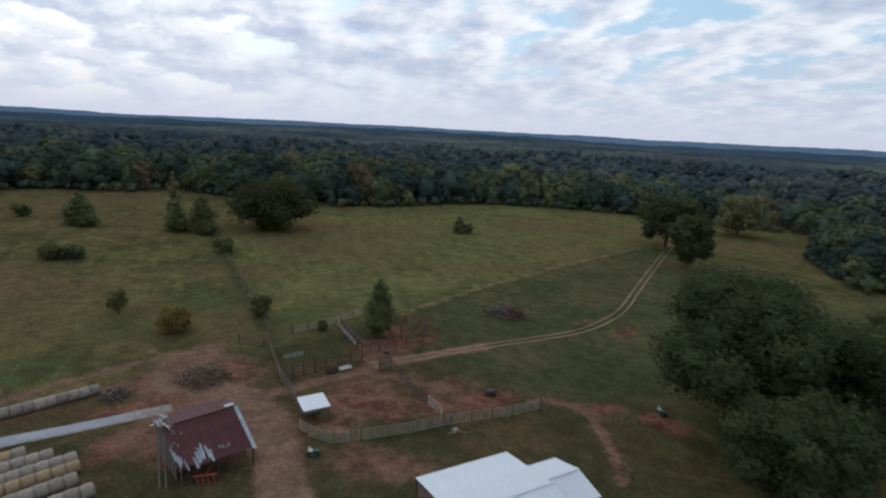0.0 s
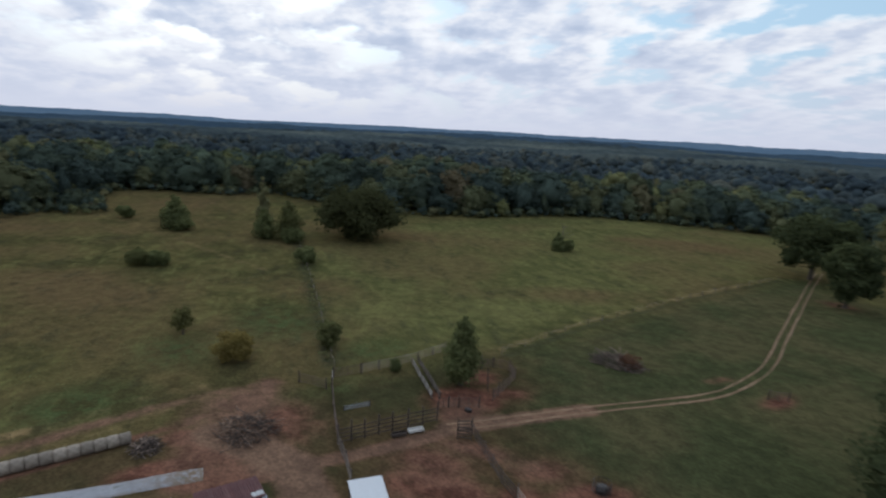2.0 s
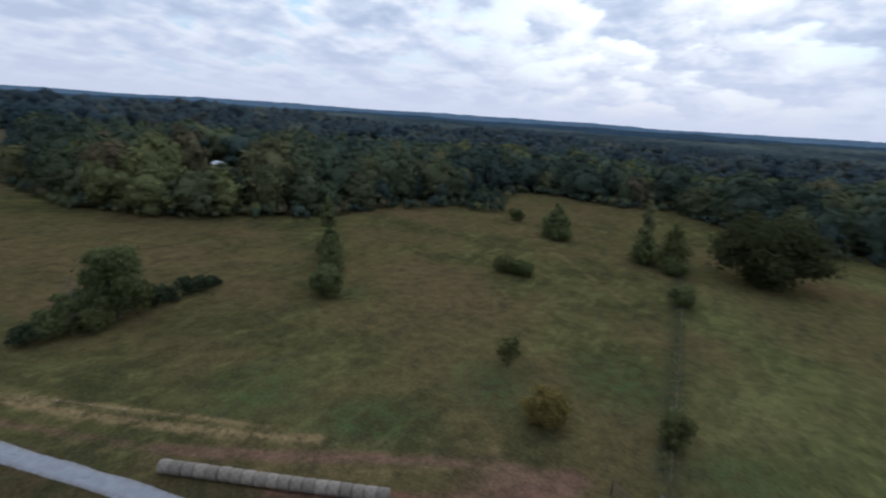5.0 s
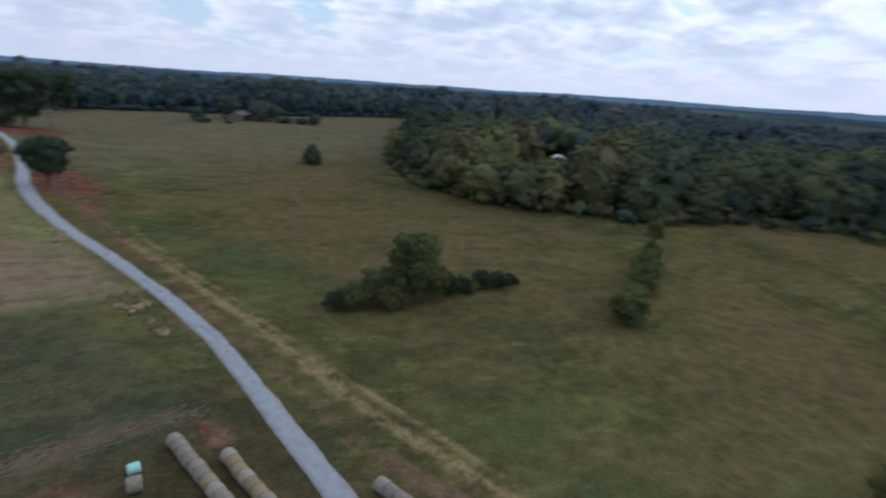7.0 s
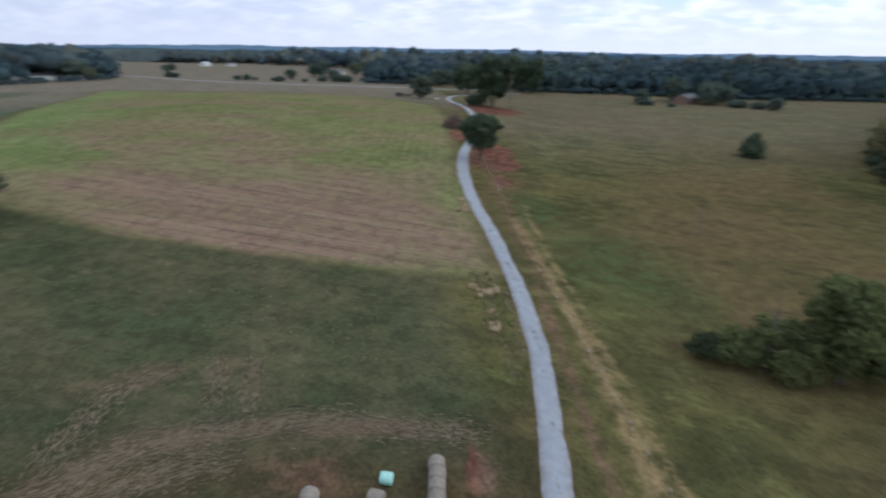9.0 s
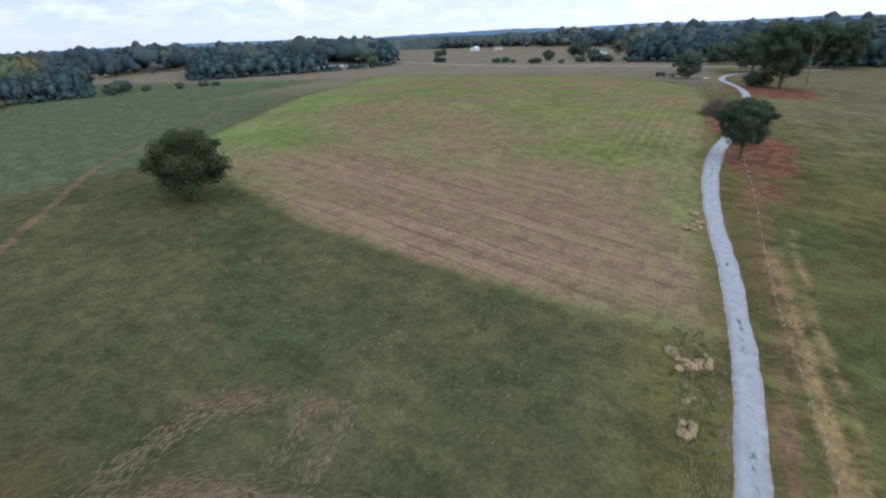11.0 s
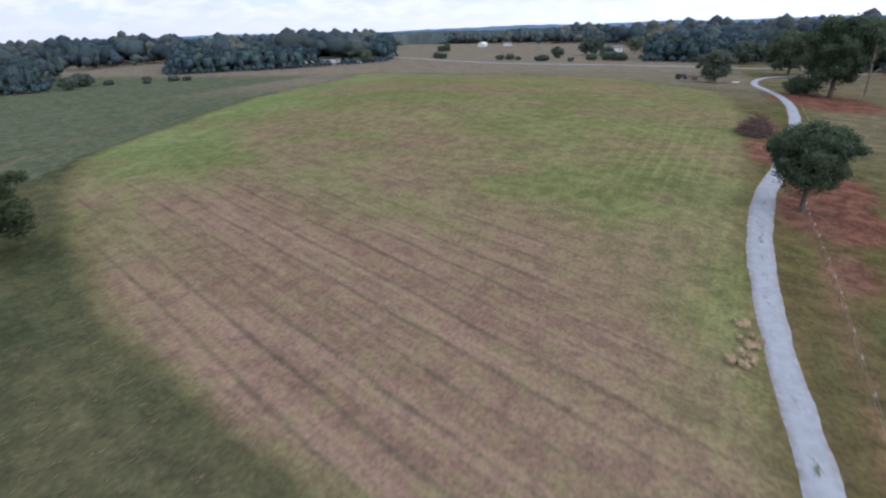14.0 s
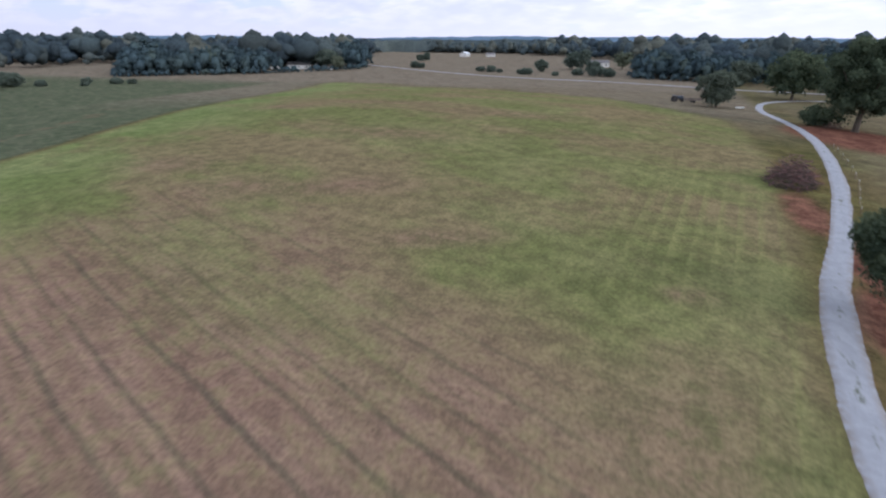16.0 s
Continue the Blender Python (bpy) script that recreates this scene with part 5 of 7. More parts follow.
def rail(kind, material):
    """A shared mesh one metre long, along +x (bar, board) or +z (upright)."""
    store = {"bar": BARS, "board": BOARDS, "upright": UPRIGHTS}[kind]
    if material.name not in store:
        bm = bmesh.new()
        if kind == "bar":
            tube(bm, (0, 0, 0), (1, 0, 0), 0.035, 0.035, 6)
        elif kind == "upright":
            tube(bm, (0, 0, 0), (0, 0, 1), 0.04, 0.04, 6)
        else:
            box(bm, (1, 0.04, 0.15), (0.5, 0, 0), 0, 0.008)
        store[material.name] = unit_mesh(kind, bm)
        store[material.name].materials.append(material)
    return store[material.name]


def fence(pts, label, spacing=3.2, height=1.5, style="panel", metal=None, post_r=0.075, post_up=0.15, seed=1, bars=5, posts=True):
    """A fence along a line on the land: posts, and a panel between each two."""
    rng = random.Random(seed)
    ob = thing("fence", pose(*spot(*pts[0])), label, "fence", "pen fences")
    base = ob.matrix_world.translation.copy()
    line = []
    for a, b in zip(pts, pts[1:]):
        n = max(1, round(math.dist(a, b) / spacing))
        line += [(a[0] + (b[0] - a[0]) * k / n, a[1] + (b[1] - a[1]) * k / n) for k in range(n)]
    line.append(pts[-1])
    for k, p in enumerate(line):
        if posts:
            bm = bmesh.new()
            up = height + post_up + rng.uniform(-0.1, 0.25)
            tube(bm, (0, 0, -0.3), (rng.uniform(-0.05, 0.05), rng.uniform(-0.05, 0.05), up), post_r * rng.uniform(0.85, 1.2), post_r * 0.85, 7)
            o = part("post", bm, M_DARKWOOD, ob)
            o.location = spot(*p) - base
        if k + 1 < len(line):
            q = line[k + 1]
            d = math.dist(p, q)
            mat = metal or (M_PANEL if style == "panel" else M_GREYWOOD)
            za, zb = spot(*p), spot(*q)
            m = Matrix.Translation(za - base) @ pose(0, 0, 0, 0, -math.degrees(math.atan2(zb.z - za.z, d)), math.degrees(math.atan2(q[1] - p[1], q[0] - p[0]))) @ Matrix.Translation((0.05, 0, rng.uniform(-0.05, 0.05)))
            count = bars if style == "panel" else 4
            for b in range(count):
                z = 0.22 + (height - 0.25) * b / (count - 1) + (rng.uniform(-0.04, 0.04) if style != "panel" else 0)
                o = new("bar" if style == "panel" else "board", rail("bar" if style == "panel" else "board", mat))
                o.parent = ob
                o.matrix_local = m @ pose(0, 0.0 if style == "panel" else 0.07, z, 0, 0 if style == "panel" else rng.uniform(-0.9, 0.9), 0) @ Matrix.Diagonal((d - 0.1, 1, 1, 1))
            if style == "panel":
                for u in (0.02, 0.5, 0.98):
                    o = new("upright", rail("upright", mat))
                    o.parent = ob
                    o.matrix_local = m @ pose(u * (d - 0.1), 0, 0.12) @ Matrix.Diagonal((1, 1, height - 0.1, 1))
    return ob


fence([(-50.6, 33.0), (-48.7, 33.0), (-45.1, 34.0), (-40.7, 42.4), (-38.9, 47.2), (-34.8, 54.7), (-33.3, 59.2)], "pale steel pipe panel fence of the cattle pen", seed=1)
fence([(-33.3, 59.2), (-31.4, 58.3)], "short dark gate beside the pen's corner post", seed=2, metal=M_RUSTPANEL)
fence([(-39.6, 46.4), (-41.1, 47.9), (-44.7, 49.2)], "pale steel gate across the pen", seed=3, spacing=3.6)
fence([(-44.7, 49.2), (-47.8, 50.0), (-55.4, 53.3), (-57.6, 54.3)], "dark weathered board fence dividing the pens", style="board", seed=4, spacing=2.4, height=1.4, metal=M_DARKWOOD)
fence([(-57.6, 54.3), (-58.6, 52.8), (-57.2, 51.6), (-56.0, 52.8)], "small dark board crowding pen", style="board", seed=5, spacing=1.6, metal=M_DARKWOOD, post_up=0.5)
fence([(-53.4, 35.2), (-56.4, 36.6), (-59.6, 37.8), (-64.0, 39.0)], "weathered board fence beside the shed", style="board", seed=6, spacing=2.6)
fence([(-64.0, 39.0), (-63.5, 42.3), (-63.1, 46.0), (-62.2, 52.3)], "tall dark board fence with high posts", style="board", seed=7, spacing=2.1, height=1.8, post_up=0.8, metal=M_DARKWOOD, post_r=0.11)
fence([(-64.0, 39.0), (-67.2, 40.4), (-70.3, 41.7), (-76.2, 44.4), (-78.0, 45.2)], "dark wire and post pen fence", style="panel", metal=M_RUSTPANEL, seed=8, spacing=2.6)
fence([(-78.0, 45.2), (-81.0, 46.9)], "bleached white board gate at the pen corner", style="board", seed=9, spacing=3.5, metal=M_PALEBARK)
fence([(-81.0, 46.9), (-80.4, 51.4)], "rusty corner panel of the pen", seed=10, metal=M_RUSTPANEL)
fence([(-80.4, 51.4), (-80.0, 57.4), (-80.2, 62.0), (-81.4, 69.0)], "pale steel pipe panels along the pen's back", seed=11)
fence([(-70.9, 43.4), (-70.2, 46.9)], "low grey metal hay rack inside the pen", seed=21, height=0.8, metal=M_GALV, spacing=4, post_up=0.0)
fence([(-79.2, 60.2), (-73.4, 57.8), (-67.4, 55.4)], "bleached board side of the cattle chute", style="board", seed=12, spacing=2.2, height=1.0, metal=M_PALEBARK)
fence([(-79.0, 61.3), (-73.0, 58.9), (-67.0, 56.5)], "grey board side of the cattle chute", style="board", seed=13, spacing=2.2, height=1.0, metal=M_GREYWOOD)
fence([(-65.0, 54.6), (-63.4, 57.0), (-61.9, 59.4)], "rusty brown corral rails", seed=14, metal=M_RUSTPANEL, spacing=1.9, post_up=0.4)
fence([(-72.1, 69.0), (-71.5, 71.0), (-69.0, 72.4), (-66.0, 70.5)], "rusty brown corral rails", seed=15, metal=M_RUSTPANEL, spacing=2.2, post_up=0.5)
fence([(-66.0, 70.5), (-64.0, 66.0), (-62.5, 62.5)], "rusty brown corral rails", seed=16, metal=M_RUSTPANEL, spacing=2.2, post_up=0.5)
fence([(-68.0, 66.5), (-65.2, 64.0)], "rusty brown corral rails", seed=17, metal=M_RUSTPANEL, spacing=1.7, post_up=0.5)
fence([(-19.0, 52.8), (-17.4, 51.8)], "short bleached rail beside a footpath", seed=18, metal=M_STICK, bars=2)
fence([(-40.4, 99.2), (-38.2, 101.0)], "lone rusty gate in the grass", seed=19, metal=M_RUSTPANEL)
fence([(-82.3, 42.0), (-78.2, 44.4)], "pale open gate standing in the grass", seed=20, spacing=5, metal=M_RUSTPANEL)


def wire_fence(pts, label, spacing, height, material, r=0.035, cap=None, lean=0.05, seed=3):
    """A line of thin posts with two wires."""
    rng = random.Random(seed)
    ob = thing("wire_fence", pose(*spot(*pts[0])), label, "fence")
    base = ob.matrix_world.translation.copy()
    C = curve_points(pts, spacing)
    tops = []
    for p in C:
        g = spot(p[0], p[1]) - base
        top = g + Vector((rng.uniform(-lean, lean), rng.uniform(-lean, lean), height * rng.uniform(0.92, 1.06)))
        post = part("post", tube(bmesh.new(), g - Vector((0, 0, 0.2)), top, r, r, 5), material, ob)
        if cap:
            part("cap", tube(bmesh.new(), top - Vector((0, 0, 0.28)), top + Vector((0, 0, 0.02)), r * 1.15, r * 1.1, 6), cap, post)
        tops.append(top)
    for f in (0.55, 0.9):
        bm = bmesh.new()
        last = None
        for a, pa in zip(tops, C):
            at = (spot(*pa) - base).lerp(a, f)
            ring = [bm.verts.new(at + Vector(v)) for v in ((0.008, 0, 0), (-0.004, 0.007, 0), (-0.004, -0.007, 0.006))]
            if last:
                for k in range(3):
                    bm.faces.new((last[k], last[(k + 1) % 3], ring[(k + 1) % 3], ring[k]))
            last = ring
        part("wire", bm, M_PANEL, ob)
    return ob


M_CAP = plain("white_post_tip", (0.46, 0.46, 0.44), (0.60, 0.60, 0.57), 3, 0.7, bump=0.0)
wire_fence([(-87.5, -128), (-87.2, -110), (-86.8, -99), (-86.4, -90.8), (-85.9, -80.3), (-85.5, -72.1), (-85.3, -64.3), (-85.4, -57.6), (-85.6, -44), (-85.2, -28), (-84.9, -12)], "steel post wire fence with white tips along drive", 3.6, 1.3, M_RUSTPANEL, 0.035, M_CAP)
wire_fence([(-97.5, -205), (-95.5, -180), (-91.5, -160), (-88.5, -140)], "steel post wire fence with white tips along drive", 4.2, 1.3, M_RUSTPANEL, 0.035, M_CAP, seed=5)
wire_fence([(-189, 87), (-150.3, 73.5), (-120.6, 62.6), (-98.6, 54.2), (-84, 48.6)], "old wooden post fence in an overgrown row", 5.0, 1.3, M_GREYWOOD, 0.06, seed=6)
wire_fence([(-75, 76.5), (-77.5, 104), (-77.6, 147), (-75, 196)], "old wooden post fence across the pasture", 6.0, 1.3, M_GREYWOOD, 0.06, seed=7)


# ---- hay ----
def bale_mesh(name, material, seed, r=0.72, w=1.22):
    """A round bale lying with its axis along y: rounded shoulders, sunk rolled ends, a flattened foot."""
    rng = np.random.default_rng(seed)
    prof = [(-w / 2 + 0.05, 0.25), (-w / 2, 0.62), (-w / 2 + 0.03, 0.90), (-w / 2 + 0.12, 0.99), (-w / 4, 1.0), (0, 1.015), (w / 4, 1.0), (w / 2 - 0.12, 0.99), (w / 2 - 0.03, 0.90), (w / 2, 0.62), (w / 2 - 0.05, 0.25)]
    n = 22
    V, F = [], []
    for y, k in prof:
        for a in range(n):
            t = 2 * math.pi * a / n
            q = r * k * (1 + rng.normal(0, 0.012))
            V.append((q * math.cos(t), y, max(q * math.sin(t) * 0.96, -r * 0.88) + r * 0.88))
    for i in range(len(prof) - 1):
        for a in range(n):
            b = (a + 1) % n
            F.append((i * n + a, i * n + b, (i + 1) * n + b, (i + 1) * n + a))
    V += [(0, -w / 2 + 0.06, r * 0.88), (0, w / 2 - 0.06, r * 0.88)]
    k = len(V)
    F += [((a + 1) % n, a, k - 2, k - 2) for a in range(n)] + [((len(prof) - 1) * n + a, (len(prof) - 1) * n + (a + 1) % n, k - 1, k - 1) for a in range(n)]
    bm = bmesh.new()
    vs = [bm.verts.new(v) for v in V]
    for f in F:
        bm.faces.new([vs[q] for q in dict.fromkeys(f)])
    me = bpy.data.meshes.new(name)
    bm.to_mesh(me)
    bm.free()
    me.polygons.foreach_set("use_smooth", np.ones(len(me.polygons), bool))
    me.materials.append(material)
    return me


BALES = [bale_mesh("hay_bale", M_HAY, k) for k in range(3)]
OLD_BALES = [bale_mesh("hay_bale", M_OLDHAY, k + 5, 0.70) for k in range(2)]


def bale_row(a, b, old, seed):
    """Bales end to end from a to b."""
    rng = random.Random(seed)
    n = round(math.dist(a, b) / 1.2)
    turn = math.degrees(math.atan2(b[1] - a[1], b[0] - a[0])) - 90
    for k in range(n):
        t = (k + 0.5) / n
        x, y = a[0] + (b[0] - a[0]) * t, a[1] + (b[1] - a[1]) * t
        worn = rng.random() < old
        ob = new("hay_bale", rng.choice(OLD_BALES if worn else BALES))
        ob.matrix_world = pose(*spot(x + rng.uniform(-0.06, 0.06), y, -0.03), 0, 0, turn + rng.uniform(-4, 4))
        tagged(ob, "yellowed rotting round hay bale in a row" if worn else "grey weathered round hay bale in a row", "hay bale", "hay bales in rows")


bale_row((-77.0, -3.2), (-76.9, 19.6), 0.0, 1)
bale_row((-69.3, -15.4), (-68.0, 2.5), 0.5, 2)
bale_row((-66.8, -20.6), (-65.2, 9.4), 0.1, 3)
bale_row((-63.6, -9.0), (-62.9, 11.3), 0.0, 4)
bale_row((-61.2, -9.5), (-60.6, 12.8), 0.0, 5)
bale_row((-59.1, -10.5), (-58.8, 12.6), 1.0, 6)
bale_row((-56.9, -17.6), (-56.4, 11.8), 0.0, 7)
bale_row((-54.0, -8.0), (-53.6, 12.4), 0.1, 8)
for name, me, x, y, turn, label in (("hay_bale", BALES[0], -61.9, -16.7, 70, "grey round hay bale standing alone"),):
    ob = new(name, me)
    ob.matrix_world = pose(*spot(x, y, -0.03), 0, 0, turn)
    tagged(ob, label, "hay bale")
ob = new("wrapped_bale", bale_mesh("wrapped_bale", M_MINT, 9, 0.52, 1.05))
ob.matrix_world = pose(*spot(-62.7, -18.9, -0.03), 0, 0, 75)
tagged(ob, "round bale in mint green plastic wrap", "hay bale")


def heap(name, x, y, r, h, material, label, category, seed, bumps=7):
    """A slumped heap of uneven clumps."""
    rng = np.random.default_rng(seed)
    ob = thing(name, pose(*spot(x, y), 0, 0, rng.uniform(0, 360)), label, category)
    for k in range(bumps):
        bm = bmesh.new()
        a, q = rng.uniform(0, 6.28), r * math.sqrt(rng.uniform(0, 0.8))
        s = r * rng.uniform(0.20, 0.45)
        ret = bmesh.ops.create_icosphere(bm, subdivisions=2, radius=1, matrix=Matrix.Translation((q * math.cos(a), q * math.sin(a), h * 0.15)) @ Matrix.Diagonal((s * rng.uniform(0.9, 1.8), s, h * rng.uniform(0.3, 0.75), 1)))
        for v in ret["verts"]:
            v.co += Vector(rng.normal(0, 0.06 * r, 3))
            v.co.z = max(v.co.z, -0.1)
        part("hay_clump", bm, material, ob)
    return ob


for k, (x, y, r) in enumerate(((-77.3, -88.5, 1.5), (-78.3, -91.5, 1.3), (-77.6, -94.2, 1.0), (-75.6, -52.6, 1.3), (-77.6, -53.6, 1.1), (-74.6, -54.3, 0.9), (-75.6, -43.4, 1.2), (-76.2, -47.0, 0.7))):
    heap("straw_heap", x, y, r * 0.9, 0.7, M_OLDHAY, "slumped pale heap of rotten hay on the verge", "hay heap", 90 + k)


# ---- brush piles ----
def brush_pile(x, y, rx, ry, h, count, material, label, seed, length=(1.6, 4.0), turn=0.0, leafy=None):
    """A heap of cut branches; each branch is a bent tapered stick with a side twig."""
    rng = random.Random(seed)
    ob = thing("brush_pile", pose(*spot(x, y), 0, 0, turn), label, "brush pile")
    sticks = []
    for k in range(10):
        bm = bmesh.new()
        L, r = rng.uniform(*length), rng.uniform(0.028, 0.075)
        p = [Vector((-L / 2, 0, 0)), Vector((-L / 6, rng.uniform(-0.2, 0.2), rng.uniform(-0.1, 0.15))), Vector((L / 5, rng.uniform(-0.3, 0.3), rng.uniform(-0.1, 0.2))), Vector((L / 2, rng.uniform(-0.4, 0.4), rng.uniform(-0.2, 0.3)))]
        for a, b, q in zip(p, p[1:], (1.0, 0.75, 0.5)):
            tube(bm, a, b, r * q, r * (q - 0.25), 5)
        tube(bm, p[2], p[2] + Vector((L * 0.2, rng.choice((-1, 1)) * L * 0.18, 0.1)), r * 0.45, r * 0.15, 4)
        me = bpy.data.meshes.new("branch")
        bm.to_mesh(me)
        bm.free()
        me.materials.append(material if k < 6 else M_DARKWOOD)
        sticks.append(me)
    for k in range(count):
        a, q = rng.uniform(0, 6.283), math.sqrt(rng.random())
        o = new("branch", rng.choice(sticks))
        o.parent = ob
        z = h * (1 - q * q) * rng.uniform(0.35, 1.0) + 0.08
        o.matrix_local = Matrix.Translation((rx * q * math.cos(a), ry * q * math.sin(a), z)) @ pose(0, 0, 0, rng.uniform(0, 360), rng.uniform(-28, 28), rng.uniform(0, 360))
    twig_bm = bmesh.new()
    tube(twig_bm, (-0.5, 0, 0), (0.1, 0.05, 0.03), 0.035, 0.025, 4)
    tube(twig_bm, (0.1, 0.05, 0.03), (0.6, -0.05, 0.0), 0.025, 0.012, 4)
    twig_mesh = bpy.data.meshes.new("twig")
    twig_bm.to_mesh(twig_mesh)
    twig_bm.free()
    twig_mesh.materials.append(M_DARKWOOD)
    for k in range(int(count * 0.8)):
        a, q = rng.uniform(0, 6.283), math.sqrt(rng.random()) * 1.08
        o = new("twig", twig_mesh)
        o.parent = ob
        o.matrix_local = Matrix.Translation((rx * q * math.cos(a), ry * q * math.sin(a), max(0.05, h * (1 - q * q) * rng.uniform(0.1, 0.8)))) @ pose(0, 0, 0, rng.uniform(0, 360), rng.uniform(-35, 35), rng.uniform(0, 360)) @ Matrix.Diagonal((rng.uniform(1.0, 2.4), 1.6, 1.6, 1))
    if leafy:
        rn = np.random.default_rng(seed)
        V, F, t = crown_arrays(rn, [(rx * 0.5, 0, h * 0.4, h * 0.8, 0.8), (rx * 0.2, ry * 0.3, h * 0.3, h * 0.6, 0.7)], 500, 0.22, ICO1, 0.6)
        V[:, 2] = np.maximum(V[:, 2], 0.02)
        part("dead_leaves", mesh_from("dead_leaves", V, F, [leafy], np.column_stack([t * 0 + 0.3, t, t])), None, ob, "red-brown dead leaves")
    return ob


brush_pile(-72.4, 31.2, 3.4, 3.2, 1.4, 125, M_BROWNSTICK, "heap of cut brown branches on red soil", 31, (2.2, 5.2))
brush_pile(-74.4, 20.6, 1.6, 1.5, 1.0, 70, M_STICK, "low heap of split logs and pale boards", 32, (1.0, 2.4))
brush_pile(-61.3, 90.5, 4.6, 2.6, 2.2, 130, M_STICK, "heap of cut limbs with rusty dead leaves", 33, turn=20, leafy=M_BROWNLEAF)
brush_pile(-84.6, -171.5, 3.5, 4.2, 4.7, 300, M_REDSTICK, "tall reddish brush pile beside the drive", 34)
brush_pile(-105.5, -247, 3.0, 5.0, 2.5, 60, M_REDSTICK, "dark brush heap under the roadside pines", 35)


# ---- barn ----
def corrugated(length, width, waves, amp, seed, ragged=0.0):
    """A roofing sheet along +x (length) and y (width), gently corrugated across."""
    rng = np.random.default_rng(seed)
    bm = bmesh.new()
    n = waves * 2
    ends = [(0.0 + rng.uniform(0, ragged), length - rng.uniform(0, ragged)) for _ in range(n + 1)]
    rows = []
    for k in range(n + 1):
        y, z = width * k / n, amp * (1 if k % 2 else -1)
        rows.append([bm.verts.new((ends[k][0], y, z)), bm.verts.new((length / 2, y, z + rng.normal(0, 0.008))), bm.verts.new((ends[k][1], y, z))])
    for a, b in zip(rows, rows[1:]):
        for i in (0, 1):
            bm.faces.new((a[i], a[i + 1], b[i + 1], b[i]))
    r = bmesh.ops.extrude_face_region(bm, geom=list(bm.faces))
    for v in [g for g in r["geom"] if isinstance(g, bmesh.types.BMVert)]:
        v.co.z -= 0.012
    return bm


def slope(a, b):
    """Pose whose x axis runs from a down to b (in the x-z plane)."""
    return Matrix.Translation(a) @ pose(0, 0, 0, 0, math.degrees(math.atan2(a[2] - b[2], b[0] - a[0])), 0)


def make_barn():
    ob = thing("barn", pose(*spot(-53.3, 22.7, -0.55), 0, 0, -7), "old barn with rusty red tin roof and grey boards", "barn")
    L = 7.6
    ridge, front, back = 5.2, (5.3, 2.8), (-4.1, 4.5)
    wall = part("wall", bmesh.new(), M_GREYWOOD, ob)
    wall.name = "gable_frame"
    bm = bmesh.new()
    for v in (-L / 2 + 0.25, L / 2 - 0.25):
        tube(bm, (-3.8, v, 4.4), (0, v, 5.05), 0.08, 0.08, 4)
        tube(bm, (0, v, 5.05), (5.1, v, 2.7), 0.08, 0.08, 4)
        tube(bm, (-3.8, v, 2.6), (5.0, v, 2.5), 0.08, 0.08, 4)
    bm.to_mesh(wall.data)
    bm.free()
    for u, top in ((-3.8, 4.4), (0.0, 4.9), (2.6, 3.8), (5.0, 2.65)):
        for v in (-L / 2 + 0.25, 0.0, L / 2 - 0.25):
            part("post", tube(bmesh.new(), (u, v, -0.3), (u, v, top), 0.11, 0.1, 7), M_DARKWOOD, ob)
    rng = random.Random(4)
    # board walls: back, and part of the two gables
    k = 0
    v = -L / 2 + 0.3
    while v < L / 2 - 0.3:
        bm = box(bmesh.new(), (0.03, 0.19, rng.uniform(3.9, 4.2)), (-3.9, v, 2.05), 0)
        part("board", bm, M_GREYWOOD, ob)
        v += 0.21
    for gable, reach in ((-1, 3.4), (1, 1.6)):
        u = -3.7
        while u < reach:
            h = (4.35 + (u + 3.8) * 0.16) if u < 0 else 4.95 - u * 0.45
            h *= rng.uniform(0.80, 0.99)
            part("board", box(bmesh.new(), (0.19, 0.03, h), (u, gable * (L / 2 - 0.18), h / 2), 0), M_GREYWOOD, ob)
            u += 0.215
    sheets = 10
    w = L / sheets
    fl = math.hypot(front[0], ridge - front[1])
    bl = math.hypot(back[0], ridge - back[1])
    for k in range(sheets):
        y = -L / 2 + k * w
        torn = k < 2
        o = part("roof_sheet", corrugated(fl * (0.97 if torn else 1.0), w + 0.06, 5, 0.02, k, 0.35 if torn else 0.08), M_RUST, ob)
        o.matrix_local = slope((0, y, ridge + 0.01 * (k % 2)), (front[0], y, front[1]))
        if k > 0:
            o = part("roof_sheet", corrugated(bl * (1.0 if k > 2 else 0.7), w + 0.06, 5, 0.02, k + 20, 0.3), M_RUST, ob)
            o.matrix_local = Matrix.Translation((0, y + w, ridge - 0.02 + 0.01 * (k % 2))) @ pose(0, 0, 0, 0, 0, 180) @ slope((0, 0, 0), (-back[0], 0, back[1] - ridge))
    o = part("ridge_cap", box(bmesh.new(), (0.30, L * 0.97, 0.03), (0, 0, ridge + 0.07), 0, 0.01), M_RUST, ob)
    # bare galvanised sheets and torn strips
    strips = [(L / 2 - 0.42, 0.0, fl + 0.25, 0.42)]
    for k in range(6):
        strips.append((-2.3 + 0.33 * k, fl - 2.3 + 0.28 * abs(k - 3) + rng.uniform(-0.25, 0.25), 2.2 - 0.2 * abs(k - 3), 0.26))
    for k in range(5):
        strips.append((-L / 2 - 0.12 + 0.2 * k, fl - 2.9 + 0.45 * k + rng.uniform(-0.2, 0.2), rng.uniform(1.6, 2.6) - 0.2 * k, 0.17))
    for k in range(4):
        strips.append((0.35 + 0.3 * k, fl - 1.25 + rng.uniform(-0.35, 0.2) - 0.1 * k, rng.uniform(0.35, 0.8), 0.15))
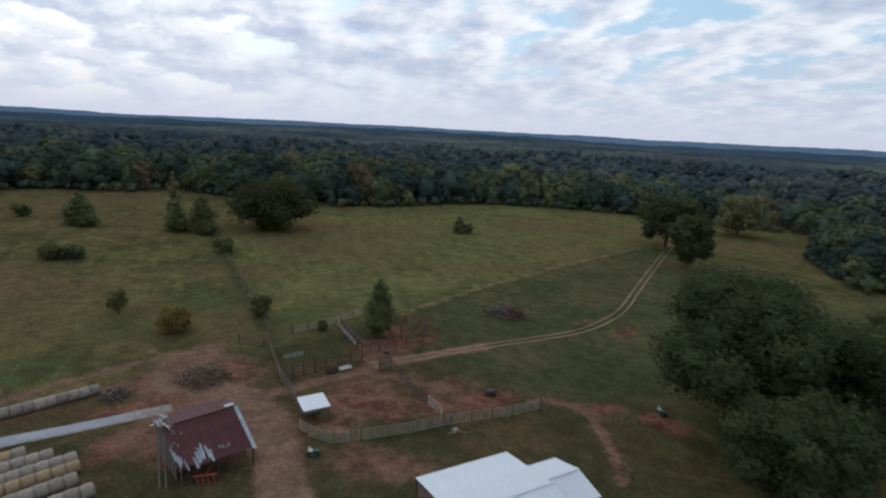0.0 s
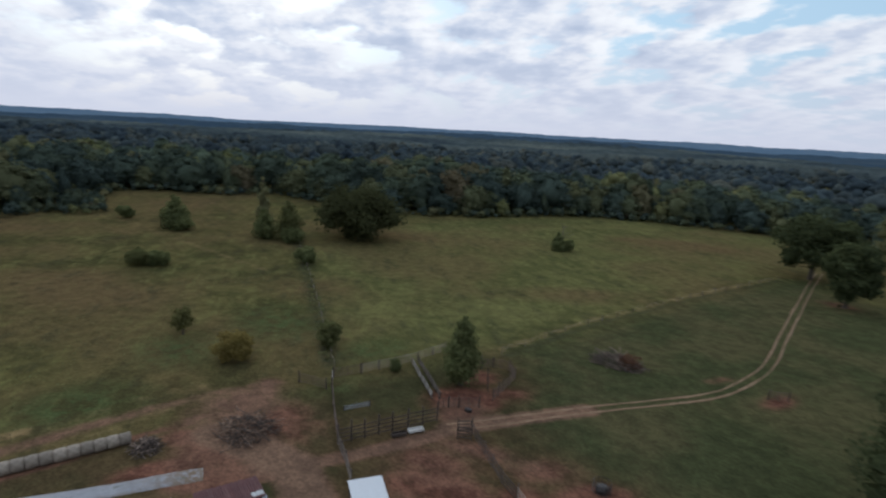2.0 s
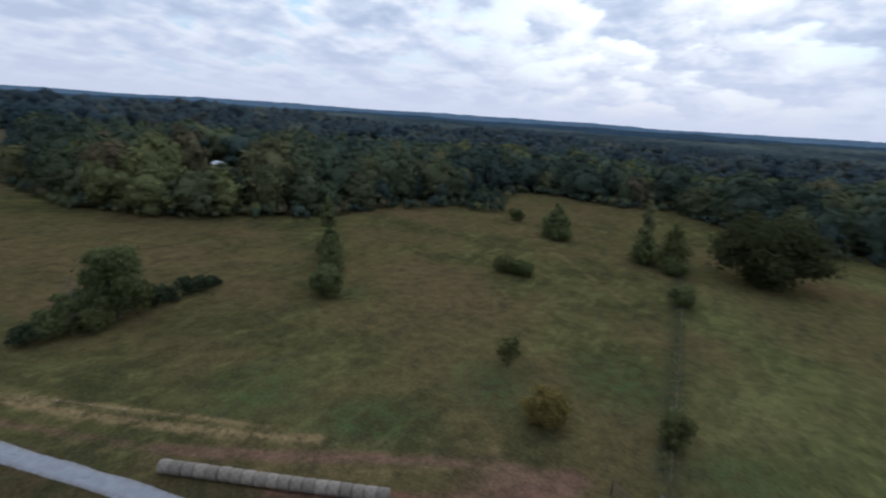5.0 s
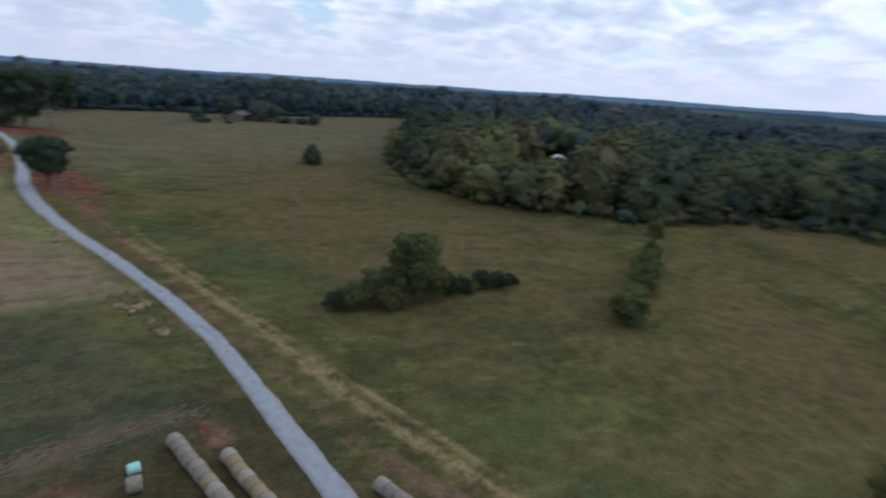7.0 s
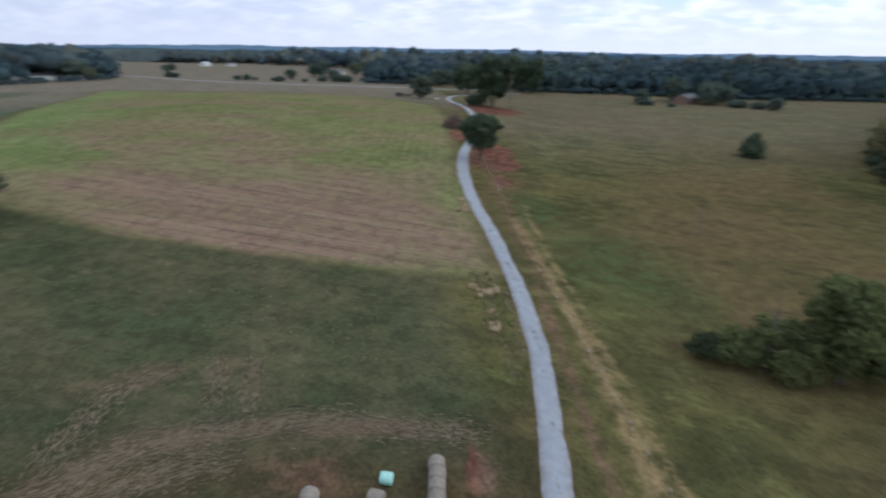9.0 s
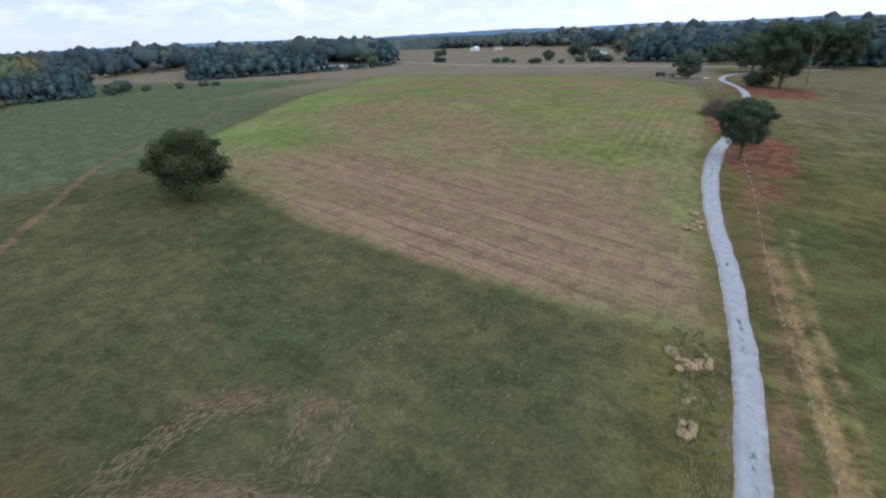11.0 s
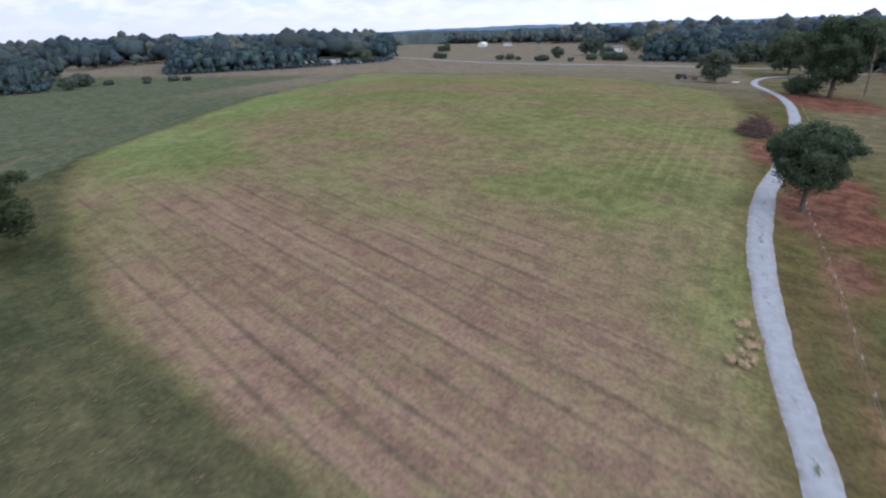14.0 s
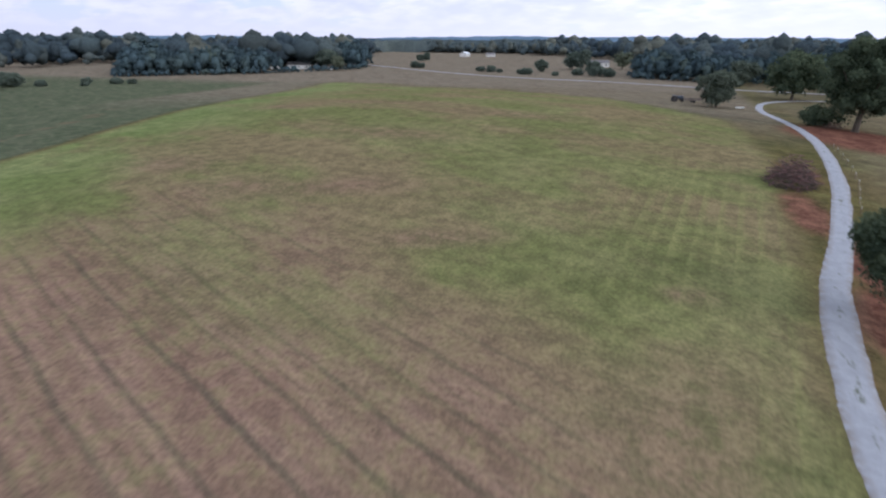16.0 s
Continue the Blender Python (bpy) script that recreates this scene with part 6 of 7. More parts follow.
    for k in range(7):
        strips.append((-L / 2 + rng.uniform(0.0, 1.6), rng.uniform(0.1, 2.6), rng.uniform(0.25, 0.7), 0.12))
    for y, a, ln, wd in strips:
        mat = M_GALV
        f = a / fl
        o = part("tin_strip", corrugated(ln, wd, 2, 0.018, int(abs(y) * 31 + a * 7) % 97, 0.35 * min(1.0, ln / 2) if ln < 4 else 0.02), mat, ob, "pale galvanised tin")
        p0 = (front[0] * f, y, ridge + (front[1] - ridge) * f + 0.06)
        o.matrix_local = Matrix.Translation(p0) @ slope((0, 0, 0), (front[0], 0, front[1] - ridge)) @ pose(0, 0, 0, 0, rng.uniform(-2, 0), rng.uniform(-5, 5) if ln < 4 else 0)
    # a bare sheet folded over the ridge, and boards and tin lying about the open corner
    o = part("tin_strip", corrugated(1.2, 1.0, 3, 0.018, 5, 0.2), M_GALV, ob, "pale galvanised tin")
    o.matrix_local = pose(0.1, L / 2 - 0.1, ridge + 0.06, 0, 9, 180)
    for k in range(16):
        ln = rng.uniform(0.6, 1.7)
        o = part("loose_board", box(bmesh.new(), (ln, rng.uniform(0.1, 0.2), 0.03), (0, 0, 0), 0), rng.choice((M_GREYWOOD, M_STICK, M_GALV)), ob)
        u = rng.uniform(-3.2, 0.6)
        o.matrix_local = pose(u, -L / 2 + rng.uniform(-0.35, 0.85), 4.62 + 0.16 * (u + 3.6) + 0.05 * k / 8, rng.uniform(-12, 12), rng.uniform(-14, 14), rng.uniform(50, 130) if k % 3 else rng.uniform(0, 30))
    return ob


make_barn()


def leaning_pole(x, y, dx, dy, length, label, material=M_GREYWOOD, r=0.07):
    bm = tube(bmesh.new(), (0, 0, -0.2), (dx, dy, math.sqrt(max(0.1, length ** 2 - dx * dx - dy * dy))), r, r * 0.7, 7)
    me = bpy.data.meshes.new("pole")
    bm.to_mesh(me)
    bm.free()
    me.materials.append(material)
    ob = new("pole", me)
    ob.location = spot(x, y)
    return tagged(ob, label, "pole")


leaning_pole(-49.6, 17.4, -3.2, 1.2, 5.2, "grey pole leaning on the barn's gable")
leaning_pole(-50.2, 17.0, -3.6, 1.4, 5.4, "grey pole leaning on the barn's gable")

# ---- red implement under the eave ----
M_RED = plain("faded_red_paint", (0.34, 0.05, 0.04), (0.45, 0.09, 0.07), 4, 0.55, bump=0.1)
M_GREEN = plain("green_paint", (0.035, 0.075, 0.05), (0.06, 0.12, 0.08), 4, 0.5, bump=0.0)
M_BLACK = plain("black_rubber", (0.018, 0.018, 0.020), (0.035, 0.035, 0.037), 6, 0.8, bump=0.2)
M_STEELDARK = plain("dark_oily_steel", (0.045, 0.042, 0.042), (0.10, 0.09, 0.085), 5, 0.5, 0.5, bump=0.0)
M_OFFWHITE = plain("offwhite_paint", (0.60, 0.60, 0.57), (0.75, 0.74, 0.71), 3, 0.6, bump=0.0)
M_BLUEGREY = plain("dark_blue_paint", (0.03, 0.04, 0.06), (0.07, 0.085, 0.11), 3, 0.4, 0.0, bump=0.0)
M_SHINGLE = plain("grey_roof_shingle", (0.13, 0.125, 0.13), (0.21, 0.20, 0.20), 2, 0.9, bump=0.2)
M_BRICK = plain("brown_brick_wall", (0.16, 0.10, 0.08), (0.25, 0.17, 0.13), 1.0, 0.9, bump=0.1)
M_PANE = plain("dark_window_glass", (0.02, 0.025, 0.03), (0.04, 0.045, 0.05), 1, 0.1, 0.0, 0.5, 0.0)


def wheel(parent, at, r, w, axis_turn=0.0):
    """A wheel with its axle along local y."""
    bm = bmesh.new()
    bmesh.ops.create_cone(bm, cap_ends=True, segments=18, radius1=r, radius2=r, depth=w, matrix=pose(0, 0, 0, 90))
    bmesh.ops.bevel(bm, geom=[e for e in bm.edges if len(e.link_faces) == 2 and e.calc_face_angle() > 1.0], offset=r * 0.12, segments=2, affect="EDGES")
    tyre = part("wheel", bm, M_BLACK, parent)
    tyre.matrix_local = pose(*at, 0, 0, axis_turn)
    bm = bmesh.new()
    bmesh.ops.create_cone(bm, cap_ends=True, segments=14, radius1=r * 0.55, radius2=r * 0.5, depth=w * 1.08, matrix=pose(0, 0, 0, 90))
    part("rim", bm, M_STEELDARK, tyre)
    return tyre


def make_implement():
    ob = thing("hay_rake", pose(*spot(-48.2, 20.6), 0, 0, 60), "faded red farm implement under the barn eave", "farm implement")
    part("beam", box(bmesh.new(), (2.2, 0.14, 0.14), (0, 0, 0.8), 0, 0.02), M_RED, ob)
    part("drawbar", tube(bmesh.new(), (0, 0, 0.8), (0.3, 1.6, 0.5), 0.06, 0.05, 6), M_RED, ob)
    for x in (-0.8, -0.3, 0.2, 0.7):
        part("tine_bar", tube(bmesh.new(), (x, 0, 0.8), (x + 0.2, -0.6, 0.15), 0.045, 0.03, 5), M_RED, ob)
    for x in (-1.0, 1.0):
        wheel(ob, (x, 0.1, 0.38), 0.38, 0.18, 90)


make_implement()


# ---- white roofed sheds ----
def make_shed():
    """The small loafing shed: a single-slope white roof on posts."""
    ob = thing("loafing_shed", pose(*spot(-51.5, 35.7), 0, 0, -19) @ Matrix.Scale(0.93, 4), "small open shed with white tin roof", "shed")
    a, b = 1.75, 1.75
    for x in (-1.6, 1.6):
        for y in (-1.6, 1.6):
            part("post", tube(bmesh.new(), (x, y, -0.3), (x, y, 2.45 - 0.12 * x), 0.08, 0.075, 7), M_DARKWOOD, ob)
    for y in (-1.6, 0, 1.6):
        part("rafter", box(bmesh.new(), (3.5, 0.06, 0.14), (0, y, 2.52), 0), M_DARKWOOD, ob).matrix_local = pose(0, 0, 0, 0, 4.5)
    for k in range(4):
        o = part("roof_sheet", corrugated(3.5, 0.92, 4, 0.015, k), M_WHITE_TIN, ob)
        o.matrix_local = pose(-1.75, -1.8 + 0.9 * k, 2.78 + 0.012 * (k % 2), 0, 4.5)
    o = part("feed_bunk", box(bmesh.new(), (0.7, 2.2, 0.5), (-1.0, 0, 0.45), 0, 0.03), M_DARKWOOD, ob)
    return ob


make_shed()


def make_pole_barn():
    """White metal building: a long main roof and a narrower wing, both low gables."""
    ax = math.degrees(math.atan2(-0.34, 0.94))
    ob = thing("metal_barn", pose(-28.9, 30.8, float(land(-24, 36)), 0, 0, ax), "white metal roofed barn with brown walls", "barn")
    # local x: from back eave towards the front; local y: along the ridge
    for x0, x1, y0, y1, eave, rise in ((0.0, 13.0, 0.0, 9.8, 5.0, 1.0), (2.7, 8.6, 9.8, 13.6, 5.0, 0.75)):
        mid = (x0 + x1) / 2
        for gx, y, sgn in ((mid, y0 + 0.12, 1), (mid, y1 - 0.12, -1)):
            bm = bmesh.new()
            v = [bm.verts.new(p) for p in ((x0 + 0.2, y, -0.5), (x1 - 0.2, y, -0.5), (x1 - 0.2, y, eave - 0.15), (mid, y, eave + rise - 0.18), (x0 + 0.2, y, eave - 0.15))]
            f = bm.faces.new(v)
            r = bmesh.ops.extrude_face_region(bm, geom=[f])
            for g in r["geom"]:
                if isinstance(g, bmesh.types.BMVert):
                    g.co.y += 0.08 * sgn
            part("gable_wall", bm, M_BRICK, ob, "brown ribbed metal wall")
        for x in (x0 + 0.2, x1 - 0.2):
            part("side_wall", box(bmesh.new(), (0.08, y1 - y0 - 0.3, eave + 0.3), (x, (y0 + y1) / 2, eave / 2 - 0.35), 0), M_BRICK, ob, "brown ribbed metal wall")
        n = round((y1 - y0) / 0.95)
        w = (y1 - y0) / n
        run = math.hypot(mid - x0, rise)
        for k in range(n):
            y = y0 + k * w
            o = part("roof_sheet", corrugated(run + 0.15, w + 0.03, 3, 0.005, k), M_WHITE_TIN, ob)
            o.matrix_local = slope((mid, y, eave + rise + 0.008 * (k % 2)), (x1, y, eave))
            o = part("roof_sheet", corrugated(run + 0.15, w + 0.03, 3, 0.005, k + 9), M_WHITE_TIN, ob)
            o.matrix_local = Matrix.Translation((mid, y + w, eave + rise + 0.008 * (k % 2))) @ pose(0, 0, 0, 0, 0, 180) @ slope((0, 0, 0), (mid - x0, 0, -rise))
        part("ridge_cap", box(bmesh.new(), (0.4, y1 - y0, 0.03), (mid, (y0 + y1) / 2, eave + rise + 0.045), 0, 0.01), M_WHITE_TIN, ob)
    for y in (0.05, 3.2, 6.4):
        part("post", tube(bmesh.new(), (-0.05, y, -0.5), (-0.05, y, 4.85), 0.09, 0.09, 7), M_DARKWOOD, ob)
    return ob


make_pole_barn()


# ---- yard machines ----
def make_mower(x, y, turn, paint, label, s=1.0):
    """A ride-on mower: hood, seat, deck, wheels, steering wheel."""
    ob = thing("riding_mower", pose(*spot(x, y), 0, 0, turn) @ Matrix.Scale(s, 4), label, "mower")
    part("hood", box(bmesh.new(), (0.75, 0.55, 0.42), (0.45, 0, 0.62), 0, 0.08), paint, ob)
    part("frame", box(bmesh.new(), (1.7, 0.5, 0.16), (0, 0, 0.36), 0, 0.03), M_STEELDARK, ob)
    part("deck", box(bmesh.new(), (0.75, 1.15, 0.18), (0, 0, 0.20), 0, 0.05), paint, ob)
    part("seat", box(bmesh.new(), (0.45, 0.48, 0.12), (-0.35, 0, 0.66), 0, 0.04), M_OFFWHITE, ob, "pale seat")
    part("backrest", box(bmesh.new(), (0.10, 0.46, 0.42), (-0.58, 0, 0.88), 0, 0.04), M_OFFWHITE, ob, "pale seat back")
    part("fender", box(bmesh.new(), (0.75, 1.0, 0.08), (-0.45, 0, 0.56), 0, 0.03), paint, ob)
    part("steering_column", tube(bmesh.new(), (0.15, 0, 0.6), (-0.02, 0, 1.0), 0.03, 0.03, 6), M_STEELDARK, ob)
    for at, r in (((0.62, 0.4, 0.2), 0.2), ((0.62, -0.4, 0.2), 0.2), ((-0.5, 0.42, 0.27), 0.27), ((-0.5, -0.42, 0.27), 0.27)):
        wheel(ob, at, r, 0.2)
    return ob


make_mower(-44.9, 31.1, 35, M_GREEN, "dull green riding mower parked in the grass", 0.85)
make_mower(-21.2, 70.4, -30, M_GREEN, "dull green and white riding mower under the oak", 0.85)


def make_feeder(x, y):
    """A ring of bent steel bars to hold hay."""
    ob = thing("hay_ring", pose(*spot(x, y)), "dark steel hay ring holding wet hay", "hay feeder")
    for z in (0.15, 0.6, 1.15):
        bm = bmesh.new()
        rings = [[bm.verts.new(((0.95 + 0.03 * math.cos(v)) * math.cos(a), (0.95 + 0.03 * math.cos(v)) * math.sin(a), z + 0.03 * math.sin(v))) for v in (0, 2.09, 4.19)] for a in (2 * math.pi * k / 18 for k in range(18))]
        for a, b in zip(rings, rings[1:] + rings[:1]):
            for k in range(3):
                bm.faces.new((a[k], b[k], b[(k + 1) % 3], a[(k + 1) % 3]))
        part("hoop", bm, M_STEELDARK, ob)
    for k in range(12):
        a = 2 * math.pi * k / 12
        part("upright", tube(bmesh.new(), (0.95 * math.cos(a), 0.95 * math.sin(a), 0), (0.95 * math.cos(a), 0.95 * math.sin(a), 1.2), 0.025, 0.025, 5), M_STEELDARK, ob)
    bm = bmesh.new()
    r = bmesh.ops.create_icosphere(bm, subdivisions=2, radius=0.75, matrix=Matrix.Diagonal((1, 1, 0.75, 1)))
    for v in r["verts"]:
        v.co += Vector((random.uniform(-0.06, 0.06), random.uniform(-0.06, 0.06), random.uniform(-0.06, 0.06)))
        v.co.z = max(v.co.z + 0.3, 0)
    part("hay", bm, M_STEELDARK, ob)
    return ob


make_feeder(-40.7, 57.8)


def make_trough(x, y, turn, material, label, size=(1.9, 0.7, 0.5)):
    """An open trough: four sides, a floor and two bearers."""
    ob = thing("feed_trough", pose(*spot(x, y), 0, 0, turn), label, "trough")
    lx, ly, h = size
    part("floor_board", box(bmesh.new(), (lx, ly, 0.05), (0, 0, 0.2), 0), material, ob)
    for yy in (-ly / 2, ly / 2):
        part("side_board", box(bmesh.new(), (lx, 0.04, h - 0.2), (0, yy, 0.2 + (h - 0.2) / 2), 0), material, ob)
    for xx in (-lx / 2, lx / 2):
        part("end_board", box(bmesh.new(), (0.04, ly - 0.05, h - 0.2), (xx, 0, 0.2 + (h - 0.2) / 2), 0), material, ob)
        part("bearer", box(bmesh.new(), (0.1, ly, 0.2), (xx * 0.75, 0, 0.08), 0), M_DARKWOOD, ob)
    return ob


make_trough(-61.3, 48.3, 75, M_OFFWHITE, "white feed trough beside the board fence")
make_trough(-61.6, 46.0, 75, M_DARKWOOD, "dark wooden feed trough beside the board fence")


def make_boards(x, y, label):
    """Two crossed boards lying by a stump."""
    ob = thing("stump", pose(*spot(x, y)), label, "stump")
    part("log", tube(bmesh.new(), (0, 0, -0.1), (0.05, 0, 0.5), 0.28, 0.24, 9), M_PALEBARK, ob)
    part("board", box(bmesh.new(), (1.9, 0.18, 0.05), (0.1, 0.35, 0.08), 20), M_STICK, ob)
    part("board", box(bmesh.new(), (1.1, 0.16, 0.05), (-0.1, -0.35, 0.06), 80), M_STICK, ob)
    return ob


make_boards(-37.3, 46.3, "pale stump with loose boards beside the fence")


def make_barrel(x, y):
    bm = bmesh.new()
    tube(bm, (0, 0, 0), (0, 0, 0.9), 0.29, 0.29, 14)
    for z in (0.3, 0.6):
        tube(bm, (0, 0, z - 0.02), (0, 0, z + 0.02), 0.31, 0.31, 14)
    me = bpy.data.meshes.new("barrel")
    bm.to_mesh(me)
    bm.free()
    me.materials.append(M_STEELDARK)
    ob = new("barrel", me)
    ob.matrix_world = pose(*spot(x, y, 0.25), 0, 90, 30)
    return tagged(ob, "dark rusty steel barrel lying in the pen", "barrel")


make_barrel(-62.3, 57.2)


# ---- trailer and old tractor by the drive ----
def make_tractor(x, y, turn):
    ob = thing("tractor", pose(*spot(x, y), 0, 0, turn) @ Matrix.Scale(1.3, 4), "old dark tractor parked beside a trailer", "tractor")
    part("hood", box(bmesh.new(), (1.8, 0.75, 0.8), (0.9, 0, 1.25), 0, 0.1), M_BLUEGREY, ob)
    part("chassis", box(bmesh.new(), (3.0, 0.5, 0.4), (0.3, 0, 0.75), 0, 0.05), M_STEELDARK, ob)
    part("seat", box(bmesh.new(), (0.5, 0.55, 0.5), (-0.7, 0, 1.5), 0, 0.08), M_BLACK, ob)
    part("exhaust", tube(bmesh.new(), (1.2, 0.2, 1.6), (1.2, 0.2, 2.5), 0.05, 0.05, 7), M_STEELDARK, ob)
    for yy in (-0.75, 0.75):
        part("fender", box(bmesh.new(), (1.3, 0.4, 0.12), (-0.6, yy, 1.65), 0, 0.05), M_BLUEGREY, ob)
        wheel(ob, (-0.6, yy, 0.78), 0.78, 0.42)
        wheel(ob, (1.5, yy * 0.85, 0.45), 0.45, 0.25)


def make_trailer(x, y, turn):
    ob = thing("flatbed_trailer", pose(*spot(x, y), 0, 0, turn), "grey flatbed trailer with side boards", "trailer")
    part("bed", box(bmesh.new(), (6.0, 2.1, 0.14), (0, 0, 0.85), 0, 0.02), M_GREYWOOD, ob)
    for yy in (-1.03, 1.03):
        part("side_board", box(bmesh.new(), (6.0, 0.05, 0.7), (0, yy, 1.28), 0), M_GREYWOOD, ob)
    part("tongue", tube(bmesh.new(), (3.0, 0, 0.8), (4.4, 0, 0.5), 0.07, 0.06, 6), M_STEELDARK, ob)
    for xx in (-0.5, 0.5):
        for yy in (-0.95, 0.95):
            wheel(ob, (xx, yy, 0.4), 0.4, 0.24)


make_tractor(-67.6, -297.5, 190)
make_trailer(-73.3, -298.5, 185)
make_trough(-87.6, -283.0, 10, M_OFFWHITE, "pale low trough beside the drive's bend", (2.6, 1.0, 0.6))


# ---- utility pole ----
def make_pole(x, y, h, label, lean=0.0):
    ob = thing("utility_pole", pose(*spot(x, y), 0, 0, 20), label, "utility pole")
    part("mast", tube(bmesh.new(), (0, 0, -0.5), (lean, 0, h), 0.17, 0.11, 8), M_PALEBARK, ob)
    part("crossarm", box(bmesh.new(), (2.0, 0.1, 0.12), (lean, 0, h - 0.6), 0), M_GREYWOOD, ob)
    for u in (-0.85, 0.85):
        part("insulator", tube(bmesh.new(), (lean + u, 0, h - 0.55), (lean + u, 0, h - 0.3), 0.05, 0.03, 6), M_OFFWHITE, ob)


make_pole(-114.5, -404, 11.5, "pale utility pole at the road's edge", 0.5)


# ---- dead snags ----
def make_snag(x, y, h, label, seed, r=0.12):
    rng = random.Random(seed)
    ob = thing("snag", pose(*spot(x, y)), label, "dead tree")
    top = Vector((rng.uniform(-0.3, 0.3), rng.uniform(-0.3, 0.3), h))
    part("trunk", tube(bmesh.new(), (0, 0, -0.2), top, r, r * 0.3, 7), M_GREYWOOD, ob)
    for k in range(9):
        f = rng.uniform(0.3, 0.95)
        a = rng.uniform(0, 6.28)
        ln = h * (1 - f) * 0.6 + 0.5
        part("limb", tube(bmesh.new(), top * f, top * f + Vector((ln * math.cos(a), ln * math.sin(a), ln * 0.6)), r * 0.35, r * 0.1, 5), M_GREYWOOD, ob)


make_snag(-120, -75.2, 6.8, "bare dead sapling standing in sedge", 3)
make_snag(-133.8, 162.8, 10, "bare dead trunk rising from a bush", 4, 0.2)
make_snag(-104.5, -33.0, 9, "pale bare dead tree behind a thicket", 5, 0.16)
make_snag(-117.5, -236, 17, "pale bare dead trunk among pines", 6, 0.35)


# ---- houses ----
def make_house(x, y, turn, size, wall, roof, label, name="house", porch=False, windows=3, rise=0.45):
    """A gabled house: walls, roof slabs with overhang, windows with frames, a door."""
    L, W, H = size
    ob = thing(name, pose(*spot(x, y), 0, 0, turn), label, "house")
    body = bmesh.new()
    v = [body.verts.new(p) for p in ((-L / 2, -W / 2, -0.6), (-L / 2, W / 2, -0.6), (-L / 2, W / 2, H), (-L / 2, 0, H + W * rise / 2), (-L / 2, -W / 2, H))]
    f = body.faces.new(v)
    for g in bmesh.ops.extrude_face_region(body, geom=[f])["geom"]:
        if isinstance(g, bmesh.types.BMVert):
            g.co.x += L
    part("wall", body, wall, ob)
    for s in (-1, 1):
        bm = bmesh.new()
        a, b = Vector((0, 0, H + W * rise / 2 + 0.12)), Vector((0, s * (W / 2 + 0.5), H - 0.5 * rise + 0.12))
        q = [(-L / 2 - 0.4, a.y, a.z), (L / 2 + 0.4, a.y, a.z), (L / 2 + 0.4, b.y, b.z), (-L / 2 - 0.4, b.y, b.z)]
        f = bm.faces.new([bm.verts.new(p) for p in q])
        for g in bmesh.ops.extrude_face_region(bm, geom=[f])["geom"]:
            if isinstance(g, bmesh.types.BMVert):
                g.co.z -= 0.1
        part("roof", bm, roof, ob)
    for s in (-1, 1):
        for k in range(windows):
            u = -L / 2 + L * (k + 0.5) / windows
            if s < 0 and k == windows // 2:
                part("door", box(bmesh.new(), (0.95, 0.08, 2.05), (u, s * (W / 2 + 0.02), 1.02), 0), M_GREYWOOD, ob)
                continue
            fr = part("window", box(bmesh.new(), (1.3, 0.10, 1.3), (u, s * (W / 2 + 0.02), 1.6), 0), M_OFFWHITE, ob)
            part("pane", box(bmesh.new(), (1.1, 0.04, 1.1), (u, s * (W / 2 + 0.08), 1.6), 0), M_PANE, fr)
    if porch:
        part("porch_roof", box(bmesh.new(), (L * 0.6, 2.4, 0.12), (0, -W / 2 - 1.3, 2.5), 0), roof, ob)
        for u in (-L * 0.28, 0, L * 0.28):
            part("porch_post", box(bmesh.new(), (0.14, 0.14, 2.9), (u, -W / 2 - 2.3, 1.0), 0), M_OFFWHITE, ob)
    return ob


make_house(190, -421, 30, (16, 7, 3.0), M_OFFWHITE, M_SHINGLE, "low pale house with grey roof at wood's edge", porch=True)
make_house(166, -715, 85, (12, 8, 3.4), M_OFFWHITE, M_WHITE_TIN, "white gabled barn across the far field", "white_barn", windows=2)
make_house(140, -735, 10, (10, 6, 3), M_OFFWHITE, M_SHINGLE, "small pale outbuilding across the far field", "outbuilding")
make_house(-9, -552, 15, (15, 8, 3.2), M_OFFWHITE, M_SHINGLE, "white farmhouse among trees beyond the road", porch=True)
make_house(-238, -302, 40, (17, 9, 3.4), M_BRICK, M_SHINGLE, "brick house among trees at pasture's edge", porch=True)
make_house(523, -378, 115, (18, 9, 6.0), M_OFFWHITE, M_WHITE_TIN, "white roofed house among distant trees", porch=True)
make_house(-280, -95, 60, (5.5, 4, 5.0), M_OFFWHITE, M_WHITE_TIN, "white roofed cabin hidden in woods", "cabin", windows=2)
make_house(-276, -106, 60, (4.4, 3, 4.6), M_OFFWHITE, M_WHITE_TIN, "small white roofed shed near a cabin", "garden_shed", windows=1)


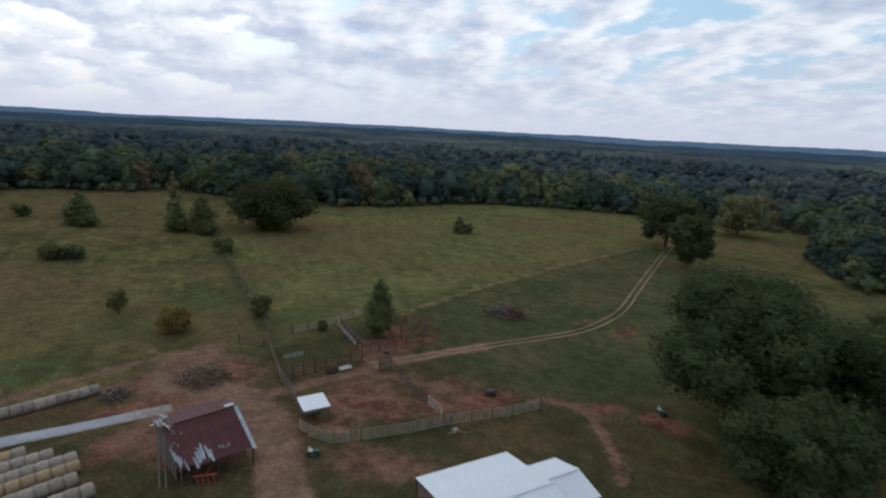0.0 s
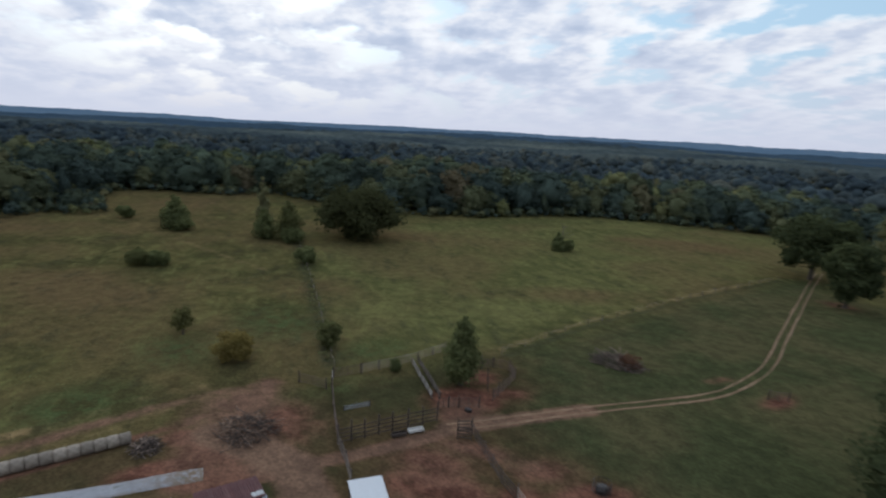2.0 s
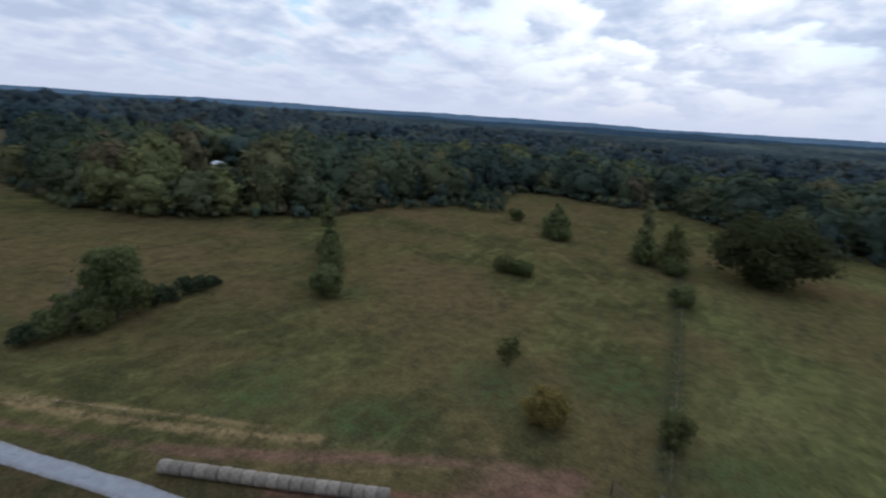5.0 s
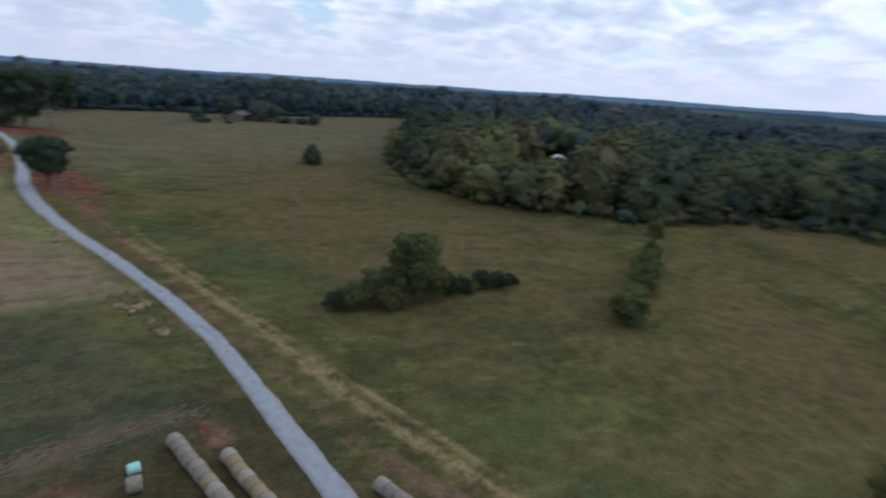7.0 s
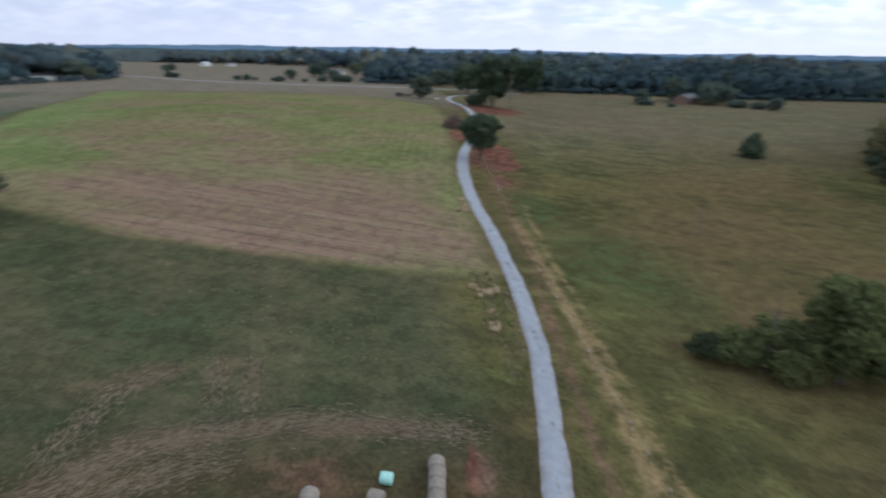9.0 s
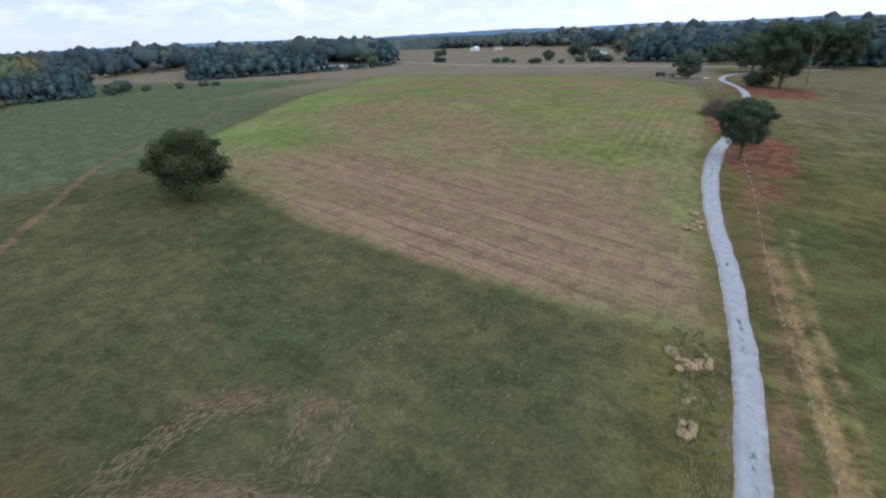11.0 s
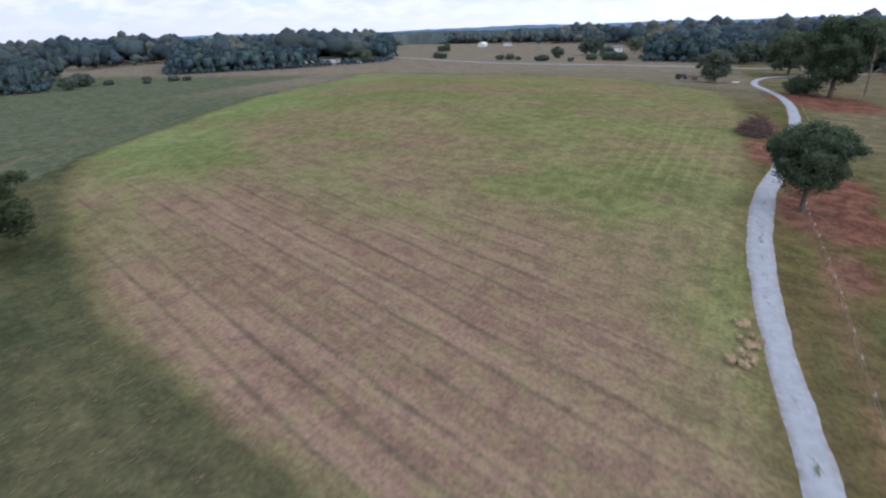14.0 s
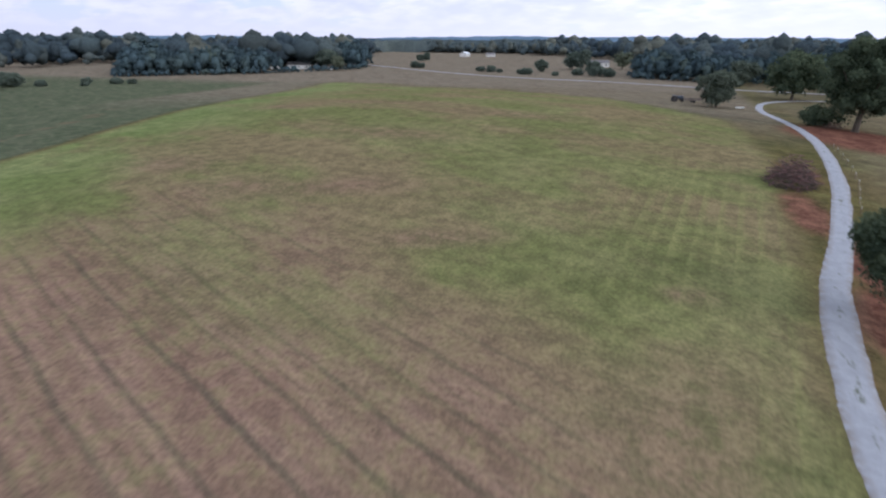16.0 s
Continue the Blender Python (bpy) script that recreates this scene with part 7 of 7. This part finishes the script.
def make_vehicle(x, y, turn, paint, label, name, category, size=(4.6, 1.8, 1.5), boxy=False):
    """A parked vehicle: body, cabin, glass, four wheels."""
    L, W, H = size
    ob = thing(name, pose(*spot(x, y), 0, 0, turn), label, category)
    if boxy:
        part("body", box(bmesh.new(), (L, W, H - 0.6), (0, 0, 0.6 + (H - 0.6) / 2), 0, 0.15), paint, ob)
        part("stripe", box(bmesh.new(), (L * 0.9, W + 0.02, 0.2), (0, 0, 1.2), 0), M_SHINGLE, ob)
        part("window", box(bmesh.new(), (1.4, W + 0.04, 0.6), (L * 0.15, 0, 1.9), 0), M_PANE, ob)
    else:
        part("body", box(bmesh.new(), (L, W, H * 0.42), (0, 0, H * 0.42), 0, 0.15), paint, ob)
        part("cabin", box(bmesh.new(), (L * 0.5, W * 0.88, H * 0.38), (-L * 0.04, 0, H * 0.80), 0, 0.18), paint, ob)
        part("window", box(bmesh.new(), (L * 0.42, W * 0.90, H * 0.22), (-L * 0.04, 0, H * 0.82), 0), M_PANE, ob)
    for sx in (-0.32, 0.32):
        for sy in (-0.44, 0.44):
            wheel(ob, (L * sx, W * sy, 0.33), 0.33, 0.22)
    return ob


make_vehicle(196, -402, 20, M_OFFWHITE, "white camper trailer parked by the house", "camper", "camper", (7.5, 2.4, 3.0), True)
make_vehicle(183, -412, 40, M_OFFWHITE, "white car parked on the grass", "car", "car")
make_vehicle(160, -414, 25, M_OFFWHITE, "small white utility vehicle on the grass", "van", "van", (4.8, 2.0, 2.2))

# ---- far field: trees, road, bushes ----
tree("shade_tree", 168, -424, 14, 9, "grey-green tree beside the far house", "tree", leaves=800, size=1.0, seed=101)
tree("shade_tree", 184, -430, 12, 6, "pale green tree behind the far house", "tree", leaves=600, size=0.9, seed=102)
tree("shade_tree", 155, -418, 10, 5, "grey-green tree beside the far house", "tree", leaves=600, size=0.9, seed=103)
for k, (x, y, h, r) in enumerate(((119, -470, 5, 4), (113, -468, 4, 3), (60, -452, 3.5, 3), (52, -451, 4, 3.5), (45, -448, 2.5, 2), (24, -438, 4, 4), (28, -440, 3, 2.5), (20, -466, 9, 4.5), (4, -433, 2.5, 2), (-2, -500, 16, 8), (-15, -470, 9, 6), (-20, -443, 6, 6), (-28, -440, 5, 5), (-8, -445, 4, 4), (5, -505, 13, 7), (-30, -520, 14, 8), (155, -575, 8, 4), (160, -572, 6, 4), (228, -258, 3, 2.2), (210, -268, 2.2, 1.8), (222, -278, 3, 2.4), (205, -282, 3, 3), (198, -286, 2.5, 2.4), (258, -238, 6, 5), (230, -236, 7, 5))):
    tree("bush" if h < 8 else "shade_tree", x, y, h, r, "dark green tree in the far field" if h >= 8 else "dark green bush in the far field", "bush" if h < 8 else "tree", leaves=320, size=0.75, seed=110 + k, base=0.0, trunk=h >= 8, group="far field bushes" if h < 8 else "")
tagged(new("road", strip("road", [(-160, -372), (-118, -377), (-94, -380), (-40, -398), (28, -410), (80, -432), (133, -464), (220, -520)], 3.4, M_GRAVEL, 0.08, step=4.0)), "pale country road crossing behind the field", "road", kind="structure")
for k, (x, y, h, r) in enumerate(((-258, -298, 12, 7), (-246, -292, 13, 7), (-252, -304, 14, 8), (-234, -310, 16, 8), (-208, -298, 9, 5), (-206, -288, 3, 4), (-218, -280, 1.6, 2), (-258, -282, 4, 5), (-266, -276, 3.5, 4), (-272, -270, 7, 4))):
    tree("shade_tree" if h > 6 else "bush", x, y, h, r, "green yard tree beside the brick house" if h > 6 else "low green bush beside the brick house", "tree" if h > 6 else "bush", leaves=500, size=0.7, seed=150 + k, base=0.02, trunk=h > 6)
